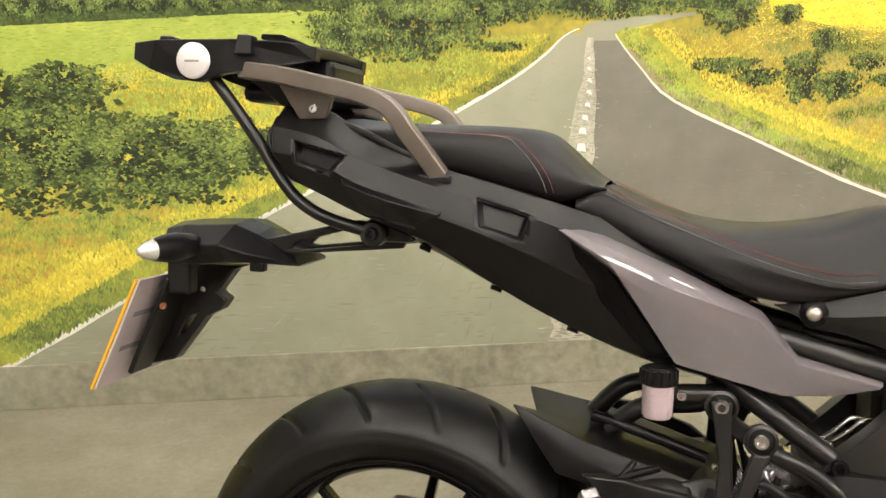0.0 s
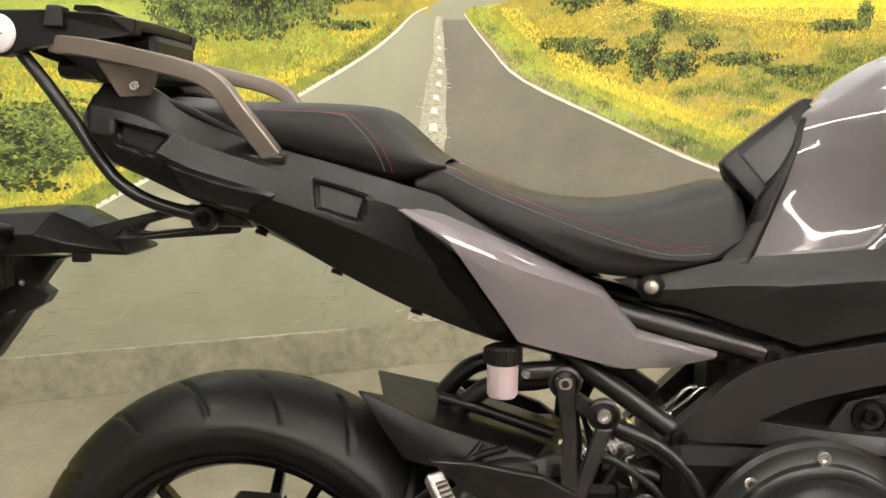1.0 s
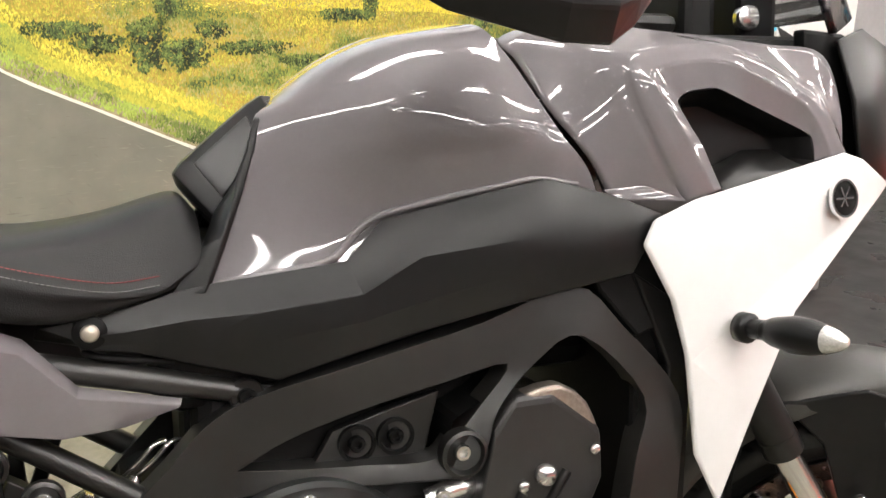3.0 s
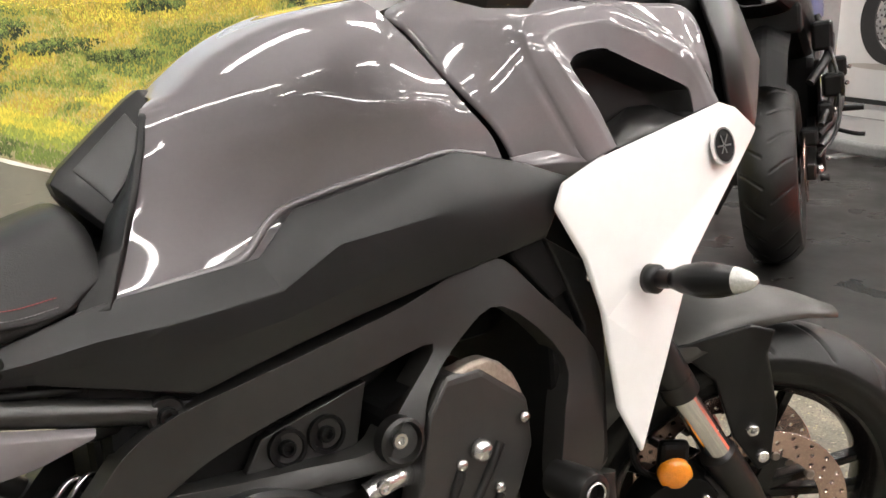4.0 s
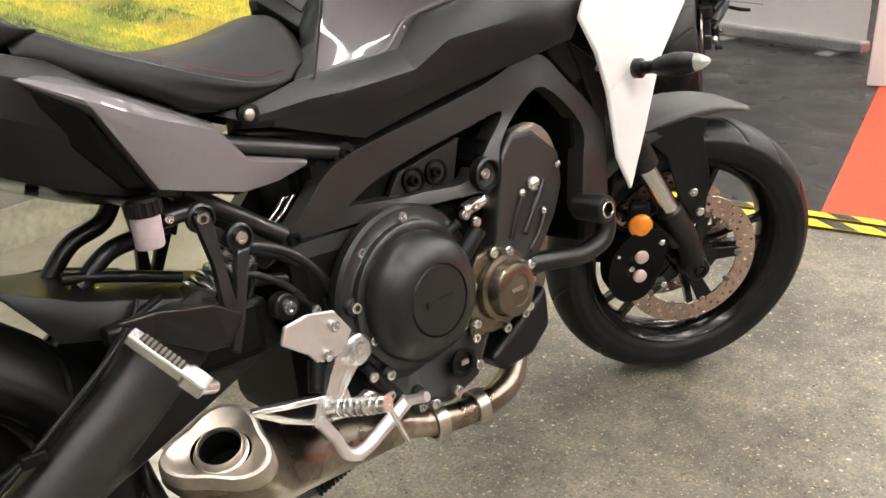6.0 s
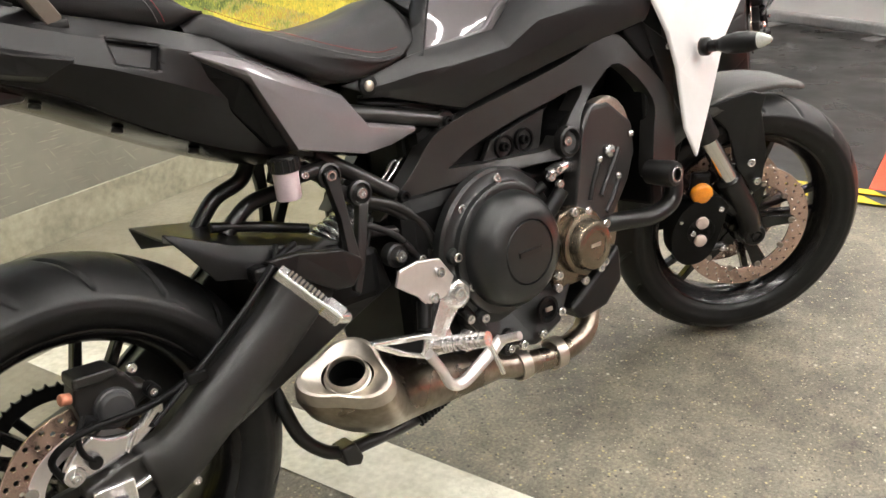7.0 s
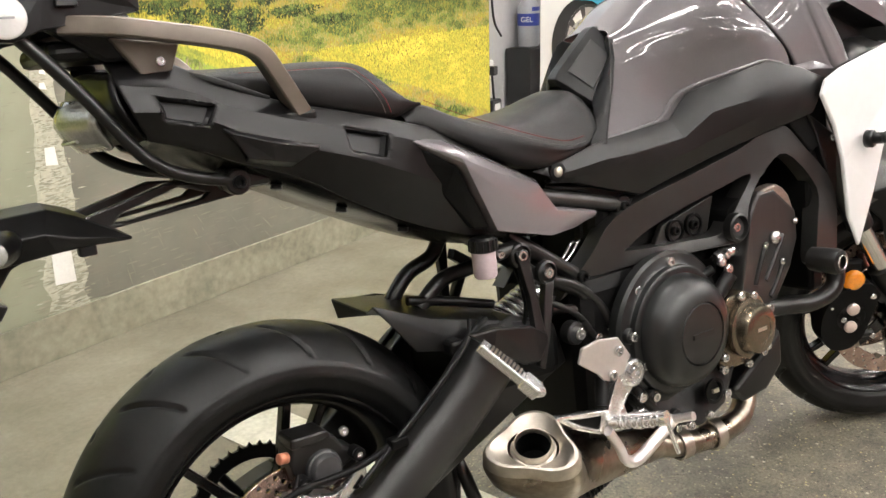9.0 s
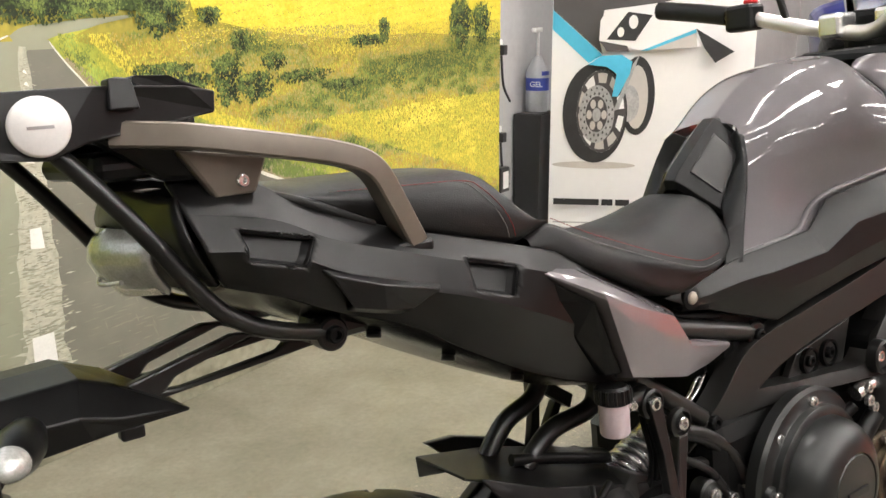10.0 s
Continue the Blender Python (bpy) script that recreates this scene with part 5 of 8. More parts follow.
def indicator(parent, base, out, label):
    """A slim turn lamp: stalk, tapered black body and clear tip."""
    a, o = Vector(base), Vector(out).normalized()
    part("stalk", tube([a, a + o * 0.03], 0.011), PLASTIC, parent)
    body = part("turn_lamp", smooth(lathe([(0.0, 0.0), (0.010, 0.0), (0.0160, 0.016), (0.0200, 0.040), (0.0190, 0.062), (0.0150, 0.080)], a + o * 0.02, o, 20)), PLASTIC, parent, label)
    part("lens", smooth(lathe([(0.0150, 0.0), (0.0115, 0.012), (0.0055, 0.022), (0.0, 0.025)], a + o * 0.100, o, 20)), CLEAR_LENS, parent, "clear lamp tip")
    return body


indicator(carrier, (-0.296, -0.050, 0.823), (-0.38, -0.92, -0.04), "black rear turn lamp with clear tip")
indicator(carrier, (-0.296, 0.050, 0.823), (-0.38, 0.92, -0.04), "black rear turn lamp with clear tip")

# grey tail panel
upper = [(0.206, -0.142, 0.878), (0.262, -0.146, 0.867), (0.350, -0.128, 0.829), (0.448, -0.110, 0.783), (0.494, -0.100, 0.729), (0.590, -0.097, 0.705)]
crease = [(0.206, -0.152, 0.874), (0.271, -0.181, 0.840), (0.345, -0.160, 0.808), (0.445, -0.130, 0.773), (0.492, -0.117, 0.722), (0.588, -0.104, 0.700)]
middle = [(0.207, -0.153, 0.872), (0.276, -0.181, 0.832), (0.350, -0.158, 0.782), (0.438, -0.133, 0.744), (0.500, -0.117, 0.706), (0.585, -0.104, 0.697)]
lower = [(0.209, -0.151, 0.870), (0.283, -0.176, 0.822), (0.352, -0.140, 0.717), (0.400, -0.132, 0.704), (0.476, -0.118, 0.684), (0.535, -0.107, 0.685)]
inner = [(0.210, -0.138, 0.868), (0.285, -0.152, 0.818), (0.350, -0.112, 0.712), (0.400, -0.105, 0.698), (0.476, -0.096, 0.678), (0.535, -0.090, 0.681)]
brow = [tuple(a + (b - a) * f for a, b, f in zip(p, q, (0.69, 0.69, 0.45))) for p, q in zip(upper, crease)]
both("tail_panel", smooth(grid_bm([upper, brow, crease, middle, lower, inner]), 36), GREY_PAINT, bike, "glossy warm grey tail panel", solid=0.004, bevel=0.003, segments=3)
# black infill between panel and tail: a near-black plate paints the recess's shade
both("tail_infill", plate([(0.214, -0.150, 0.866), (0.270, -0.168, 0.830), (0.345, -0.130, 0.722), (0.318, -0.128, 0.724), (0.262, -0.140, 0.785), (0.228, -0.150, 0.838)], 0.03), SHADOW_BLACK, bike, "near-black plate for the shaded recess beside the grey panel", bevel=0.003)

# ---- tank, pad and side panels ----
CASTING = material("dull cast head metal", (0.36, 0.315, 0.27), 0.38, metal=0.8, vary=0.2, scale=30, bump=0.2)
HEAD_GREY = material("dark grey engine paint", (0.020, 0.0192, 0.0182), 0.34, vary=0.1, scale=14, bump=0.06, bump_scale=300)
INSET = material("satin dark inset", (0.011, 0.0102, 0.0098), 0.38, vary=0.1, scale=12, spec=0.5)
rows = [[(0.700, 0.0, 1.002), (0.698, -0.040, 0.998), (0.680, -0.066, 0.984), (0.669, -0.079, 0.948), (0.655, -0.086, 0.905), (0.638, -0.091, 0.862), (0.615, -0.099, 0.802)],
        [(0.76, 0.0, 1.046), (0.762, -0.066, 1.036), (0.765, -0.108, 1.000), (0.757, -0.115, 0.958), (0.745, -0.106, 0.915), (0.728, -0.101, 0.868), (0.70, -0.108, 0.806)],
        [(0.82, 0.0, 1.073), (0.825, -0.078, 1.060), (0.83, -0.134, 1.012), (0.83, -0.145, 0.970), (0.826, -0.131, 0.928), (0.818, -0.118, 0.884), (0.80, -0.124, 0.832)],
        [(0.88, 0.0, 1.085), (0.888, -0.075, 1.073), (0.90, -0.136, 1.028), (0.91, -0.168, 0.978), (0.915, -0.164, 0.945), (0.920, -0.156, 0.905), (0.93, -0.155, 0.862)],
        [(0.930, 0.0, 1.092), (0.940, -0.06, 1.082), (0.954, -0.105, 1.045), (0.970, -0.155, 0.99), (0.985, -0.171, 0.960), (1.011, -0.177, 0.925), (1.035, -0.172, 0.870)]]
bm = skin(rows, 96, 80, mirror=True)
ease = lambda q: max(0.0, min(1.0, q)) ** 2 * (3 - 2 * max(0.0, min(1.0, q)))
for v in bm.verts:
    along_, across = (v.co.x - 0.628) * 0.748 + (v.co.z - 0.829) * 0.663, (v.co.z - 0.829) * 0.748 - (v.co.x - 0.628) * 0.663
    hollow = 0.0035 * math.exp(-((across - 0.030) / 0.040) ** 2) * ease((along_ + 0.03) / 0.06) * ease((0.235 - along_) / 0.08)
    v.co.y -= hollow * (1 if v.co.y > 0.03 else -1 if v.co.y < -0.03 else 0)
tank = part("fuel_tank", smooth(bm, 60), GREY_PAINT, bike, "glossy warm grey fuel tank")
# shroud in front of the tank: outer edge, crest of the raised band, its inner line and the rim of the air opening
OUTER = [(1.062, -0.176, 0.880), (1.040, -0.176, 0.892), (1.014, -0.179, 0.935), (0.977, -0.160, 0.985), (0.966, -0.133, 1.017), (0.960, -0.107, 1.044), (0.952, -0.078, 1.068), (1.005, -0.075, 1.084), (1.080, -0.110, 1.082), (1.140, -0.132, 1.075), (1.200, -0.146, 1.068), (1.260, -0.158, 1.060), (1.330, -0.166, 1.050), (1.350, -0.183, 0.990), (1.354, -0.186, 0.900)]
CREST = [(1.123, -0.198, 0.886), (1.105, -0.197, 0.915), (1.083, -0.195, 0.955), (1.067, -0.191, 0.988), (1.058, -0.186, 1.017), (1.058, -0.180, 1.037), (1.069, -0.175, 1.049), (1.111, -0.173, 1.056), (1.150, -0.177, 1.058), (1.184, -0.183, 1.057), (1.230, -0.190, 1.038), (1.275, -0.196, 1.013), (1.299, -0.198, 0.999), (1.322, -0.199, 0.967), (1.347, -0.199, 0.930)]
BAND = [(1.155, -0.204, 0.896), (1.142, -0.203, 0.920), (1.120, -0.201, 0.956), (1.096, -0.198, 0.992), (1.082, -0.194, 1.012), (1.081, -0.190, 1.023), (1.094, -0.187, 1.033), (1.135, -0.187, 1.039), (1.167, -0.190, 1.039), (1.195, -0.195, 1.031), (1.236, -0.199, 1.013), (1.267, -0.202, 0.997), (1.287, -0.203, 0.982), (1.304, -0.203, 0.961), (1.320, -0.203, 0.929)]
RIM = [(1.169, -0.198, 0.898), (1.159, -0.198, 0.916), (1.144, -0.197, 0.945), (1.127, -0.195, 0.970), (1.115, -0.192, 0.990), (1.116, -0.190, 0.998), (1.131, -0.189, 1.006), (1.162, -0.190, 1.009), (1.178, -0.192, 1.004), (1.220, -0.195, 0.986), (1.256, -0.197, 0.971), (1.280, -0.198, 0.961), (1.292, -0.198, 0.954), (1.297, -0.198, 0.939), (1.299, -0.198, 0.926)]


def between_lines(a, b, f, sink=0.0):
    return [(p[0] + (q[0] - p[0]) * f, p[1] + (q[1] - p[1]) * f + sink, p[2] + (q[2] - p[2]) * f) for p, q in zip(a, b)]


def loops_bm(loops, n, free=0):
    """A sheet between loops; the depth is evened out along them, and the first few loops after the edge are drawn taut."""
    bm = bmesh.new()
    lines = []
    for r in loops:
        line_ = [list(p) for p in spline(r, n)]
        for _ in range(30):
            line_ = [line_[0]] + [[b[0], (a[1] + 2 * b[1] + c[1]) / 4, b[2]] for a, b, c in zip(line_, line_[1:], line_[2:])] + [line_[-1]]
        lines.append(line_)
    for _ in range(60 if free else 0):
        for r in range(1, free + 1):
            for k in range(1, n):
                for c in range(3):
                    lines[r][k][c] = (lines[r - 1][k][c] + lines[r + 1][k][c] + lines[r][k - 1][c] + lines[r][k + 1][c]) / 4
    g = [[bm.verts.new(p) for p in r] for r in lines]
    for a, b in zip(g, g[1:]):
        for k in range(n):
            bm.faces.new((a[k], a[k + 1], b[k + 1], b[k]))
    bmesh.ops.recalc_face_normals(bm, faces=bm.faces)
    bm.normal_update()
    if sum(f.normal.y for f in bm.faces) > 0:
        bmesh.ops.reverse_faces(bm, faces=bm.faces)
    return bm


loops = [OUTER] + [between_lines(OUTER, CREST, k / 10) for k in range(1, 10)] + [between_lines(OUTER, CREST, 0.97, 0.0012), CREST,
         between_lines(CREST, BAND, 0.12, -0.0018), between_lines(CREST, BAND, 0.5, -0.001), between_lines(CREST, BAND, 0.9), BAND, between_lines(BAND, RIM, 0.12), between_lines(BAND, RIM, 0.5), between_lines(BAND, RIM, 0.96), RIM, between_lines(RIM, RIM, 0, 0.006)]
both("tank_shroud", smooth(loops_bm(loops, 110, 8), 40), GREY_PAINT, bike, "glossy warm grey tank shroud", solid=0.003)
# lower chamfer of the shroud beside the white panel
both("shroud_chamfer", smooth(grid_bm([[(1.030, -0.177, 0.902), (1.075, -0.187, 0.906), (1.128, -0.197, 0.903)], [(1.040, -0.184, 0.890), (1.085, -0.192, 0.890), (1.135, -0.200, 0.886)], [(1.045, -0.172, 0.872), (1.09, -0.178, 0.872), (1.14, -0.185, 0.868)]]), 10), GREY_PAINT, bike, "grey lower edge of the shroud", solid=0.003, bevel=0.001)
cx, cz = 1.195, 0.945
inner = []
for f, d in ((0.995, 0.0035), (0.985, -0.0002), (0.95, 0.004), (0.88, 0.022), (0.76, 0.040), (0.70, 0.043)):
    inner.append([(cx + (x - cx) * f, y + d, cz + (z - cz) * f) for x, y, z in RIM + [(1.225, -0.196, 0.872)] + RIM[:1]])
bm = bmesh.new()
g = [[bm.verts.new(p) for p in r[:-1]] for r in inner]
for a, b in zip(g, g[1:]):
    for k in range(len(a)):
        bm.faces.new((a[k], a[(k + 1) % len(a)], b[(k + 1) % len(a)], b[k]))
bm.faces.new(g[-1])
bmesh.ops.recalc_face_normals(bm, faces=bm.faces)
bm.normal_update()
if sum(f.normal.y * f.calc_area() for f in bm.faces) > 0:
    bmesh.ops.reverse_faces(bm, faces=bm.faces)
both("air_vent", smooth(bm, 35), PLASTIC, bike, "black recessed air opening")
both("vent_shelf", smooth(grid_bm([[(1.148, -0.197, 0.884), (1.215, -0.197, 0.902), (1.283, -0.197, 0.918)], [(1.165, -0.182, 0.905), (1.220, -0.178, 0.922), (1.272, -0.182, 0.926)], [(1.180, -0.163, 0.918), (1.225, -0.160, 0.937), (1.262, -0.165, 0.937)]]), 60), INSET, bike, "satin shelf in the air opening", solid=0.003)

# black pad at the tank's rear: a narrow middle face and two broad slanting side faces
def section(y, f):
    """One slice of the pad from the tank over its top, down the slope and round the lower lip; f draws it in towards its ends."""
    mid = ((0.716, 1.000), (0.710, 1.008), (0.698, 1.009), (0.684, 1.000), (0.646, 0.969), (0.610, 0.938), (0.601, 0.926), (0.605, 0.912), (0.628, 0.893), (0.655, 0.880))
    end = ((0.725, 0.955), (0.720, 0.961), (0.709, 0.962), (0.698, 0.954), (0.670, 0.922), (0.643, 0.891), (0.637, 0.881), (0.638, 0.872), (0.650, 0.860), (0.668, 0.850))
    return [(a[0] + (b[0] - a[0]) * f, y, a[1] + (b[1] - a[1]) * f) for a, b in zip(mid, end)]


slices = [(-0.064, 1.05), (-0.060, 0.96), (-0.017, 0.10), (-0.010, 0.0), (0.010, 0.0), (0.017, 0.10), (0.060, 0.96), (0.064, 1.05)]
pad = part("tank_pad", smooth(grid_bm([section(y, f) for y, f in slices]), 16), PLASTIC, bike, "black padded stop behind the fuel tank", solid=0.003, bevel=0.003, segments=3)
face = [Vector(p) for p in ((0.684, -0.017, 0.995), (0.614, -0.017, 0.934), (0.642, -0.060, 0.893), (0.696, -0.060, 0.955))]
mid_, out_ = sum(face, Vector()) / 4, (face[1] - face[0]).cross(face[2] - face[0]).normalized()
out_ *= -1 if out_.y > 0 else 1
corner = [mid_ + (p - mid_) * 0.82 + out_ * 0.003 for p in face]
both("pad_inset", smooth(grid_bm([[corner[0].lerp(corner[3], k / 8).lerp(corner[1].lerp(corner[2], k / 8), r / 8) for k in range(9)] for r in range(9)]), 60), INSET, pad, "satin inset of the pad", solid=0.005, bevel=0.001)
both("pad_wing", smooth(grid_bm([[(0.704, -0.040, 0.980), (0.694, -0.057, 0.951), (0.666, -0.061, 0.916), (0.640, -0.062, 0.884), (0.622, -0.076, 0.850), (0.586, -0.100, 0.806)],
                                 [(0.690, -0.060, 0.990), (0.684, -0.072, 0.982), (0.674, -0.084, 0.948), (0.660, -0.091, 0.905), (0.643, -0.096, 0.862), (0.620, -0.105, 0.808)]]), 24), PLASTIC, pad, "black side wing of the pad", solid=0.008, bevel=0.002)

# black side panel under the tank
top = [(0.462, -0.099, 0.789), (0.52, -0.103, 0.798), (0.587, -0.106, 0.815), (0.627, -0.107, 0.822), (0.759, -0.119, 0.836), (0.796, -0.127, 0.878), (0.962, -0.176, 0.917), (1.037, -0.188, 0.897), (1.10, -0.193, 0.873)]
ridge = [(0.49, -0.106, 0.777), (0.54, -0.110, 0.780), (0.60, -0.118, 0.788), (0.66, -0.125, 0.79), (0.77, -0.142, 0.803), (0.83, -0.156, 0.84), (0.95, -0.185, 0.857), (1.02, -0.195, 0.852), (1.075, -0.201, 0.848)]
mid = [(0.497, -0.105, 0.770), (0.545, -0.109, 0.769), (0.61, -0.116, 0.766), (0.68, -0.126, 0.760), (0.77, -0.142, 0.775), (0.84, -0.155, 0.795), (0.94, -0.182, 0.822), (1.01, -0.194, 0.826), (1.062, -0.2, 0.825)]
base = [(0.497, -0.098, 0.764), (0.545, -0.102, 0.758), (0.61, -0.108, 0.738), (0.685, -0.114, 0.716), (0.76, -0.127, 0.738), (0.84, -0.142, 0.760), (0.93, -0.17, 0.785), (1.0, -0.186, 0.800), (1.058, -0.195, 0.812)]
under = [(0.5, -0.08, 0.764), (0.545, -0.08, 0.758), (0.61, -0.082, 0.736), (0.685, -0.086, 0.714), (0.76, -0.098, 0.734), (0.84, -0.11, 0.755), (0.93, -0.135, 0.78), (1.0, -0.15, 0.795), (1.05, -0.16, 0.808)]
both("side_panel", smooth(grid_bm([top, ridge, mid, base, under]), 14), PANEL, bike, "matt black side panel under the tank", solid=0.004, bevel=0.003)
lip = [(0.615, -0.099, 0.819), (0.660, -0.104, 0.825), (0.720, -0.109, 0.833), (0.745, -0.112, 0.840), (0.757, -0.113, 0.850), (0.772, -0.114, 0.867), (0.785, -0.117, 0.878), (0.800, -0.121, 0.885), (0.830, -0.129, 0.893), (0.872, -0.143, 0.903), (0.917, -0.157, 0.912), (0.956, -0.168, 0.919), (1.00, -0.176, 0.912)]
both("tank_lip", smooth(tube([(x, y + 0.0015, z - 0.003) for x, y, z in lip], [0.0052, 0.0030], n=60), 60), GREY_PAINT, bike, "rolled lower lip of the glossy grey tank")
sb = part("panel_bolt", smooth(lathe([(0.0, 0.0), (0.009, 0.0), (0.009, 0.003), (0.0065, 0.006), (0.0, 0.007)], (0.507, -0.106, 0.782), (0, -1, 0), 20)), STEEL, bike, "domed steel side panel bolt")
part("bolt_washer", smooth(disc((0.507, -0.102, 0.782), (0, -1, 0), 0.0165, 0.006, seg=20)), SHADOW_BLACK, sb)

# white front panel
A, B, C_, D = (1.060, -0.214, 0.844), (1.124, -0.215, 0.889), (1.331, -0.215, 0.934), (1.413, -0.203, 0.895)
E_, F_ = (1.239, -0.208, 0.785), (1.109, -0.216, 0.833)
G, H, I_, J, K = (1.259, -0.222, 0.756), (1.198, -0.230, 0.648), (1.158, -0.221, 0.540), (1.125, -0.221, 0.604), (1.096, -0.216, 0.781)
L_, M_, N_ = (1.073, -0.214, 0.870), (1.362, -0.211, 0.926), (1.112, -0.219, 0.722)
bm = bmesh.new()
v = {n: bm.verts.new(p) for n, p in zip("ABCDEFGHIJKLMN", (A, B, C_, D, E_, F_, G, H, I_, J, K, L_, M_, N_))}
for f in ("ALBF", "BCEF", "CMDE", "DGE", "AFK", "FENK", "EGHN", "NHJ", "JHI"):
    bm.faces.new([v[c] for c in f])
bmesh.ops.recalc_face_normals(bm, faces=bm.faces)
for f in list(bm.faces):
    if f.normal.y > 0:
        f.normal_flip()
both("white_panel", smooth(bm, 9), WHITE_PAINT, bike, "white angular front side panel", solid=0.010, bevel=0.005, segments=3)
emblem = part("round_emblem", smooth(lathe([(0.0, 0.003), (0.019, 0.003), (0.021, 0.0025), (0.022, 0.0)], (1.326, -0.2145, 0.882), (0.13, -0.985, 0.1), 32), 50), SHADOW_BLACK, bike, "round black and chrome emblem")
part("emblem_ring", smooth(lathe([(0.0195, 0.0), (0.020, 0.0045), (0.0225, 0.0045), (0.023, 0.0)], (1.326, -0.2145, 0.882), (0.13, -0.985, 0.1), 32), 50), CHROME, emblem)
for k in range(3):
    a = k * math.pi / 3
    part("emblem_bar", box_bm((-0.015, -0.0006, -0.0011), (0.015, 0.0006, 0.0011)), CHROME, emblem).matrix_basis = Matrix.Translation((1.3265, -0.2178, 0.8823)) @ Matrix.Rotation(radians(7.5), 4, "Z") @ Matrix.Rotation(a, 4, (0, 1, 0))
for side in (-1, 1):
    st = part("turn_lamp_boot", smooth(disc((1.176, side * 0.228, 0.748), (0.1, side, 0), 0.017, 0.014, seg=18)), PLASTIC, bike)
    indicator(st, (1.178, side * 0.236, 0.748), (0.17, side * 0.98, 0.06), "black front turn lamp with clear tip")

# ---- frame ----
outer = [(0.50, -0.094, 0.565), (0.571, -0.104, 0.634), (0.610, -0.106, 0.674), (0.660, -0.112, 0.700), (0.770, -0.128, 0.728), (0.90, -0.146, 0.762), (1.004, -0.160, 0.797), (1.060, -0.174, 0.748), (1.122, -0.190, 0.668), (1.120, -0.198, 0.58), (1.105, -0.2, 0.525),
         (1.052, -0.2, 0.525), (1.064, -0.195, 0.60), (1.082, -0.182, 0.668), (1.010, -0.170, 0.742), (0.958, -0.160, 0.716), (0.912, -0.162, 0.670), (0.897, -0.166, 0.632), (0.878, -0.166, 0.600), (0.845, -0.160, 0.599), (0.76, -0.134, 0.597), (0.664, -0.116, 0.597), (0.56, -0.102, 0.590)]
hole = [(0.640, -0.110, 0.624), (0.690, -0.116, 0.651), (0.770, -0.126, 0.677), (0.855, -0.142, 0.700), (0.926, -0.154, 0.716), (0.892, -0.154, 0.672), (0.862, -0.154, 0.640), (0.838, -0.150, 0.619), (0.770, -0.132, 0.618), (0.700, -0.118, 0.619)]
outer = [tuple(p) for p in spline(outer + outer[:1], 92)][:-1]
hole = [tuple(p) for p in spline(hole + hole[:1], 40)][:-1]
both("main_frame", smooth(plate(outer, 0.035, holes=[hole]), 30), FRAME_SATIN, bike, "satin black aluminium main frame", bevel=0.011, segments=5)
both("engine_plate", plate([(0.715, -0.102, 0.606), (0.742, -0.104, 0.650), (0.81, -0.112, 0.672), (0.858, -0.122, 0.686), (0.84, -0.118, 0.610)], 0.012), FRAME_SATIN, bike, "black engine mount plate", bevel=0.003)
for x, y, z in ((0.767, -0.106, 0.635), (0.809, -0.112, 0.640)):
    m_ = part("mount_cup", smooth(lathe([(0.021, 0.0), (0.021, 0.007), (0.017, 0.007), (0.016, 0.001), (0.0, 0.001)], (x, y, z), (0, -1, 0), 24), 40), SHADOW_BLACK, bike, "black mounting cup")
    part("mount_bolt", bolt((x, y - 0.001, z), (0, -1, 0), 0.009), SHADOW_BLACK, m_)
boss = part("frame_boss", smooth(lathe([(0.026, 0.0), (0.026, 0.016), (0.022, 0.018), (0.020, 0.003), (0.0, 0.003)], (0.868, -0.155, 0.628), (0, -1, 0), 28), 40), SATIN, bike, "black frame boss")
part("boss_bolt", bolt((0.868, -0.158, 0.628), (0, -1, 0), 0.0095), BOLT_STEEL, boss, "bright socket bolt")
slider = part("frame_slider", smooth(lathe([(0.0, 0.0), (0.023, 0.0), (0.025, 0.05), (0.022, 0.060), (0.016, 0.062), (0.014, 0.05), (0.0, 0.05)], (1.052, -0.19, 0.535), (0, -1, 0), 28), 40), SATIN, bike, "round black frame slider")
part("slider_ring", smooth(lathe([(0.0115, 0.0), (0.012, 0.002), (0.0135, 0.002), (0.014, 0.0)], (1.052, -0.2525, 0.535), (0, -1, 0), 28)), BOLT_STEEL, slider)
for side in (-1, 1):
    part("subframe_tube", tube([(0.45, side * 0.088, 0.752), (0.645, side * 0.09, 0.704)], 0.0135), FRAME_SATIN, bike, "satin black subframe tube")
    part("subframe_tube", tube([(0.40, side * 0.082, 0.700), (0.556, side * 0.086, 0.592)], 0.0135), FRAME_SATIN, bike, "satin black subframe tube")
both("tube_end", smooth(disc((0.654, -0.08, 0.700), (0, -1, 0), 0.019, 0.022, seg=18), 40), SATIN, bike)
both("tube_bolt", bolt((0.654, -0.1, 0.699), (0, -1, 0), 0.010), SHADOW_BLACK, bike)
both("tube_bolt", bolt((0.548, -0.098, 0.597), (0, -1, 0), 0.011), SHADOW_BLACK, bike)
both("subframe_gusset", plate([(0.645, -0.092, 0.712), (0.70, -0.098, 0.705), (0.655, -0.095, 0.680)], 0.012), SATIN, bike, bevel=0.002)
part("cable_clip", tube([(0.50, -0.08, 0.758), (0.52, -0.09, 0.752), (0.585, -0.09, 0.742)], 0.004), SHADOW_BLACK, bike)

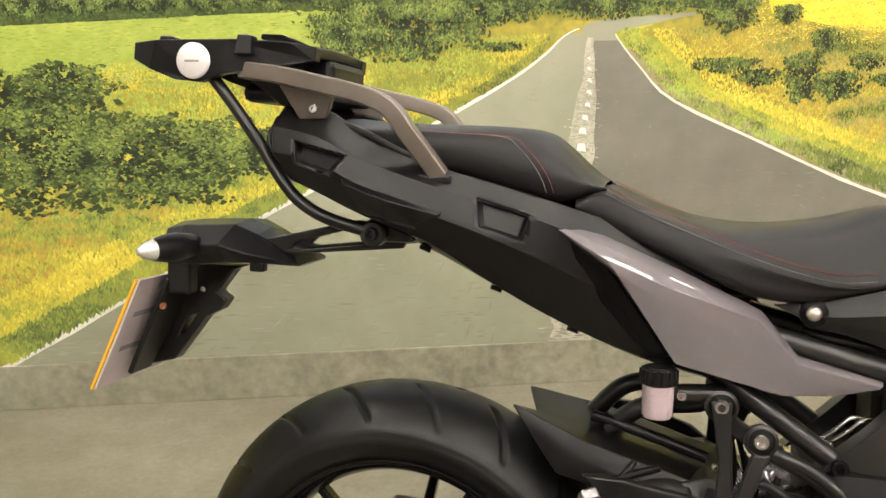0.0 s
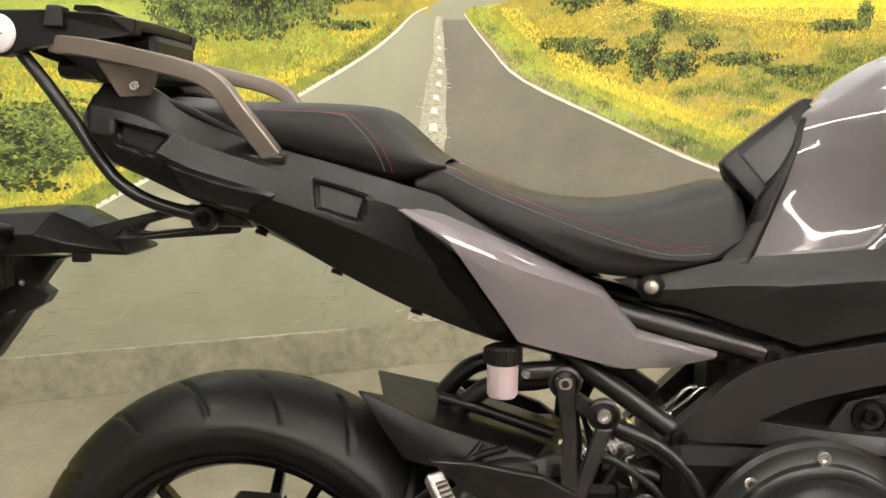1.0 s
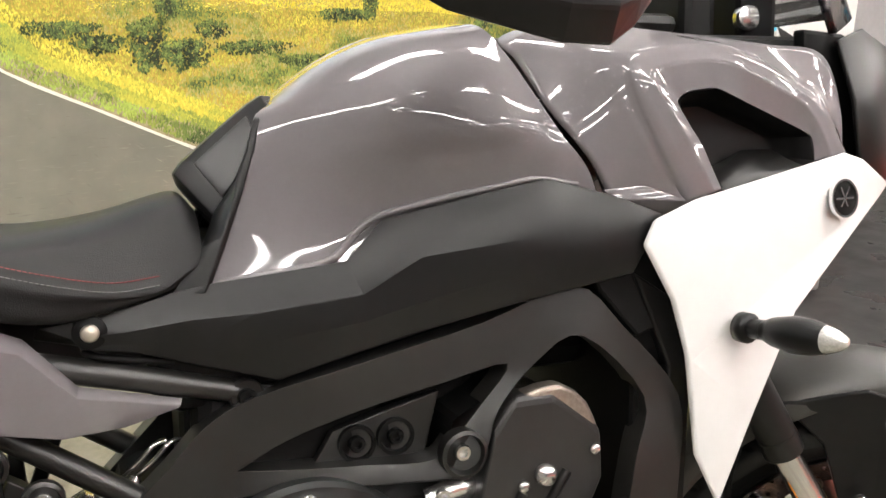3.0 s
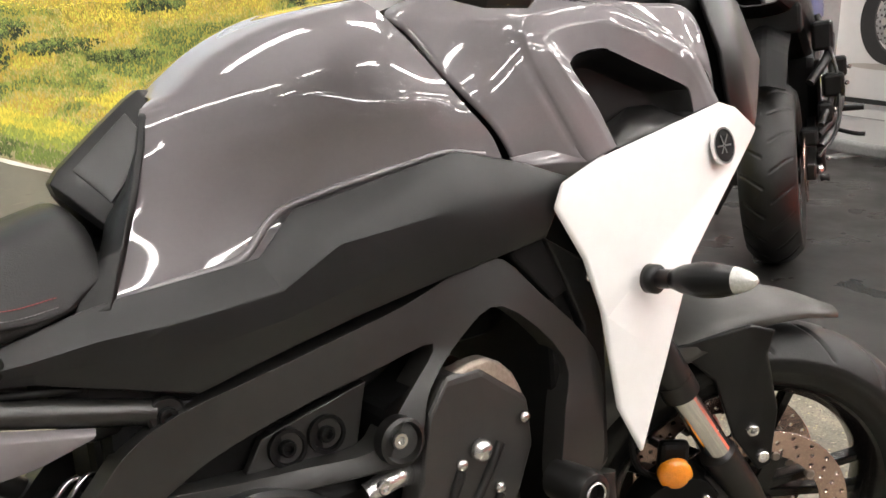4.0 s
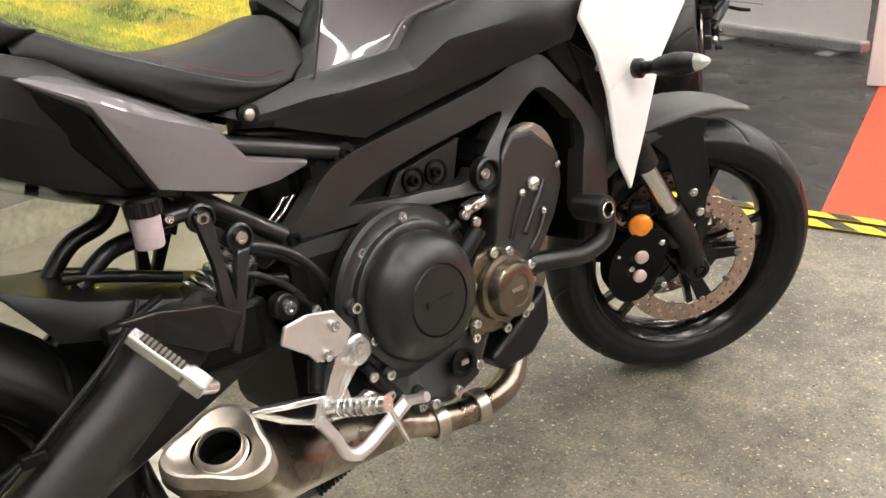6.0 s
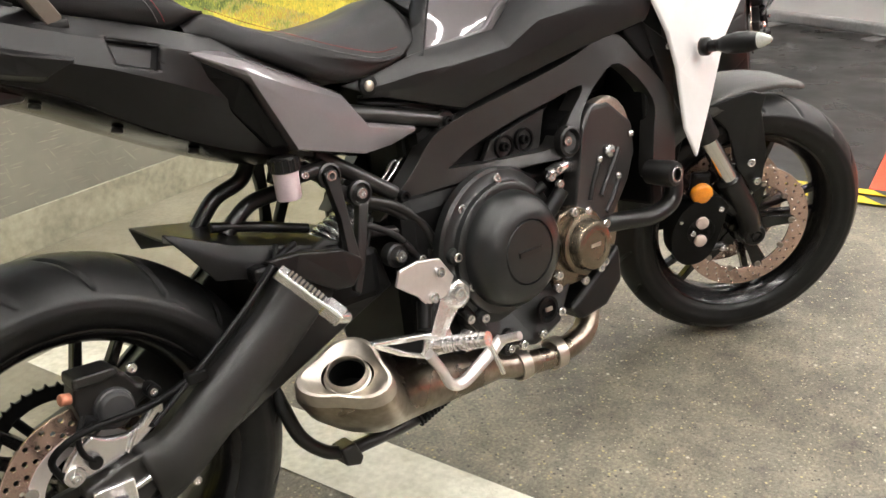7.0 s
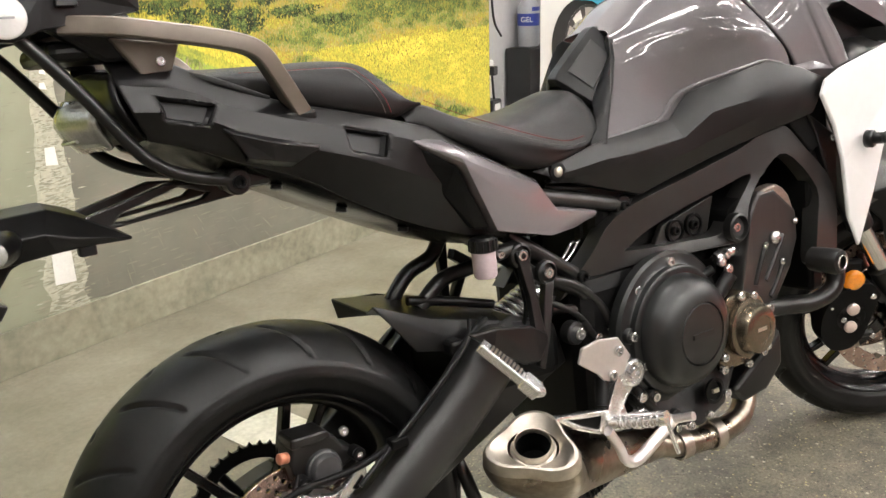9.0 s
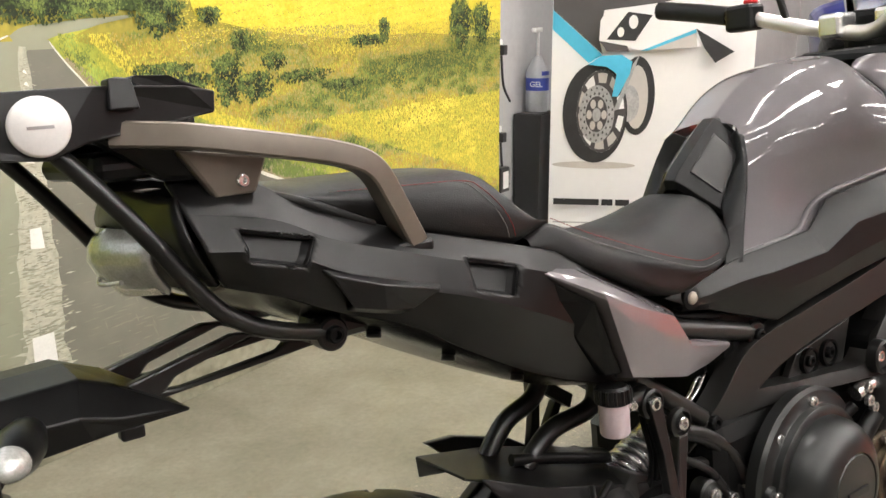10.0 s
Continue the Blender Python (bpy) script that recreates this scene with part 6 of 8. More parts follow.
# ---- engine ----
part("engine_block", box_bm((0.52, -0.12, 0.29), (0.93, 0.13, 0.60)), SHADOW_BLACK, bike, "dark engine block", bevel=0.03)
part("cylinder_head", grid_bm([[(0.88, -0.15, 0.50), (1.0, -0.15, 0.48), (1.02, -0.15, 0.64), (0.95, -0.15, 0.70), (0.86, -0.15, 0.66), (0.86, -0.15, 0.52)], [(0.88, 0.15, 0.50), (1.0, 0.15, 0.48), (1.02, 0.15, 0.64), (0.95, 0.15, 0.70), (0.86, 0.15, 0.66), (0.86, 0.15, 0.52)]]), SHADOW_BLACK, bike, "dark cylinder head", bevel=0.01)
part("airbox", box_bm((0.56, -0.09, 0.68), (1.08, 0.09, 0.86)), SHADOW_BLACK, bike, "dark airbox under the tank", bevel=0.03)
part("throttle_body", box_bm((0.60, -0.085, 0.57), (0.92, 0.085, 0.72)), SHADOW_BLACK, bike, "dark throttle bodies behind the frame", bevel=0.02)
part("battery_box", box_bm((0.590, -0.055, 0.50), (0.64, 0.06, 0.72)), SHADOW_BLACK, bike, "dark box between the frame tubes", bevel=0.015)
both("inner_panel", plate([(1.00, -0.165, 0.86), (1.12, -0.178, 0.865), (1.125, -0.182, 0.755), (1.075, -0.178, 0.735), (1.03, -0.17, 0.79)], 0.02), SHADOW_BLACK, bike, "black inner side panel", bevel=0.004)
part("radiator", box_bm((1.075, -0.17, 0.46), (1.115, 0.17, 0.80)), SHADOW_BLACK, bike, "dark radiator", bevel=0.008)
for k in range(22):
    part("radiator_fin", box_bm((1.1155, -0.16, 0.475 + 0.0145 * k), (1.122, 0.16, 0.4785 + 0.0145 * k)), SATIN, bike)
both("radiator_trim", plate([(1.068, -0.18, 0.81), (1.145, -0.185, 0.76), (1.135, -0.186, 0.53), (1.105, -0.184, 0.50), (1.112, -0.184, 0.70)], 0.02), PLASTIC, bike, "black radiator trim", bevel=0.004)
part("trim_screw", bolt((1.118, -0.19, 0.757), (0, -1, 0), 0.006), BOLT_STEEL, bike)
# clutch cover
cl = part("clutch_cover", smooth(lathe([(0.135, 0.0), (0.137, 0.018), (0.132, 0.024), (0.117, 0.026), (0.114, 0.028), (0.113, 0.038), (0.108, 0.041), (0.100, 0.041), (0.099, 0.052), (0.095, 0.066), (0.086, 0.078), (0.072, 0.086), (0.060, 0.090), (0.056, 0.0905), (0.055, 0.087), (0.052, 0.0905), (0.0, 0.092)], (0.703, -0.125, 0.477), (0.04, -1, 0.0), 72), 32), COVER, bike, "large round black clutch cover")
part("cover_print", box_bm((0.680, -0.2200, 0.473), (0.730, -0.2160, 0.482)), SATIN, cl, "raised bar of print")
bm = plate([(0.70, -0.135, 0.39), (0.78, -0.15, 0.40), (0.845, -0.175, 0.385), (0.80, -0.18, 0.31), (0.74, -0.18, 0.288), (0.66, -0.165, 0.31), (0.61, -0.14, 0.36), (0.62, -0.135, 0.41)], 0.06)
part("sump_cover", bm, COVER, bike, "black lower engine cover", bevel=0.012, segments=3)
sight = part("sight_window", smooth(lathe([(0.022, 0.0), (0.024, 0.006), (0.018, 0.006), (0.016, 0.0), (0.0, 0.0)], (0.762, -0.182, 0.352), (0, -1, 0), 20), 40), SHADOW_BLACK, bike)
part("sight_bar", box_bm((0.755, -0.19, 0.349), (0.77, -0.186, 0.356)), STEEL, sight)
for x, y, z in ((0.703, -0.150, 0.597), (0.624, -0.147, 0.562), (0.598, -0.145, 0.484), (0.618, -0.145, 0.41), (0.79, -0.16, 0.40), (0.783, -0.165, 0.412), (0.628, -0.165, 0.343), (0.741, -0.187, 0.314), (0.70, -0.18, 0.305), (0.606, -0.16, 0.380), (0.79, -0.187, 0.34), (0.80, -0.18, 0.58), (0.83, -0.17, 0.56)):
    part("cover_bolt", bolt((x, y, z), (0, -1, 0), 0.0085), BOLT_STEEL, cl, "bright cover bolt")
part("sensor_plug", tube([(0.80, -0.165, 0.51), (0.835, -0.172, 0.548)], 0.014), PLASTIC, bike)
part("sensor_plug", tube([(0.79, -0.14, 0.545), (0.815, -0.15, 0.56)], 0.009), PLASTIC, bike)
# bronze generator cover
gen = part("bronze_cover", smooth(lathe([(0.055, 0.0), (0.055, 0.010), (0.047, 0.013), (0.046, 0.026), (0.043, 0.034), (0.034, 0.038), (0.026, 0.038), (0.025, 0.036), (0.0, 0.036)], (0.872, -0.172, 0.441), (0.05, -1, 0.0), 40), 32), BRONZE, bike, "bronze painted round engine cover")
part("cover_flange", plate([(0.80, -0.172, 0.47), (0.825, -0.172, 0.505), (0.872, -0.172, 0.512), (0.92, -0.172, 0.492), (0.945, -0.172, 0.45), (0.93, -0.172, 0.395), (0.875, -0.172, 0.37), (0.80, -0.172, 0.372), (0.795, -0.172, 0.42)], 0.03), BRONZE, gen, bevel=0.005)
for x, z in ((0.855, 0.503), (0.890, 0.497), (0.936, 0.462), (0.935, 0.435), (0.925, 0.392), (0.913, 0.384), (0.87, 0.372), (0.805, 0.40), (0.80, 0.378), (0.805, 0.462)):
    part("cover_bolt", bolt((x, -0.174, z), (0, -1, 0), 0.0085), BOLT_STEEL, gen, "bright cover bolt")
part("cover_print", box_bm((0.860, -0.2095, 0.440), (0.884, -0.2075, 0.446)), STEEL, gen)
# cam chain cover
cc = part("head_cover", plate([(0.905, -0.168, 0.648), (0.93, -0.168, 0.682), (0.975, -0.168, 0.682), (1.035, -0.168, 0.635), (1.038, -0.168, 0.575), (1.01, -0.17, 0.52), (0.965, -0.172, 0.468), (0.90, -0.172, 0.462), (0.862, -0.172, 0.492), (0.885, -0.17, 0.57)], 0.04), HEAD_GREY, bike, "dark grey cam chain cover", bevel=0.008, segments=3)
part("head_casting", plate([(0.940, -0.165, 0.682), (0.963, -0.165, 0.688), (0.986, -0.165, 0.689), (1.005, -0.165, 0.679), (1.020, -0.165, 0.664), (1.029, -0.165, 0.646), (1.037, -0.165, 0.625), (1.035, -0.165, 0.597), (1.018, -0.165, 0.618), (1.003, -0.165, 0.631), (0.990, -0.165, 0.646), (0.972, -0.165, 0.657), (0.960, -0.165, 0.666)], 0.025), CASTING, cc, "bare cast edge of the head", bevel=0.006, segments=3)
for pts in (((0.935, 0.575), (0.917, 0.54), (0.905, 0.512)), ((0.985, 0.535), (0.967, 0.505), (0.945, 0.482)), ((0.99, 0.592), (0.965, 0.555), (0.935, 0.515))):
    part("cover_rib", tube([(x, -0.171, z) for x, z in pts], 0.006), SATIN, cc)
for x, z, r in ((0.962, 0.592, 0.013), (0.936, 0.582, 0.007), (0.983, 0.542, 0.007), (1.025, 0.612, 0.007)):
    part("cover_bolt", smooth(lathe([(0.0, 0.0), (r, 0.0), (r, r * 0.5), (r * 0.7, r * 0.9), (0.0, r)], (x, -0.171, z), (0, -1, 0), 16)), BOLT_STEEL, cc, "bright domed bolt")
part("alloy_fitting", tube([(0.835, -0.14, 0.572), (0.865, -0.145, 0.582), (0.888, -0.14, 0.578)], 0.013), ALU, bike, "small alloy hose fitting")
part("fitting_bolt", bolt((0.848, -0.152, 0.58), (0, -1, 0), 0.008), BOLT_STEEL, bike)
part("water_hose", tube([(0.93, -0.15, 0.455), (0.985, -0.175, 0.455), (1.05, -0.195, 0.452), (1.095, -0.205, 0.475), (1.108, -0.2, 0.53)], 0.0175), SATIN, bike, "black rubber water hose")
part("skid_cover", plate([(0.842, -0.165, 0.322), (0.93, -0.165, 0.375), (0.985, -0.165, 0.41), (0.985, -0.165, 0.335), (0.94, -0.165, 0.298), (0.87, -0.165, 0.29)], 0.07), PLASTIC, bike, "black plastic lower engine guard", bevel=0.01, segments=3)
for side in (-1, 1):
    part("exhaust_header", tube([(1.0, side * 0.07, 0.56), (1.06, side * 0.07, 0.48), (1.05, side * 0.06, 0.36), (0.97, side * 0.05, 0.29)], 0.021), STEEL_DARK, bike, "bare steel exhaust header")
part("engine_hose", tube([(0.455, -0.105, 0.615), (0.52, -0.11, 0.59), (0.565, -0.115, 0.55), (0.592, -0.12, 0.495)], 0.0085), SATIN, bike, "black engine hose")
part("engine_hose", tube([(0.46, -0.09, 0.555), (0.53, -0.1, 0.545), (0.565, -0.11, 0.515), (0.58, -0.12, 0.48)], 0.0075), SATIN, bike, "black engine hose")
part("hose_fitting", tube([(0.588, -0.122, 0.505), (0.596, -0.122, 0.480)], 0.0115), STEEL, bike)
for pts in (((0.42, -0.085, 0.64), (0.43, -0.09, 0.57), (0.405, -0.09, 0.515), (0.36, -0.09, 0.50)), ((0.43, -0.08, 0.63), (0.445, -0.085, 0.56), (0.42, -0.085, 0.505), (0.37, -0.08, 0.48)), ((0.44, -0.08, 0.60), (0.452, -0.08, 0.55), (0.44, -0.08, 0.50))):
    part("cable", tube(pts, 0.0035), SHADOW_BLACK, bike, "thin black cable")
part("brake_switch", tube([(0.60, -0.15, 0.40), (0.635, -0.155, 0.352)], 0.010), PLASTIC, bike)

# ---- shock, reservoir, hangers ----
shock = part("rear_shock", smooth(lathe([(0.0, -0.01), (0.016, -0.01), (0.020, 0.0), (0.026, 0.006), (0.026, 0.022), (0.019, 0.026), (0.019, 0.100), (0.030, 0.104), (0.031, 0.122), (0.024, 0.128), (0.0, 0.128)], (0.392, -0.032, 0.522), (0.8, 0, 0.35), 24), 40), ALU, bike, "bare metal rear shock body")
up, turn_a, turn_b = Vector((0.8, 0, 0.35)).normalized(), Vector((0, 1, 0)), Vector((-0.35, 0, 0.8)).normalized()
coil = [Vector((0.392, -0.032, 0.522)) + up * (0.028 + 0.072 * k / 60) + (turn_a * math.cos(k * 0.55) + turn_b * math.sin(k * 0.55)) * 0.027 for k in range(61)]
part("shock_spring", smooth(tube(coil, 0.0055, seg=8, n=120), 60), ALU, shock, "coil spring of the shock")
res = part("fluid_reservoir", smooth(lathe([(0.0, -0.042), (0.016, -0.042), (0.0185, -0.038), (0.019, 0.0), (0.0, 0.0)], (0.334, -0.122, 0.688), (0, 0, 1), 24), 40), MILK, bike, "milky brake fluid reservoir")
bm = lathe([(0.0, 0.021), (0.017, 0.021), (0.021, 0.017), (0.0218, 0.0), (0.018, -0.002), (0.0, -0.002)], (0.334, -0.122, 0.688), (0, 0, 1), 24)
part("reservoir_cap", smooth(bm, 40), PLASTIC, res, "black ribbed cap")
bm = bmesh.new()
for k in range(14):
    a = 2 * math.pi * k / 14
    tube([(0.334 + 0.0216 * math.cos(a), -0.122 + 0.0216 * math.sin(a), 0.689), (0.334 + 0.0212 * math.cos(a), -0.122 + 0.0212 * math.sin(a), 0.706)], 0.0022, bm, 5)
part("cap_rib", bm, PLASTIC, res, kind="stuff")
part("reservoir_arm", tube([(0.355, -0.115, 0.675), (0.41, -0.1, 0.676)], 0.012), SATIN, bike)
part("arm_bolt", bolt((0.362, -0.125, 0.676), (0, -1, 0), 0.006), BOLT_STEEL, bike)
for pts in (((0.245, 0.03, 0.60), (0.285, 0.03, 0.642), (0.335, 0.03, 0.662), (0.36, 0.03, 0.70)), ((0.27, -0.02, 0.595), (0.32, -0.02, 0.632), (0.395, -0.02, 0.645), (0.41, -0.02, 0.69))):
    part("rear_hose", tube(pts, 0.013), SATIN, bike, "thick black breather pipe")
both("peg_hanger", plate([(0.250, -0.186, 0.586), (0.300, -0.184, 0.584), (0.385, -0.160, 0.562), (0.428, -0.145, 0.535), (0.424, -0.147, 0.520), (0.398, -0.158, 0.500), (0.362, -0.166, 0.506), (0.290, -0.186, 0.552)], 0.012), PLASTIC, bike, "satin black passenger peg hanger", bevel=0.003)
both("hanger_strut", plate([(0.396, -0.122, 0.672), (0.420, -0.122, 0.672), (0.424, -0.132, 0.60), (0.428, -0.142, 0.53), (0.406, -0.144, 0.53), (0.408, -0.132, 0.60)], 0.014), SATIN, bike, "black hanger strut", bevel=0.003)
both("hanger_strut", plate([(0.448, -0.124, 0.612), (0.468, -0.124, 0.612), (0.436, -0.140, 0.525), (0.414, -0.148, 0.480), (0.404, -0.148, 0.488), (0.420, -0.142, 0.53)], 0.014), SATIN, bike, "black hanger strut", bevel=0.003)
both("hanger_arm", plate([(0.425, -0.112, 0.65), (0.47, -0.112, 0.62), (0.462, -0.112, 0.60), (0.418, -0.112, 0.632)], 0.02), SATIN, bike, bevel=0.003)
for x, y, z in ((0.409, -0.102, 0.664), (0.456, -0.106, 0.627)):
    b_ = part("hanger_eye", smooth(lathe([(0.02, 0.0), (0.02, 0.008), (0.016, 0.010), (0.014, 0.004), (0.0, 0.004)], (x, y - 0.008, z), (0, -1, 0), 22), 40), SATIN, bike)
    part("hanger_bolt", bolt((x, y - 0.013, z), (0, -1, 0), 0.0095), BOLT_STEEL, b_, "bright socket bolt")
PEG_A, PEG_B = Vector((0.258, -0.196, 0.572)), Vector((0.306, -0.248, 0.506))
along = (PEG_B - PEG_A).normalized()
wide = along.cross(Vector((0.25, -0.45, 0.85))).normalized()
high = wide.cross(along)


def peg_block(a, b, w, h):
    """A bar between two points along the peg, w wide and h high about them."""
    bm = bmesh.new()
    ends = [[bm.verts.new(p + wide * u * w + high * v * h) for u, v in ((-1, -1), (1, -1), (1, 1), (-1, 1))] for p in (a, b)]
    for k in range(4):
        bm.faces.new((ends[0][k], ends[0][(k + 1) % 4], ends[1][(k + 1) % 4], ends[1][k]))
    bm.faces.new(ends[0][::-1])
    bm.faces.new(ends[1])
    bmesh.ops.recalc_face_normals(bm, faces=bm.faces)
    return bm


peg = part("passenger_peg", peg_block(PEG_A, PEG_B, 0.0105, 0.008), ALU, bike, "ribbed alloy passenger foot peg", bevel=0.003)
part("peg_pad", peg_block(PEG_A.lerp(PEG_B, 0.14) + high * 0.006, PEG_A.lerp(PEG_B, 0.76) + high * 0.006, 0.0065, 0.004), PLASTIC, peg, "grey insert of the peg", bevel=0.001)
for k in range(9):
    c0 = PEG_A.lerp(PEG_B, 0.18 + 0.066 * k) + high * 0.0085
    part("peg_rib", peg_block(c0 - along * 0.0016, c0 + along * 0.0016, 0.0070, 0.0025), RAIL_PAINT, peg, bevel=0.0006)
part("peg_end", peg_block(PEG_A.lerp(PEG_B, 0.80), PEG_B + along * 0.012, 0.0140, 0.0110), ALU, peg, bevel=0.004)
part("peg_pivot", tube([(0.302, -0.250, 0.502), (0.330, -0.236, 0.490)], 0.009), ALU, peg)
# rider's bracket, guard, lever
guard = part("heel_guard", plate([(0.469, -0.176, 0.506), (0.505, -0.177, 0.512), (0.548, -0.177, 0.505), (0.573, -0.177, 0.468), (0.552, -0.177, 0.440), (0.513, -0.177, 0.436), (0.498, -0.177, 0.455), (0.46, -0.176, 0.482)], 0.006), ALU_PINK, bike, "satin alloy heel guard", bevel=0.002)
for x, z in ((0.542, 0.484), (0.525, 0.447)):
    part("guard_bolt", bolt((x, -0.178, z), (0, -1, 0), 0.0085), BOLT_STEEL, guard)
br = part("peg_bracket", plate([(0.556, -0.170, 0.452), (0.590, -0.168, 0.455), (0.600, -0.166, 0.432), (0.585, -0.168, 0.412), (0.566, -0.172, 0.404), (0.552, -0.175, 0.388), (0.556, -0.178, 0.366), (0.540, -0.180, 0.350), (0.508, -0.180, 0.348), (0.494, -0.180, 0.366), (0.512, -0.178, 0.388), (0.530, -0.174, 0.416)], 0.016), ALU, bike, "cast alloy footrest bracket", bevel=0.005, segments=3)
part("bracket_wing", plate([(0.512, -0.182, 0.392), (0.460, -0.184, 0.402), (0.396, -0.190, 0.416), (0.392, -0.190, 0.409), (0.440, -0.186, 0.378), (0.488, -0.182, 0.355), (0.510, -0.181, 0.352)], 0.014, holes=[[(0.496, -0.1825, 0.386), (0.452, -0.1845, 0.394), (0.420, -0.188, 0.403), (0.452, -0.1855, 0.382), (0.488, -0.1825, 0.364)]]), ALU, br, "open cast alloy heel plate", bevel=0.003)
part("wing_back", plate([(0.498, -0.176, 0.388), (0.420, -0.180, 0.404), (0.450, -0.179, 0.380), (0.490, -0.176, 0.362)], 0.004), SHADOW_BLACK, br)
part("pivot_ring", smooth(lathe([(0.023, 0.0), (0.0235, 0.016), (0.019, 0.018), (0.016, 0.01), (0.0, 0.01)], (0.578, -0.162, 0.436), (0, -1, 0), 26), 40), ALU, br)
part("pivot_bolt", bolt((0.578, -0.172, 0.436), (0, -1, 0), 0.012), BOLT_STEEL, br)
rp = part("rider_peg", tube([(0.515, -0.18, 0.368), (0.54, -0.225, 0.378), (0.556, -0.265, 0.386)], 0.0125), ALU, bike, "ribbed alloy rider's foot peg")
for k in range(7):
    t = 0.2 + 0.11 * k
    c0 = Vector((0.515, -0.18, 0.368)).lerp(Vector((0.556, -0.265, 0.386)), t)
    part("peg_rib", smooth(lathe([(0.0125, -0.003), (0.0133, -0.001), (0.0133, 0.001), (0.0125, 0.003)], c0, (0.41, -0.85, 0.18), 14)), ALU, rp)
lev = part("brake_pedal", tube([(0.478, -0.212, 0.374), (0.499, -0.212, 0.340), (0.512, -0.212, 0.313), (0.538, -0.212, 0.305), (0.585, -0.212, 0.326), (0.628, -0.212, 0.349)], 0.0105, flat=0.75), ALU_PINK, bike, "pale alloy brake pedal")
part("pedal_tip", tube([(0.623, -0.205, 0.345), (0.634, -0.250, 0.361)], 0.0075), ALU_PINK, lev)
part("pedal_stop", tube([(0.556, -0.262, 0.384), (0.585, -0.258, 0.315)], 0.004), ALU, lev)
part("pedal_spring", tube([(0.50, -0.178, 0.40), (0.515, -0.165, 0.44)], 0.012), SHADOW_BLACK, bike, "black master cylinder boot")

# bosses round the clutch cover's edge, the bracket's lower eye, hoses and unions behind the hanger
for x, z, r in ((0.592, 0.492, 0.0085), (0.615, 0.435, 0.0085), (0.635, 0.373, 0.0085), (0.686, 0.321, 0.0085), (0.686, 0.299, 0.0075)):
    boss = part("cover_boss", smooth(lathe([(0.0, 0.0), (0.0125, 0.0), (0.0145, -0.004), (0.0155, -0.05), (0.0, -0.05)], (x, -0.163, z), (0, -1, 0), 16), 40), COVER, cl)
    part("boss_bolt", bolt((x, -0.163, z), (0, -1, 0), r), BOLT_STEEL, boss, "bright cover bolt")
eye_arm = part("bracket_arm", tube([(0.512, -0.182, 0.365), (0.542, -0.183, 0.360), (0.572, -0.184, 0.356)], [0.013, 0.011], flat=0.8), ALU, br, "pale alloy lower arm")
part("arm_eye", smooth(lathe([(0.0165, -0.010), (0.0175, 0.004), (0.0145, 0.007), (0.011, 0.003), (0.0, 0.003)], (0.578, -0.184, 0.356), (0, -1, 0), 22), 40), ALU, eye_arm)
part("arm_bolt", bolt((0.578, -0.187, 0.356), (0, -1, 0), 0.0085), BOLT_STEEL, eye_arm)
part("hose", tube([(0.455, -0.10, 0.612), (0.475, -0.105, 0.604), (0.526, -0.107, 0.578), (0.568, -0.11, 0.530), (0.582, -0.112, 0.485), (0.572, -0.11, 0.44)], 0.0085, n=22), RUBBER, bike, "black rubber hose")
line = part("brake_hose", tube([(0.455, -0.112, 0.572), (0.472, -0.115, 0.569), (0.515, -0.117, 0.541), (0.535, -0.118, 0.515), (0.552, -0.118, 0.493)], 0.0055, n=18), RUBBER, bike, "thin black brake hose")
part("hose_ferrule", tube([(0.524, -0.1175, 0.529), (0.537, -0.118, 0.512)], 0.0075), SATIN, line)
part("hose_union", bolt((0.552, -0.121, 0.493), (0, -1, 0), 0.0085), BOLT_STEEL, line, "bright hose union")
part("hose", tube([(0.481, -0.10, 0.579), (0.464, -0.102, 0.538), (0.437, -0.102, 0.508), (0.406, -0.10, 0.499), (0.37, -0.09, 0.497)], 0.0045, n=18), RUBBER, bike, "thin black rubber hose")
part("linkage_bolt", bolt((0.509, -0.122, 0.511), (0, -1, 0), 0.0105), BOLT_STEEL, bike, "bright linkage bolt")
part("linkage_boss", smooth(disc((0.509, -0.10, 0.511), (0, -1, 0), 0.02, 0.022, seg=20), 40), SATIN, bike)

for dx in (0.0, 0.016):
    fit_ = part("clip_rod", tube([(0.528 + dx, -0.062, 0.618), (0.545 + dx, -0.064, 0.632), (0.562 + dx, -0.062, 0.648), (0.574 + dx, -0.058, 0.650)], 0.0028), CHROME, bike, "bright bent metal clip")
    part("rod_end", smooth(disc((0.526 + dx, -0.062, 0.615), (-0.6, -0.5, -0.6), 0.006, 0.008, seg=14), 40), BOLT_STEEL, fit_)

# ---- exhaust ----
ax = Vector((-0.28, -0.37, 0.88)).normalized()
uu = Vector((0.64, -0.75, 0.0))
uu = (uu - ax * uu.dot(ax)).normalized()
vv = ax.cross(uu)
tip = Vector((0.342, -0.190, 0.388))


def tri_ring(c, u, w, scale, n=36, fat=0.0):
    """A ring like a rounded triangle with its point up."""
    out = []
    for k in range(n):
        t = 2 * math.pi * k / n
        r = scale * (1 + (0.16 - fat) * math.cos(3 * (t - math.pi / 2)))
        out.append(Vector(c) + u * math.cos(t) * r * 1.08 + w * math.sin(t) * r * 0.92)
    return out


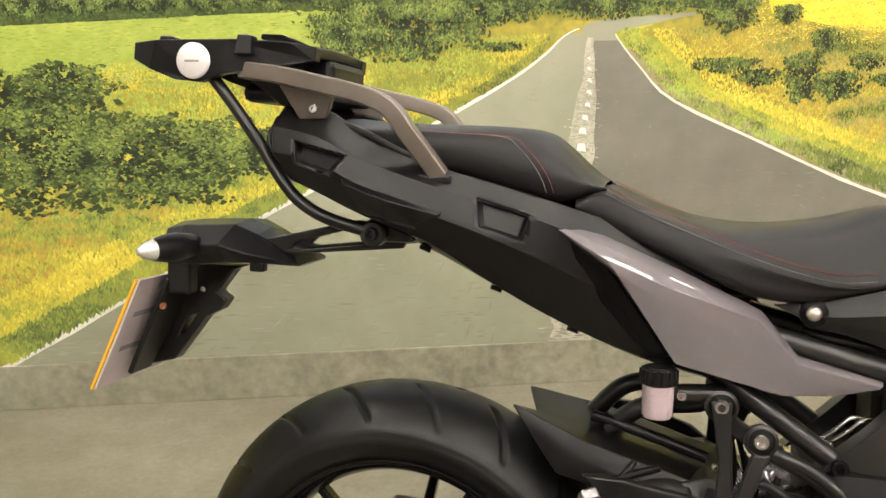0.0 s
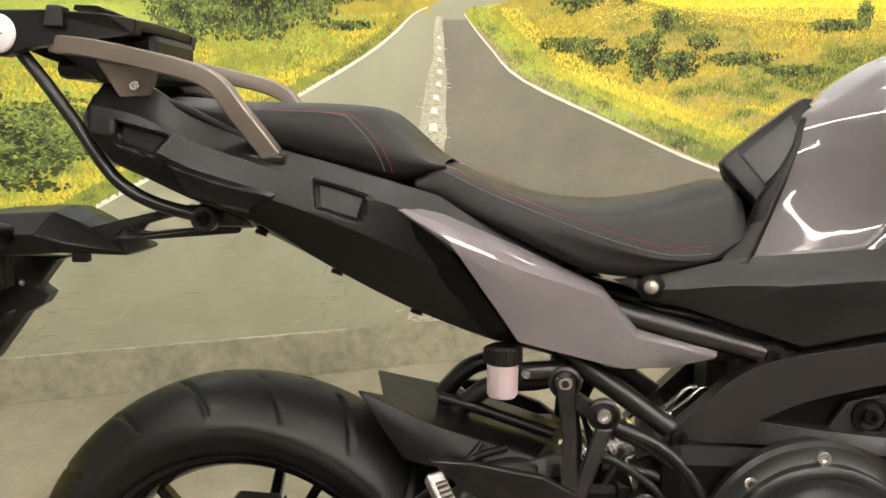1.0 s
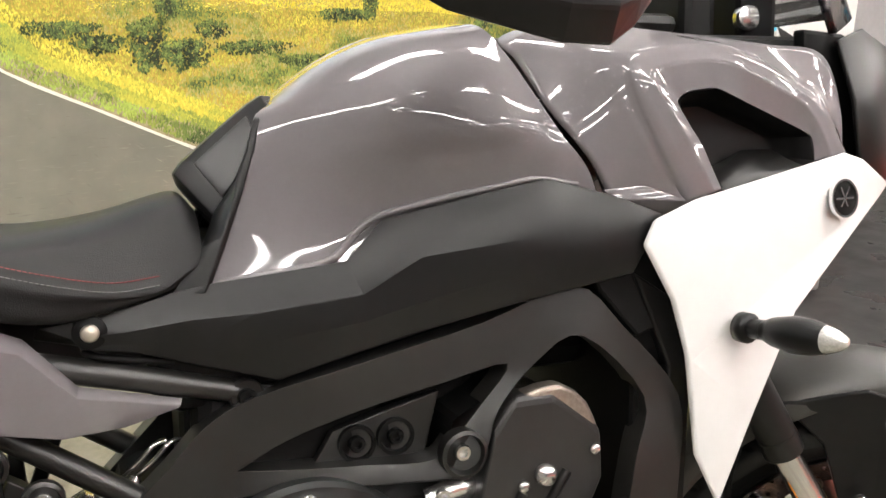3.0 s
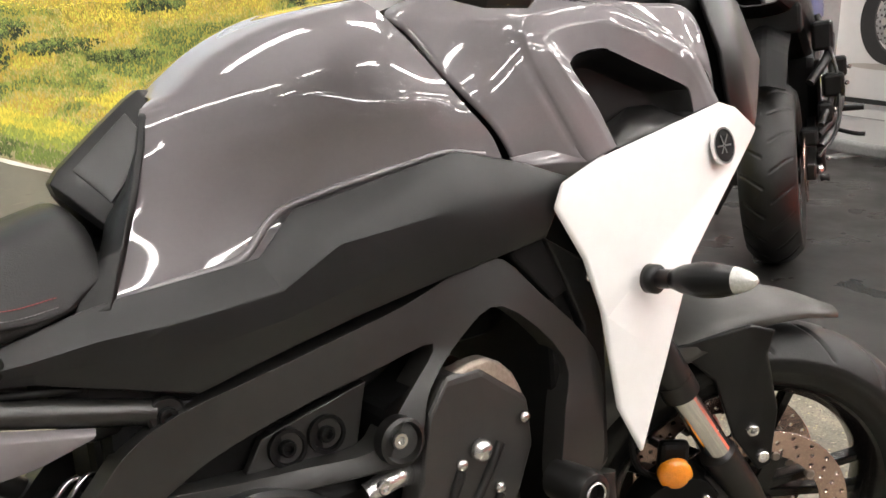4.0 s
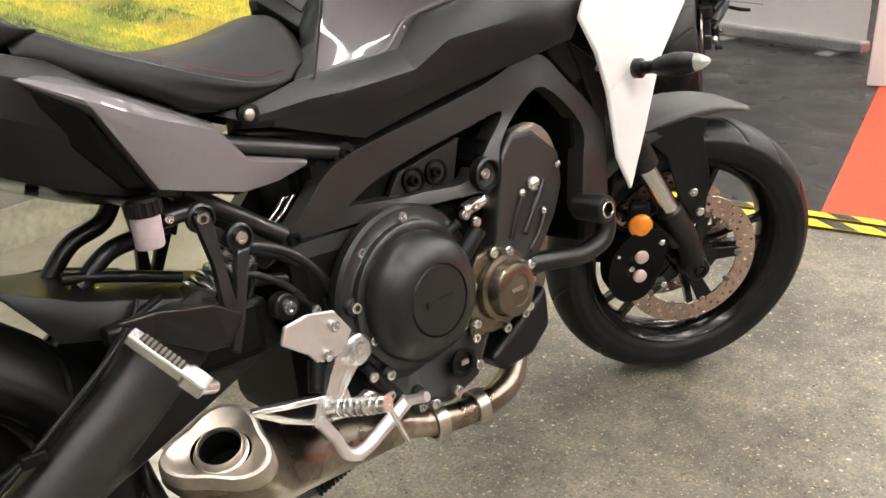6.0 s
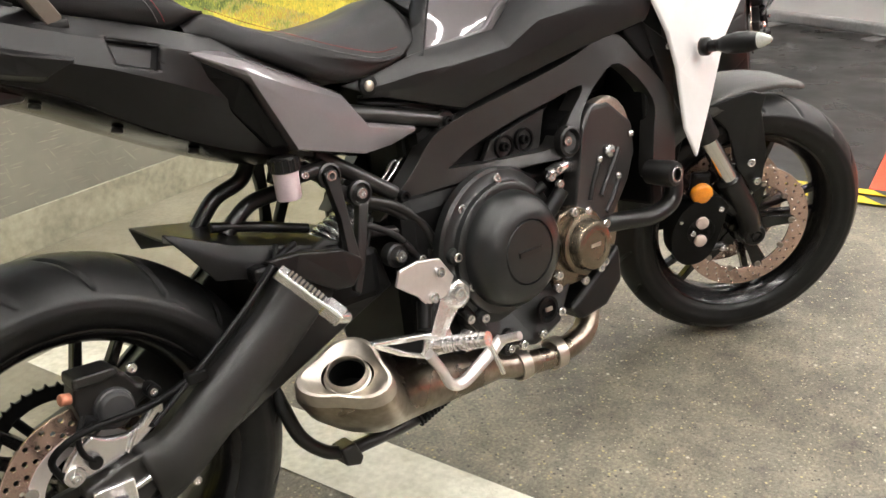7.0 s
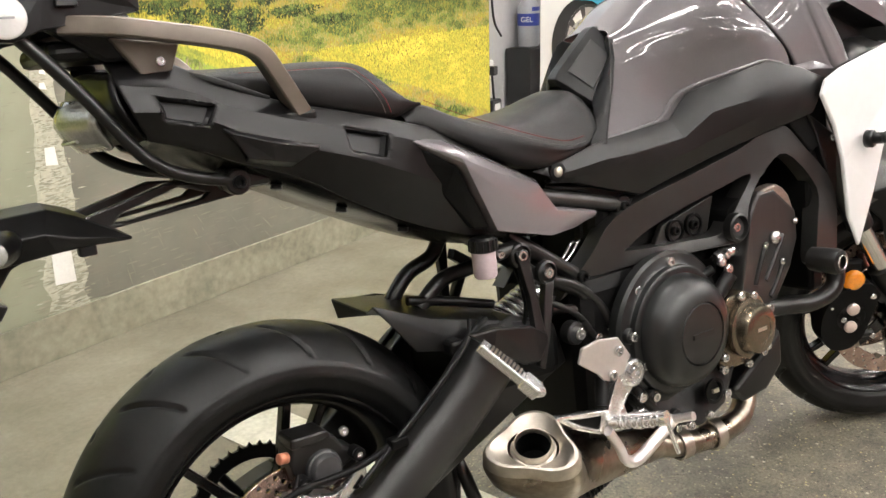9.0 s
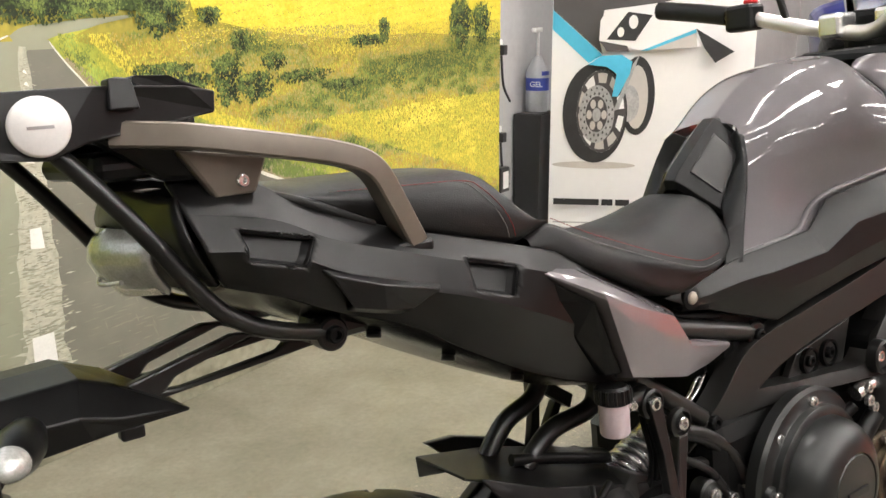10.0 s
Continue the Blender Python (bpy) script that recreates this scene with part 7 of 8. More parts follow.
def loft_rings(rings, cap=True):
    b = bmesh.new()
    vs = [[b.verts.new(p) for p in r] for r in rings]
    for r0, r1 in zip(vs, vs[1:]):
        for k in range(len(r0)):
            b.faces.new((r0[k], r0[(k + 1) % len(r0)], r1[(k + 1) % len(r1)], r1[k]))
    if cap:
        b.faces.new(vs[-1])
    bmesh.ops.recalc_face_normals(b, faces=b.faces)
    return smooth(b, 40)


muf = part("muffler", loft_rings([tri_ring(tip - ax * 0.010, uu, vv, 0.061), tri_ring(tip - ax * 0.026, uu, vv, 0.067), tri_ring(tip - ax * 0.055 + Vector((0.012, 0.008, 0)), uu, (vv + Vector((0, 0, 0.2))).normalized(), 0.070, fat=0.05),
                                  tri_ring(Vector((0.395, -0.138, 0.318)), Vector((0.5, -0.86, 0)), Vector((0.45, 0.3, 0.84)).normalized(), 0.070, fat=0.08),
                                  tri_ring(Vector((0.48, -0.098, 0.287)), Vector((0.3, -0.95, 0)), Vector((0.2, 0.05, 0.97)), 0.062, fat=0.1),
                                  tri_ring(Vector((0.59, -0.082, 0.266)), Vector((0.15, -0.98, 0)), Vector((0.12, 0, 0.99)), 0.054, fat=0.13), tri_ring(Vector((0.70, -0.085, 0.243)), Vector((0, -1, 0)), Vector((0.15, 0, 0.99)), 0.033, fat=0.16)]), STEEL_DARK, bike, "brushed steel underslung muffler")
part("muffler_end", loft_rings([tri_ring(tip - ax * 0.016, uu, vv, 0.0655), tri_ring(tip - ax * 0.002, uu, vv, 0.0645), tri_ring(tip + ax * 0.005, uu, vv, 0.061), tri_ring(tip + ax * 0.006, uu, vv, 0.056), tri_ring(tip + ax * 0.001, uu, vv, 0.050, fat=0.03), tri_ring(tip - ax * 0.006, uu, vv, 0.037, fat=0.16)], False), STEEL, muf, "brushed triangular end cap")
part("exhaust_outlet", smooth(lathe([(0.0275, -0.03), (0.0275, 0.003), (0.029, 0.005), (0.031, 0.003), (0.032, -0.006), (0.036, -0.008)], tip, ax, 36), 40), STEEL, muf)
part("outlet_dark", smooth(lathe([(0.0, -0.045), (0.0268, -0.045), (0.0272, -0.004)], tip, ax, 30), 40), SHADOW_BLACK, muf, "near-black inside of the outlet")
part("exhaust_pipe", tube([(0.68, -0.082, 0.246), (0.77, -0.098, 0.222), (0.86, -0.105, 0.218), (0.93, -0.102, 0.232), (0.968, -0.085, 0.27), (0.975, -0.07, 0.32)], 0.024), STEEL_DARK, bike, "darkened steel exhaust pipe")
for x, z in ((0.765, 0.223), (0.85, 0.218)):
    part("pipe_clamp", smooth(lathe([(0.028, -0.012), (0.031, -0.011), (0.031, 0.011), (0.028, 0.012)], (x, -0.094 - (x - 0.765) * 0.1, z), (1, -0.12, 0.03), 28), 40), STEEL, bike, "steel pipe clamp")
stand = part("centre_stand", tube([(0.284, -0.06, 0.345), (0.286, -0.078, 0.318), (0.303, -0.084, 0.264), (0.338, -0.086, 0.225), (0.372, -0.086, 0.208)], 0.0115, n=30), SATIN, bike, "folded black tubular stand")
part("stand_leg", tube([(0.375, -0.086, 0.206), (0.53, -0.086, 0.208), (0.64, -0.086, 0.243)], 0.0120, n=20), SATIN, stand)
part("stand_foot", plate([(0.360, -0.104, 0.222), (0.388, -0.104, 0.225), (0.400, -0.104, 0.195), (0.392, -0.104, 0.182), (0.366, -0.104, 0.190)], 0.036), SATIN, stand, "worn stand foot", bevel=0.004)
axis = Vector((0.957, 0.0, 0.29)).normalized()
across = axis.orthogonal().normalized()
over = axis.cross(across)
coil = []
for k in range(15 * 8 + 1):
    a = 2 * math.pi * k / 8
    coil.append(Vector((0.520, -0.088, 0.207)).lerp(Vector((0.635, -0.088, 0.242)), k / 120) + (across * math.cos(a) + over * math.sin(a)) * 0.0150)
part("stand_spring", tube(coil, 0.0026, seg=6, n=240), SHADOW_BLACK, stand, "black coil spring")

# ---- front wheel and fork, steered to the right ----
turn = Matrix.Rotation(radians(-33), 3, Vector((-math.sin(radians(24)), 0, math.cos(radians(24)))))
FRONT = Matrix.Translation((1.5425, -0.033, 0.3075)) @ turn.to_4x4()
front_wheel = wheel("front_wheel", FRONT @ pose(0, 0, 0, 0, 10, 0), 0.302, 0.122, 0.046, "black cast front wheel with ten spokes")
for y in (-0.062, 0.057):
    part("brake_disc", drilled_disc(0.110, 0.152, y, 0.005, (0.120, 0.132, 0.144), 26, 0.0036), DISC_STEEL, front_wheel, "drilled steel brake disc", bevel=0.0006, segments=1)
    for k in range(10):
        a = 2 * math.pi * k / 10
        if k % 2 == 0:
            arm = part("disc_arm", spoke_bm(0.036, 0.116, 0.017, 0.011, 0.003, y * 0.86, y * 0.97), RIM_BLACK, front_wheel, "black arm of the disc carrier", bevel=0.0015)
            arm.matrix_basis = Matrix.Rotation(-a - 0.25, 4, (0, 1, 0))
        part("disc_rivet", smooth(lathe([(0.0, 0.003), (0.006, 0.003), (0.007, 0.0), (0.007, -0.006), (0.0, -0.006)], (0.110 * math.cos(a + 0.25), y - 0.001, 0.110 * math.sin(a + 0.25)), (0, -1 if y < 0 else 1, 0), 14), 40), RAIL_PAINT, front_wheel)

FENDER = material("matt olive grey plastic", (0.032, 0.0305, 0.027), 0.42, vary=0.12, scale=14, bump=0.2, bump_scale=900)


def fpart(name, bm, mat, parent=None, label="", **more):
    """A part given in the steered front's own frame."""
    bm.transform(FRONT)
    return part(name, bm, mat, parent or bike, label, **more)


for side in (-1, 1):
    y = side * 0.090
    leg = fpart("fork_leg", tube([(-0.070, y, 0.135), (-0.140, y, 0.245)], 0.0205, seg=24), CHROME, None, "polished fork tube")
    smooth_me = leg.data
    for p in smooth_me.polygons:
        p.use_smooth = True
    fpart("fork_bottom", tube([(0.0, y, 0.0), (-0.025, y, 0.06), (-0.076, y, 0.140)], [0.024, 0.028], seg=18), SATIN, None, "black fork bottom")
    fpart("fork_axle_clamp", smooth(disc((0, y + side * -0.02, 0), (0, side, 0), 0.026, 0.04, seg=22), 40), SATIN)
    fpart("fork_seal", tube([(-0.138, y, 0.243), (-0.152, y, 0.268)], 0.0275, seg=20), SATIN)
    fpart("fork_upper", tube([(-0.148, y, 0.262), (-0.42, y, 0.72)], 0.0265, seg=20), SATIN, None, "black upper fork tube")
    fpart("axle_end", smooth(lathe([(0.014, 0.0), (0.014, 0.012), (0.009, 0.012), (0.008, 0.004), (0.0, 0.004)], (0, y + side * 0.012, 0), (0, side, 0), 18), 40), SHADOW_BLACK)
    shape = [(-0.078, 0.085), (-0.105, 0.112), (-0.150, 0.108), (-0.188, 0.078), (-0.205, 0.030), (-0.198, -0.022), (-0.168, -0.052), (-0.128, -0.048), (-0.104, -0.020), (-0.092, 0.022)]
    cal = fpart("front_caliper", smooth(plate([(px, y - 0.026, pz) for px, pz in [q[:2] for q in spline([(u, v, 0) for u, v in shape + shape[:1]], 40)][:-1]], 0.052), 30), SHADOW_BLACK, None, "black radial brake caliper", bevel=0.012, segments=3)
    fpart("caliper_lobe", smooth(disc((-0.138, y + side * 0.012, 0.030), (0, side, 0), 0.040, 0.014, seg=28, chamfer=0.5), 40), SATIN, cal)
    for z in (0.052, 0.008):
        fpart("caliper_button", smooth(disc((-0.138, y + side * 0.026, z), (0, side, 0), 0.0145, 0.006, seg=24, chamfer=0.3), 50), PINK_ALU, cal, "pale round caliper cap")
    fpart("caliper_mount", tube([(-0.10, y, 0.10), (-0.05, y, 0.06)], 0.014), SATIN, cal)
    for px, pz in ((-0.10, 0.085), (-0.085, -0.015), (-0.16, 0.03)):
        fpart("caliper_bolt", bolt((px, y + side * 0.03, pz), (0, side, 0), 0.007), BOLT_STEEL, cal)
    fpart("reflector_bracket", box_bm((-0.165, y - 0.012, 0.105), (-0.120, y + 0.008, 0.165)), SHADOW_BLACK, None, "black reflector bracket", bevel=0.008)
    fpart("bleed_pipe", tube([(-0.165, y + side * 0.012, -0.012), (-0.12, y + side * 0.014, -0.022), (-0.075, y + side * 0.012, -0.018)], 0.0075), SATIN, cal)
    fpart("bleed_nipple", tube([(-0.19, y + side * 0.02, 0.06), (-0.19, y + side * 0.034, 0.06)], 0.004), BOLT_STEEL, cal)
    fpart("side_reflector", smooth(lathe([(0.0, 0.009), (0.018, 0.008), (0.024, 0.004), (0.025, 0.0), (0.025, -0.008), (0.0, -0.008)], (-0.142, y + side * 0.018, 0.118), (0, side, 0), 28), 50), AMBER, None, "round amber side reflector")
    fpart("brake_line", tube([(-0.12, y, 0.09), (-0.19, y, 0.12), (-0.20, y * 0.9, 0.2), (-0.17, y * 0.8, 0.33)], 0.005), SHADOW_BLACK, None, "thin black brake line")
    fpart("fender_bolt", bolt((-0.030, y * 0.88 + side * 0.012, 0.178), (0, side, 0), 0.0095), BOLT_STEEL)
    fpart("fender_bolt", bolt((-0.010, y * 0.88 + side * 0.012, 0.132), (0, side, 0), 0.0095), BOLT_STEEL)
    fpart("fender_side", plate([(-0.150, y * 0.82, 0.305), (-0.04, y * 0.84, 0.335), (-0.005, y * 0.84, 0.325), (-0.012, y * 0.86, 0.29), (0.012, y * 0.88, 0.20), (0.012, y * 0.88, 0.105), (-0.005, y * 0.88, 0.095), (-0.05, y * 0.88, 0.155), (-0.085, y * 0.86, 0.25)], 0.008 * (1 if side < 0 else -1)), PLASTIC, None, "black fender side plate", bevel=0.003)
rows = []
for k in range(7):
    a = radians(70 + 14.0 * k)
    w = (0.014, 0.046, 0.062, 0.074, 0.080, 0.082, 0.074)[k]
    drop = (0.006, 0.014, 0.028, 0.042, 0.045, 0.045, 0.045)[k]
    r = (0.336, 0.342, 0.348, 0.352, 0.352, 0.348, 0.342)[k]
    rows.append([(r2 * math.cos(a), yy, r2 * math.sin(a)) for yy, r2 in ((-w, r - drop), (-w * 0.85, r - drop * 0.3), (0, r), (w * 0.85, r - drop * 0.3), (w, r - drop))])
fpart("front_fender", smooth(skin(rows, 24, 16), 50), FENDER, None, "matt dark grey front fender", solid=0.004)

# ---- cockpit ----
part("steering_head", smooth(lathe([(0.0, -0.2), (0.035, -0.2), (0.035, 0.06), (0.0, 0.06)], (1.12, 0, 1.02), (-0.4, 0, 0.91), 24), 40), SHADOW_BLACK, bike, "dark steering head")
part("top_clamp", box_bm((1.08, -0.10, 1.075), (1.18, 0.10, 1.10)), SATIN, bike, "black top fork clamp", bevel=0.012)
bar_pts = ((0.80, -0.26, 1.145), (0.92, -0.19, 1.155), (1.06, -0.09, 1.14), (1.14, 0.0, 1.125), (1.125, 0.10, 1.145), (1.112, 0.22, 1.18), (1.11, 0.30, 1.195))
hb = part("handlebar", tube(bar_pts, 0.014), ALU_PINK, bike, "silver tapered handlebar")
part("grip", tube([(1.11, 0.26, 1.188), (1.11, 0.34, 1.205), (1.11, 0.43, 1.222)], 0.0185), RUBBER, hb, "black rubber grip")
part("grip", tube([(0.90, -0.20, 1.155), (0.80, -0.262, 1.146), (0.755, -0.29, 1.142)], 0.0185), RUBBER, hb, "black rubber grip")
part("clamp", box_bm((1.11, 0.03, 1.12), (1.17, 0.075, 1.165)), ALU, hb, "grey handlebar clamp", bevel=0.008)
part("clamp", box_bm((1.11, -0.075, 1.12), (1.17, -0.03, 1.165)), ALU, hb, "grey handlebar clamp", bevel=0.008)
part("switch_box", box_bm((1.085, 0.195, 1.155), (1.135, 0.255, 1.205)), PLASTIC, hb, bevel=0.008)
part("kill_switch", box_bm((1.10, 0.20, 1.2055), (1.12, 0.22, 1.212)), material("red switch", (0.6, 0.02, 0.02), 0.4), hb, bevel=0.002)
gd = part("hand_guard", grid_bm([[(0.735, -0.315, 1.10), (0.79, -0.33, 1.068), (0.885, -0.34, 1.044), (0.93, -0.335, 1.043), (0.958, -0.325, 1.060), (0.985, -0.31, 1.085)],
                                 [(0.74, -0.325, 1.115), (0.80, -0.345, 1.092), (0.885, -0.355, 1.072), (0.93, -0.35, 1.072), (0.955, -0.34, 1.082), (0.985, -0.325, 1.10)],
                                 [(0.75, -0.315, 1.16), (0.80, -0.335, 1.17), (0.885, -0.345, 1.17), (0.93, -0.34, 1.165), (0.955, -0.33, 1.16), (0.985, -0.315, 1.15)]]), PLASTIC, bike, "black hand guard", solid=0.012, bevel=0.004)
part("guard_inlay", plate([(0.84, -0.352, 1.085), (0.955, -0.345, 1.088), (0.985, -0.33, 1.105), (0.95, -0.345, 1.14), (0.85, -0.352, 1.14)], 0.006), RAIL_PAINT, gd, "grey brown guard inlay", bevel=0.002)
part("mirror_stem", tube([(1.12, 0.14, 1.16), (1.10, 0.17, 1.30), (1.09, 0.2, 1.42)], 0.007), SATIN, bike)
both("cowl_inner", plate([(1.32, -0.15, 1.08), (1.385, -0.15, 1.075), (1.41, -0.155, 0.98), (1.42, -0.155, 0.88), (1.33, -0.155, 0.88)], 0.02), SHADOW_BLACK, bike, "dark inner cowl", bevel=0.004)
part("cockpit_block", box_bm((1.16, -0.125, 0.96), (1.37, 0.125, 1.075)), SHADOW_BLACK, bike, "dark works under the dashboard", bevel=0.02)
part("dashboard", box_bm((1.20, -0.08, 1.06), (1.25, 0.08, 1.17)), SHADOW_BLACK, bike, "dark instrument panel", bevel=0.012)
part("cockpit_tray", skin([[(1.04, -0.10, 1.085), (1.04, 0, 1.09), (1.04, 0.10, 1.085)], [(1.18, -0.14, 1.05), (1.18, 0, 1.05), (1.18, 0.14, 1.05)], [(1.36, -0.15, 1.03), (1.36, 0, 1.03), (1.36, 0.15, 1.03)]], 10, 10), SHADOW_BLACK, bike, "dark cockpit tray", solid=0.01)
bm = grid_bm([[(1.362, -0.155, 1.065), (1.372, -0.174, 0.994), (1.385, -0.178, 0.90)], [(1.40, -0.152, 1.08), (1.41, -0.172, 0.99), (1.43, -0.172, 0.89)], [(1.50, -0.10, 1.06), (1.53, -0.11, 0.98), (1.53, -0.10, 0.90)], [(1.555, -0.0, 1.04), (1.60, -0.0, 0.97), (1.58, 0.0, 0.89)]])
both("headlamp_fairing", smooth(bm, 30), SATIN, bike, "black headlamp fairing", solid=0.008, bevel=0.003)
part("headlamp", smooth(skin([[(1.545, -0.09, 0.985), (1.59, 0, 0.985), (1.545, 0.09, 0.985)], [(1.555, -0.08, 0.93), (1.60, 0, 0.92), (1.555, 0.08, 0.93)]], 6, 12)), CLEAR_LENS, bike, "clear headlamp lens", solid=0.01)
bm = skin([[(1.36, -0.15, 1.07), (1.44, -0.10, 1.10), (1.50, 0, 1.11), (1.44, 0.10, 1.10), (1.36, 0.15, 1.07)], [(1.30, -0.13, 1.24), (1.37, -0.09, 1.26), (1.41, 0, 1.27), (1.37, 0.09, 1.26), (1.30, 0.13, 1.24)], [(1.24, -0.10, 1.40), (1.30, -0.06, 1.42), (1.32, 0, 1.43), (1.30, 0.06, 1.42), (1.24, 0.10, 1.40)]], 10, 16)
part("windscreen", smooth(bm), clear("smoked clear plastic", (0.35, 0.36, 0.36)), bike, "smoked clear windscreen", solid=0.003)
part("screen_bracket", box_bm((1.30, -0.06, 1.04), (1.36, 0.06, 1.16)), SHADOW_BLACK, bike, bevel=0.01)
part("screen_knob", smooth(disc((1.30, -0.065, 1.10), (0, -1, 0), 0.016, 0.014)), BOLT_STEEL, bike)

# ---- things round the motorcycle ----
PRINT_PAPER = material("banner film", (0.86, 0.85, 0.83), 0.5, vary=0.02, scale=3)
PRINT_GREY = material("banner dark grey", (0.075, 0.068, 0.066), 0.5, vary=0.05, scale=3)
PRINT_BLUE = material("banner light blue", (0.08, 0.48, 0.68), 0.5, vary=0.05, scale=6)
PRINT_BLACK = material("banner black", (0.025, 0.024, 0.024), 0.5, vary=0.2, scale=16)
PRINT_SILVER = material("banner silver grey", (0.42, 0.41, 0.40), 0.5, vary=0.2, scale=14)
PRINT_SHADE = material("banner pale shade", (0.56, 0.52, 0.47), 0.5, vary=0.05, scale=4)
BANNER_ALU = material("banner foot alloy", (0.55, 0.55, 0.54), 0.35, metal=0.7)


def banner(m, width, height, label, sx, sz, px, pz, text_at):
    """A roll-up banner: base cassette, two feet, film with a printed machine. Its face looks along -y of its own frame."""
    root = empty("roll_up_banner", m, label, "banner", "roll-up banners")
    part("cassette", box_bm((0, -0.05, 0.02), (width, 0.05, 0.10)), BANNER_ALU, root, "silver base cassette", bevel=0.02, segments=3)
    for x in (0.16 * width, 0.84 * width):
        part("foot", box_bm((x - 0.05, -0.17, 0.0), (x + 0.05, 0.12, 0.018)), BANNER_ALU, root, bevel=0.006)
    film = part("film", box_bm((0.01, -0.003, 0.09), (width - 0.01, 0.003, height)), PRINT_PAPER, root, "white printed film")
    part("top_bar", box_bm((0, -0.012, height - 0.01), (width, 0.012, height + 0.02)), BANNER_ALU, root, bevel=0.005)
    part("pole", tube([(width / 2, 0.03, 0.06), (width / 2, 0.03, height)], 0.01), BANNER_ALU, root)
    layer = [0]

    def sheet(name, pts, mat, text=""):
        layer[0] += 1
        b = bmesh.new()
        f = b.faces.new([b.verts.new((min(max(x, 0.012), width - 0.012), -0.004 - 0.0006 * layer[0], min(z, height - 0.02))) for x, z in pts])
        f.normal_update()
        if f.normal.y > 0:
            f.normal_flip()
        bmesh.ops.triangulate(b, faces=b.faces)
        return part(name, b, mat, film, text)

    def at(u, v):
        return px + (u - 0.31) * sx, pz + (v - 0.69) * sz

    def oval(u, v, ru, rv, n=36):
        return [at(u + ru * math.cos(2 * math.pi * k / n), v + rv * math.sin(2 * math.pi * k / n)) for k in range(n)]

    def hoop(name, u, v, ru, rv, u2, v2, ru2, rv2, mat, n=48):
        """A printed ring between two ovals."""
        layer[0] += 1
        b = bmesh.new()
        y = -0.004 - 0.0006 * layer[0]
        o, i = ([b.verts.new((x, y, z)) for x, z in oval(a, c, ra, rc, n)] for a, c, ra, rc in ((u, v, ru, rv), (u2, v2, ru2, rv2)))
        for k in range(n):
            f = b.faces.new((o[k], o[(k + 1) % n], i[(k + 1) % n], i[k]))
            f.normal_update()
            if f.normal.y > 0:
                f.normal_flip()
        part(name, b, mat, film)
    # dark field and blue band at the upper corner
    sheet("printed_field", [at(0.013, 1.13), at(-0.05, 1.185), at(-0.05, 2.2), at(1.2, 2.2), at(1.2, 1.25), at(0.5, 1.16), at(0.245, 1.128), at(0.228, 0.992), at(0.245, 0.929)], PRINT_GREY)
    sheet("printed_band", [at(-0.039, 1.130), at(0.011, 1.130), at(0.245, 0.926), at(0.182, 0.889), at(-0.038, 1.042)], PRINT_BLUE, "light blue printed band")
    # the printed machine: shade, wheels, discs, fork, fender, fairing, lamps
    sheet("printed_shade", oval(0.219, 0.408, 0.197, 0.017), PRINT_SHADE)
    hoop("printed_tyre", 0.411, 0.738, 0.081, 0.183, 0.409, 0.732, 0.052, 0.147, PRINT_BLACK)
    sheet("printed_disc", oval(0.409, 0.732, 0.052, 0.147), PRINT_SHADE)
    sheet("printed_rim", oval(0.375, 0.703, 0.047, 0.085), PRINT_SILVER)
    hoop("printed_tyre", 0.218, 0.655, 0.151, 0.235, 0.247, 0.665, 0.115, 0.194, PRINT_BLACK)
    cu, cv, ru, rv = 0.247, 0.665, 0.115, 0.194
    sheet("printed_rim", oval(cu, cv, ru, rv), PRINT_GREY)
    for k in range(10):
        a0, a1 = 2 * math.pi * (k + 0.12) / 10, 2 * math.pi * (k + 0.80) / 10
        sheet("printed_gap", [at(cu + ru * q * math.cos(a), cv + rv * q * math.sin(a)) for q, a in ((0.93, a0), (0.93, (a0 + a1) / 2), (0.93, a1), (0.70, a1), (0.70, a0))], PRINT_SHADE if k % 3 else PRINT_PAPER)
    cu, cv, ru, rv = 0.226, 0.652, 0.082, 0.136
    hoop("printed_disc", cu, cv, ru, rv, cu, cv, ru * 0.62, rv * 0.62, PRINT_SILVER)
    for k in range(18):
        a = 2 * math.pi * k / 18
        for q, r_ in ((0.90, 0.045), (0.72, 0.055)):
            sheet("printed_hole", oval(cu + ru * q * math.cos(a + q), cv + rv * q * math.sin(a + q), ru * r_, rv * r_, 7), PRINT_GREY)
    for k in range(6):
        a = 2 * math.pi * k / 6
        sheet("printed_arm", oval(cu + ru * 0.42 * math.cos(a), cv + rv * 0.42 * math.sin(a), ru * 0.16, rv * 0.16, 10), PRINT_SHADE)
    sheet("printed_hub", oval(cu, cv, ru * 0.24, rv * 0.24, 16), PRINT_SILVER)
    sheet("printed_fork", [at(0.385, 0.889), at(0.415, 0.935), at(0.327, 0.679), at(0.301, 0.670)], PRINT_SILVER)
    sheet("printed_fender", [at(0.180, 0.883), at(0.239, 0.924), at(0.332, 0.929), at(0.381, 0.898), at(0.372, 0.843), at(0.321, 0.738), at(0.294, 0.738), at(0.312, 0.843), at(0.264, 0.875)], PRINT_BLUE, "light blue printed fender")
    sheet("printed_fairing", [at(0.229, 1.083), at(0.256, 1.128), at(0.473, 1.126), at(0.668, 1.057), at(0.673, 0.968), at(0.423, 0.946), at(0.353, 0.967), at(0.226, 0.990)], PRINT_PAPER)
    sheet("printed_nose", [at(0.226, 0.992), at(0.353, 0.969), at(0.366, 0.944), at(0.262, 0.944)], PRINT_GREY)
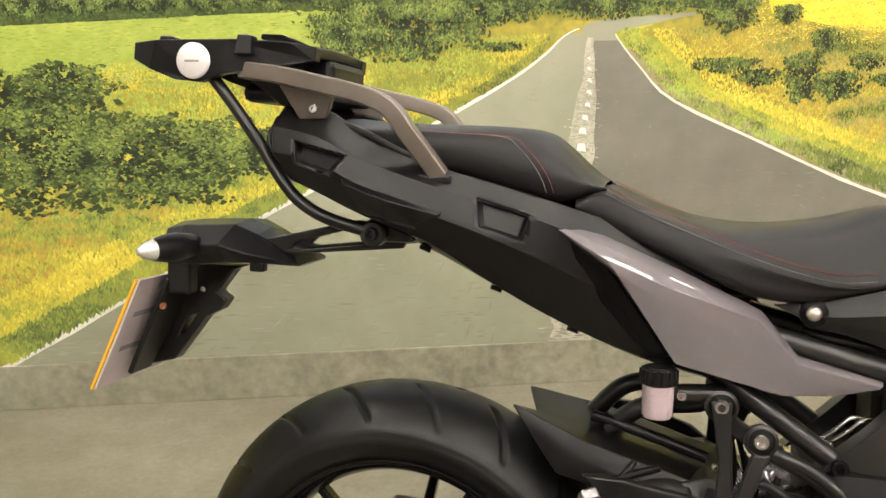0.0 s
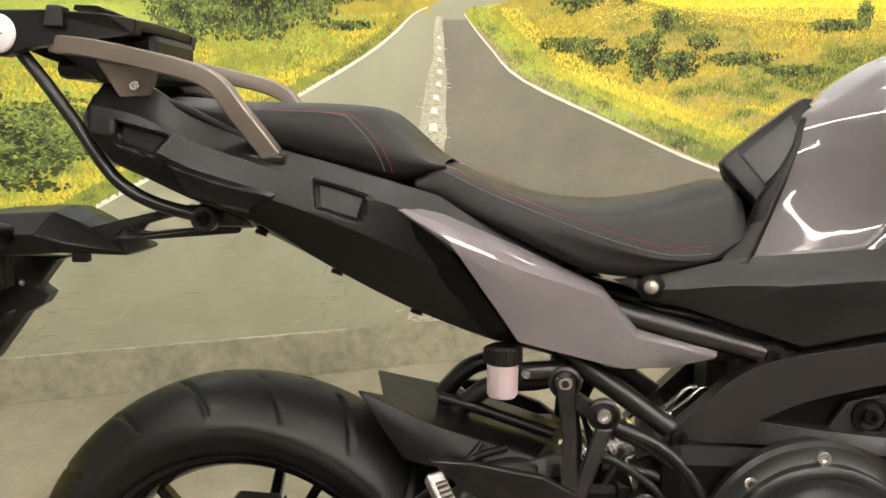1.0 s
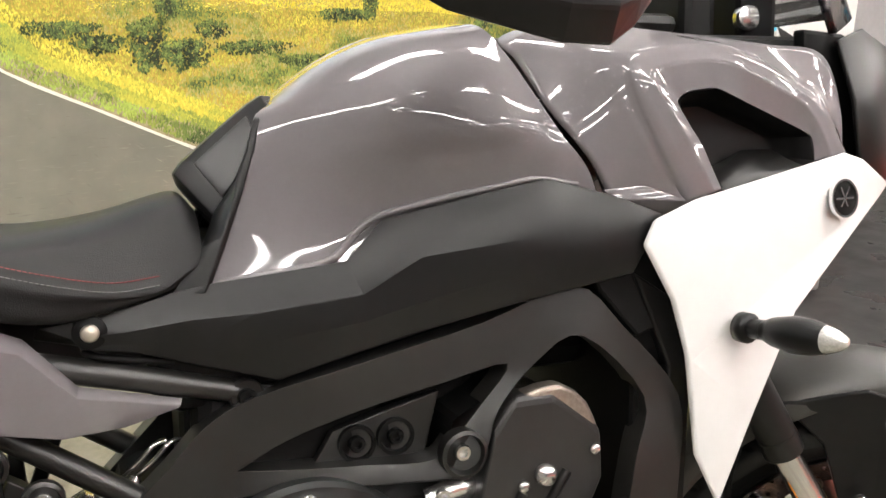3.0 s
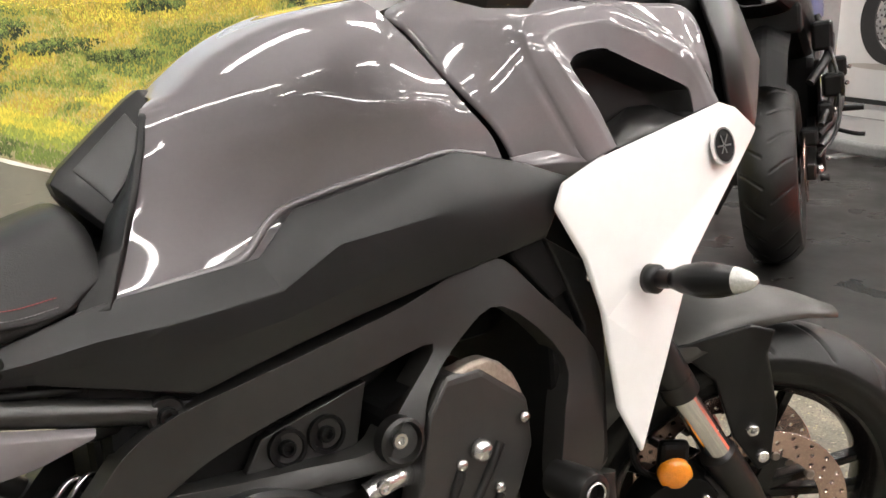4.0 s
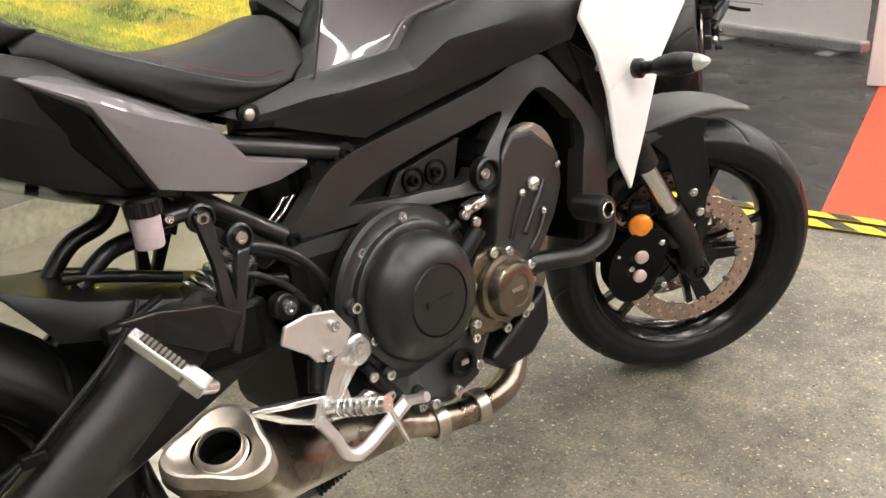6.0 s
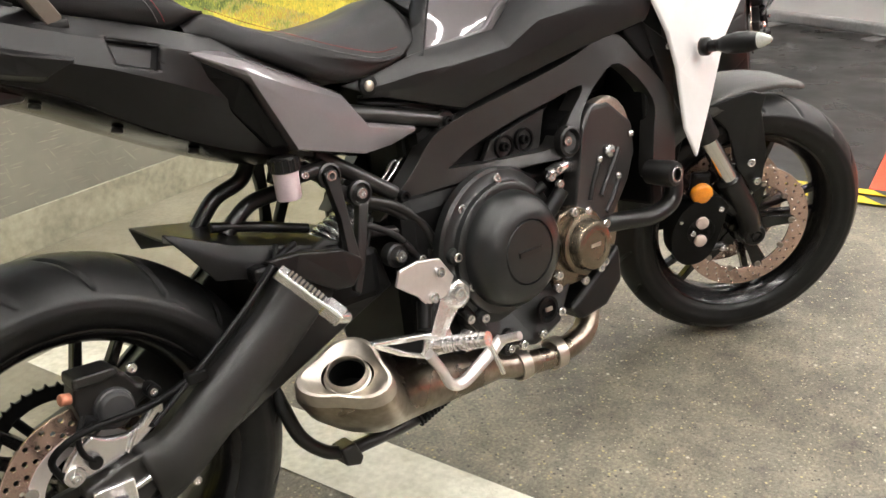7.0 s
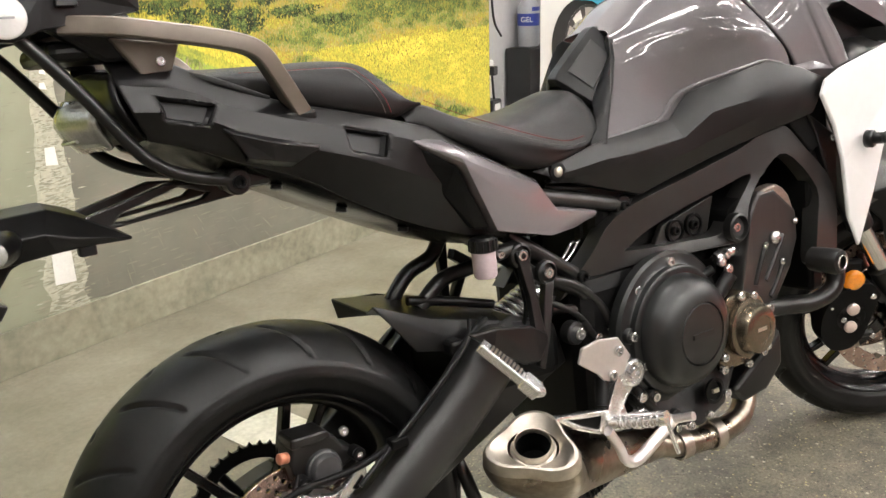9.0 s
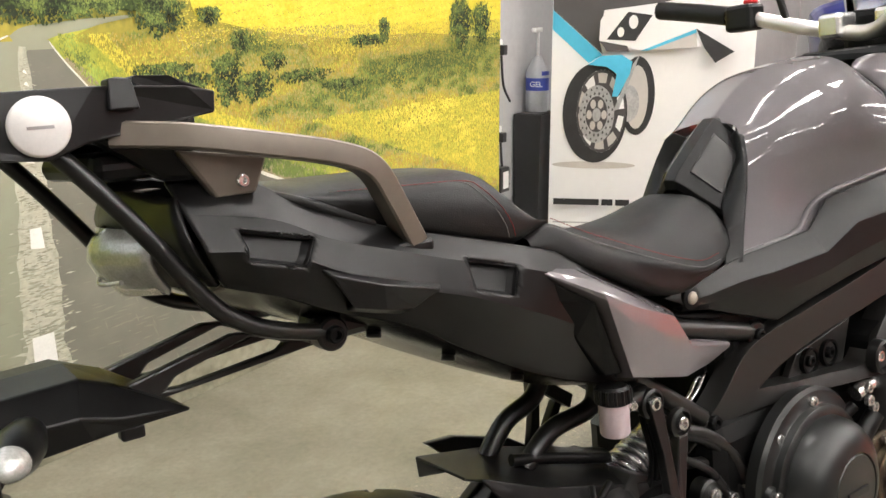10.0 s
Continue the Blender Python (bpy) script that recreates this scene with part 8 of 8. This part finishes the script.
    sheet("printed_lamp", [at(0.260, 0.998), at(0.353, 1.121), at(0.462, 1.106), at(0.389, 0.991)], PRINT_BLACK)
    sheet("printed_lamp", oval(0.378, 1.076, 0.021, 0.031, 14), PRINT_PAPER)
    sheet("printed_lamp", oval(0.322, 1.031, 0.016, 0.022, 14), PRINT_PAPER)
    sheet("printed_side", [at(0.423, 0.946), at(0.657, 1.041), at(0.667, 0.965)], PRINT_SHADE)
    sheet("printed_side", [at(0.412, 0.946), at(0.657, 1.044), at(0.660, 1.028), at(0.452, 0.948)], PRINT_BLUE)
    sheet("printed_engine", [at(0.657, 1.046), at(0.832, 0.944), at(0.750, 0.894), at(0.696, 0.962)], PRINT_BLACK)
    # lettering that names a firm: plain bars of its size
    x, z, length, tall = text_at
    unit = length / 16.6
    for start, count in ((0.0, 10.0), (10.6, 2.4), (13.6, 3.0)):
        sheet("lettering_bar", [(x + start * unit, z), (x + (start + count) * unit, z), (x + (start + count) * unit, z + tall), (x + start * unit, z + tall)], PRINT_BLACK)
    sheet("small_print", [(text_at[0], z - 0.09), (text_at[0] + length * 0.55, z - 0.09), (text_at[0] + length * 0.55, z - 0.083), (text_at[0], z - 0.083)], PRINT_SILVER)
    return root


banner(pose(6.42, 0.50, 0.0, 0, 0, -117), 1.2, 2.05, "white roll-up banner showing a printed sport motorcycle", 1.52, 1.10, 0.54, 0.876, (0.085, 0.345, 0.66, 0.030))
banner(pose(3.33, 1.44, 0.007, 0, 0, -65), 0.94, 2.0, "white roll-up banner with a blue printed stripe", 1.0, 1.0, 0.31, 0.69, (0.034, 0.22, 0.36, 0.030))

# wall fittings beside the mural
BLACK_PLASTIC = material("black moulded plastic", (0.02, 0.02, 0.02), 0.4, vary=0.1)
WHITE_PLASTIC = material("white moulded plastic", (0.7, 0.7, 0.68), 0.4, vary=0.04)
BLUE_LABEL = material("blue label", (0.03, 0.05, 0.28), 0.4, vary=0.08)
FRAME_PLASTIC = material("pale grey plastic", (0.5, 0.5, 0.48), 0.4, vary=0.05)
CLOUDY = material("cloudy plastic", (0.36, 0.37, 0.38), 0.3, vary=0.08, scale=12)
WALL_IN = WALL_Y + 0.09
for z in (0.52, 0.92):
    s = part("wall_socket", box_bm((3.06, WALL_IN - 0.03, z), (3.15, WALL_IN, z + 0.09)), WHITE_PLASTIC, None, "white plastic socket on the grey wall", "socket", "wall sockets", bevel=0.006)
    part("plug", box_bm((3.085, WALL_IN - 0.07, z + 0.02), (3.125, WALL_IN - 0.03, z + 0.065)), BLACK_PLASTIC, s, "black plug", bevel=0.005)
    part("cable", tube([(3.10, WALL_IN - 0.05, z + 0.02), (3.14, WALL_IN - 0.04, z - 0.12), (3.22, WALL_IN - 0.03, z - 0.2)], 0.006), BLACK_PLASTIC, s)
part("cable_trunking", box_bm((3.02, WALL_IN - 0.02, 0.1), (3.05, WALL_IN, 2.4)), FRAME_PLASTIC, None, "pale grey cable trunking on the wall", "trunking", bevel=0.003)
adaptor = part("power_adaptor", box_bm((3.07, WALL_IN - 0.07, 0.30), (3.16, WALL_IN, 0.42)), BLACK_PLASTIC, None, "black power adaptor with a white label", "adaptor", bevel=0.008)
part("adaptor_label", box_bm((3.09, WALL_IN - 0.073, 0.32), (3.14, WALL_IN - 0.0715, 0.40)), WHITE_PLASTIC, adaptor)
disp = empty("soap_dispenser", pose(3.42, WALL_IN - 0.07, 0.655) @ Matrix.Scale(0.86, 4), "clear pump dispenser bottle with a blue label", "dispenser")
part("bottle", smooth(lathe([(0.0, 0.0), (0.06, 0.0), (0.065, 0.02), (0.065, 0.22), (0.03, 0.29), (0.022, 0.31), (0.0, 0.31)], (0, 0, 0), (0, 0, 1), 24), 40), CLOUDY, disp, "cloudy plastic bottle")
part("label_band", smooth(lathe([(0.066, 0.12), (0.0665, 0.19)], (0, 0, 0), (0, 0, 1), 24)), BLUE_LABEL, disp, "blue label band")
part("small_label", smooth(lathe([(0.066, 0.205), (0.0665, 0.228)], (0, 0, 0), (0, 0, 1), 24, start=3.2, sweep=1.2)), BLUE_LABEL, disp, "small blue label")
letters = bpy.data.curves.new("label_text", "FONT")
letters.body, letters.size, letters.extrude, letters.align_x, letters.align_y = "GEL", 0.042, 0.0006, "CENTER", "CENTER"
letters.materials.append(WHITE_PLASTIC)
letters_ob = new("label_text", letters)
letters_ob.parent = disp
letters_ob.matrix_basis = Matrix.Rotation(radians(-68), 4, "Z") @ pose(0, -0.0685, 0.155, 90, 0, 0)
part("pump", tube([(0, 0, 0.31), (0, 0, 0.44)], 0.009), WHITE_PLASTIC, disp)
part("pump_head", box_bm((-0.055, -0.015, 0.44), (0.03, 0.015, 0.465)), WHITE_PLASTIC, disp, bevel=0.006)
part("storage_bin", grid_bm([[(3.31, 1.48, 0.0), (3.50, 1.48, 0.0), (3.50, 1.60, 0.0), (3.31, 1.60, 0.0), (3.31, 1.48, 0.0)], [(3.30, 1.47, 0.645), (3.51, 1.47, 0.645), (3.51, 1.605, 0.645), (3.30, 1.605, 0.645), (3.30, 1.47, 0.645)]]), BLACK_PLASTIC, None, "tall black bin under the dispenser", "bin", solid=0.008, bevel=0.006)
bpy.data.objects["storage_bin"].location.z = 0.006
part("bin_lid", box_bm((3.31, 1.48, 0.644), (3.50, 1.60, 0.648)), BLACK_PLASTIC, bpy.data.objects["storage_bin"])

# white display column
part("display_column", box_bm((4.95, -1.35, 0.009), (5.4, -0.66, 2.6)), WHITE_WALL, None, "plain white display column on the red carpet", "column", bevel=0.01)

# ---- second motorcycle, seen from behind ----
BLUE_DEEP = material("dark blue paint", (0.006, 0.008, 0.05), 0.35, vary=0.05, coat=0.5)
other = empty("motorcycle", pose(3.80, 0.03, 0.006, -8, 0, 13) @ Matrix.Scale(1.13, 4), "dark motorcycle with a wide rear tyre and blue paint", "motorcycle")
ow = part("rear_wheel", rim_bm(0.216, 0.075), RIM_BLACK, other, "black cast rear wheel")
ow.matrix_basis = pose(0, 0, 0.318)
part("tyre", tyre_bm(0.318, 0.185, 0.22, 20, 0.005, seg=480), RUBBER, ow, "wide black tyre with slanting grooves")
part("hub", smooth(lathe([(0.0, -0.09), (0.045, -0.09), (0.05, 0.09), (0.0, 0.09)], (0, 0, 0), (0, 1, 0), 24), 40), RIM_BLACK, ow)
for k in range(5):
    part("spoke", spoke_bm(0.04, 0.19, 0.016, 0.012, 0.014, 0, 0), RIM_BLACK, ow, bevel=0.003).matrix_basis = Matrix.Rotation(2 * math.pi * k / 5, 4, (0, 1, 0))
part("brake_disc", drilled_disc(0.07, 0.11, -0.11, 0.005, (0.08, 0.10), 20, 0.003), DISC_STEEL, ow, "steel rear brake disc")
for side in (-1, 1):
    part("swingarm", plate([(-0.05, side * 0.14, 0.29), (-0.05, side * 0.14, 0.345), (0.1, side * 0.14, 0.37), (0.5, side * 0.13, 0.46), (0.52, side * 0.13, 0.38), (0.1, side * 0.14, 0.27)], 0.03 * -side), SATIN, other, "black swingarm", bevel=0.006)
    part("axle_nut", smooth(lathe([(0.0, 0.0), (0.018, 0.0), (0.018, 0.02), (0.0, 0.025)], (0.0, side * 0.14, 0.318), (0, side, 0), 6)), BOLT_STEEL, other, "bright axle nut")
    part("paddock_bobbin", smooth(lathe([(0.008, 0.0), (0.014, 0.004), (0.009, 0.015), (0.014, 0.03), (0.0, 0.032)], (-0.01, side * 0.15, 0.29), (0, side, 0), 14)), SATIN, other, "small paddock stand bobbin")
    part("peg_hanger", plate([(0.32, side * 0.16, 0.66), (0.40, side * 0.16, 0.70), (0.46, side * 0.17, 0.42), (0.36, side * 0.17, 0.42)], 0.02 * -side), SATIN, other, "black foot peg hanger", bevel=0.004)
    part("foot_peg", tube([(0.38, side * 0.17, 0.47), (0.37, side * 0.30, 0.47)], 0.012), SATIN, other, "black foot peg")
    part("foot_lever", tube([(0.40, side * 0.18, 0.40), (0.34, side * 0.26, 0.38), (0.33, side * 0.30, 0.375)], 0.008), SATIN, other)
part("rear_caliper", box_bm((0.04, -0.15, 0.39), (0.13, -0.09, 0.45)), SHADOW_BLACK, other, "dark rear caliper", bevel=0.012)
part("shock_body", tube([(0.30, -0.02, 0.42), (0.36, -0.02, 0.70)], 0.03), SHADOW_BLACK, other, "dark rear shock")
part("silver_rod", tube([(0.18, -0.165, 0.44), (0.22, -0.165, 0.66)], 0.006), ALU, other, "bright linkage rod")
part("engine", box_bm((0.42, -0.16, 0.30), (0.95, 0.16, 0.68)), SHADOW_BLACK, other, "dark engine", bevel=0.05)
part("tail_unit", skin([[(-0.15, -0.02, 1.0), (-0.15, -0.08, 0.96), (-0.12, -0.06, 0.9), (-0.12, 0, 0.89)], [(0.1, -0.03, 0.98), (0.1, -0.13, 0.92), (0.1, -0.11, 0.82), (0.1, 0, 0.8)], [(0.45, -0.03, 0.86), (0.45, -0.14, 0.82), (0.45, -0.13, 0.68), (0.45, 0, 0.66)]], 12, 12, mirror=True), PLASTIC, other, "black tail unit", solid=0.004)
part("mud_guard", skin([[(-0.20, -0.07, 0.62), (-0.22, 0, 0.64), (-0.20, 0.07, 0.62)], [(-0.10, -0.08, 0.74), (-0.12, 0, 0.78), (-0.10, 0.08, 0.74)], [(0.05, -0.09, 0.80), (0.05, 0, 0.84), (0.05, 0.09, 0.80)]], 10, 10), SHADOW_BLACK, other, "black rear mudguard", solid=0.006)
part("fuel_tank", skin([[(0.5, -0.02, 0.90), (0.5, -0.10, 0.88), (0.5, -0.12, 0.76)], [(0.75, -0.02, 1.05), (0.75, -0.16, 1.0), (0.75, -0.17, 0.8)], [(1.0, -0.02, 1.0), (1.0, -0.15, 0.95), (1.0, -0.16, 0.8)]], 12, 10, mirror=True), BLUE_PAINT, other, "deep blue fuel tank", solid=0.004)
both("blue_panel", plate([(0.50, -0.16, 0.70), (0.70, -0.165, 0.78), (0.85, -0.17, 0.66), (0.65, -0.16, 0.60)], 0.02), BLUE_DEEP, other, "deep blue side panel", bevel=0.006)
part("front_wheel", tyre_bm(0.302, 0.122, 0.22, 20, 0.004, seg=240), RUBBER, other, "black front tyre").matrix_basis = pose(1.45, 0, 0.302)
part("front_fork", tube([(1.45, -0.1, 0.31), (1.2, -0.1, 0.95)], 0.026), SATIN, other, "black fork leg")
part("front_fork", tube([(1.45, 0.1, 0.31), (1.2, 0.1, 0.95)], 0.026), SATIN, other, "black fork leg")
part("side_stand", tube([(0.6, 0.15, 0.28), (0.56, 0.28, 0.055)], 0.012), SATIN, other, "black side stand")

# hoses, brackets and levers on the second machine's right side
for pts, r in ((((0.05, -0.16, 0.46), (0.18, -0.20, 0.56), (0.26, -0.19, 0.70), (0.30, -0.16, 0.82)), 0.011), (((0.10, -0.15, 0.42), (0.22, -0.22, 0.50), (0.34, -0.22, 0.62)), 0.014), (((0.12, -0.13, 0.60), (0.20, -0.19, 0.68), (0.34, -0.20, 0.74)), 0.016),
               (((0.0, -0.15, 0.36), (0.10, -0.21, 0.44), (0.16, -0.22, 0.60), (0.20, -0.18, 0.78)), 0.006), (((0.2, -0.15, 0.36), (0.3, -0.2, 0.42), (0.36, -0.22, 0.56)), 0.018)):
    part("hose", tube(pts, r), SATIN, other, "black hose")
for lo, hi in (((0.14, -0.24, 0.54), (0.22, -0.17, 0.62)), ((0.18, -0.21, 0.70), (0.30, -0.14, 0.80)), ((0.10, -0.20, 0.46), (0.17, -0.15, 0.53)), ((0.22, -0.25, 0.60), (0.29, -0.20, 0.67)), ((0.02, -0.17, 0.30), (0.10, -0.14, 0.38)), ((-0.02, -0.12, 0.78), (0.30, 0.12, 0.88))):
    part("bracket", box_bm(lo, hi), SHADOW_BLACK, other, "dark bracket", bevel=0.012)
for p in ((0.12, -0.205, 0.50), (0.20, -0.245, 0.58), (0.26, -0.255, 0.63), (0.08, -0.175, 0.34)):
    part("bracket_bolt", bolt(p, (-0.6, -0.8, 0), 0.008), BOLT_STEEL, other, "bright bolt")
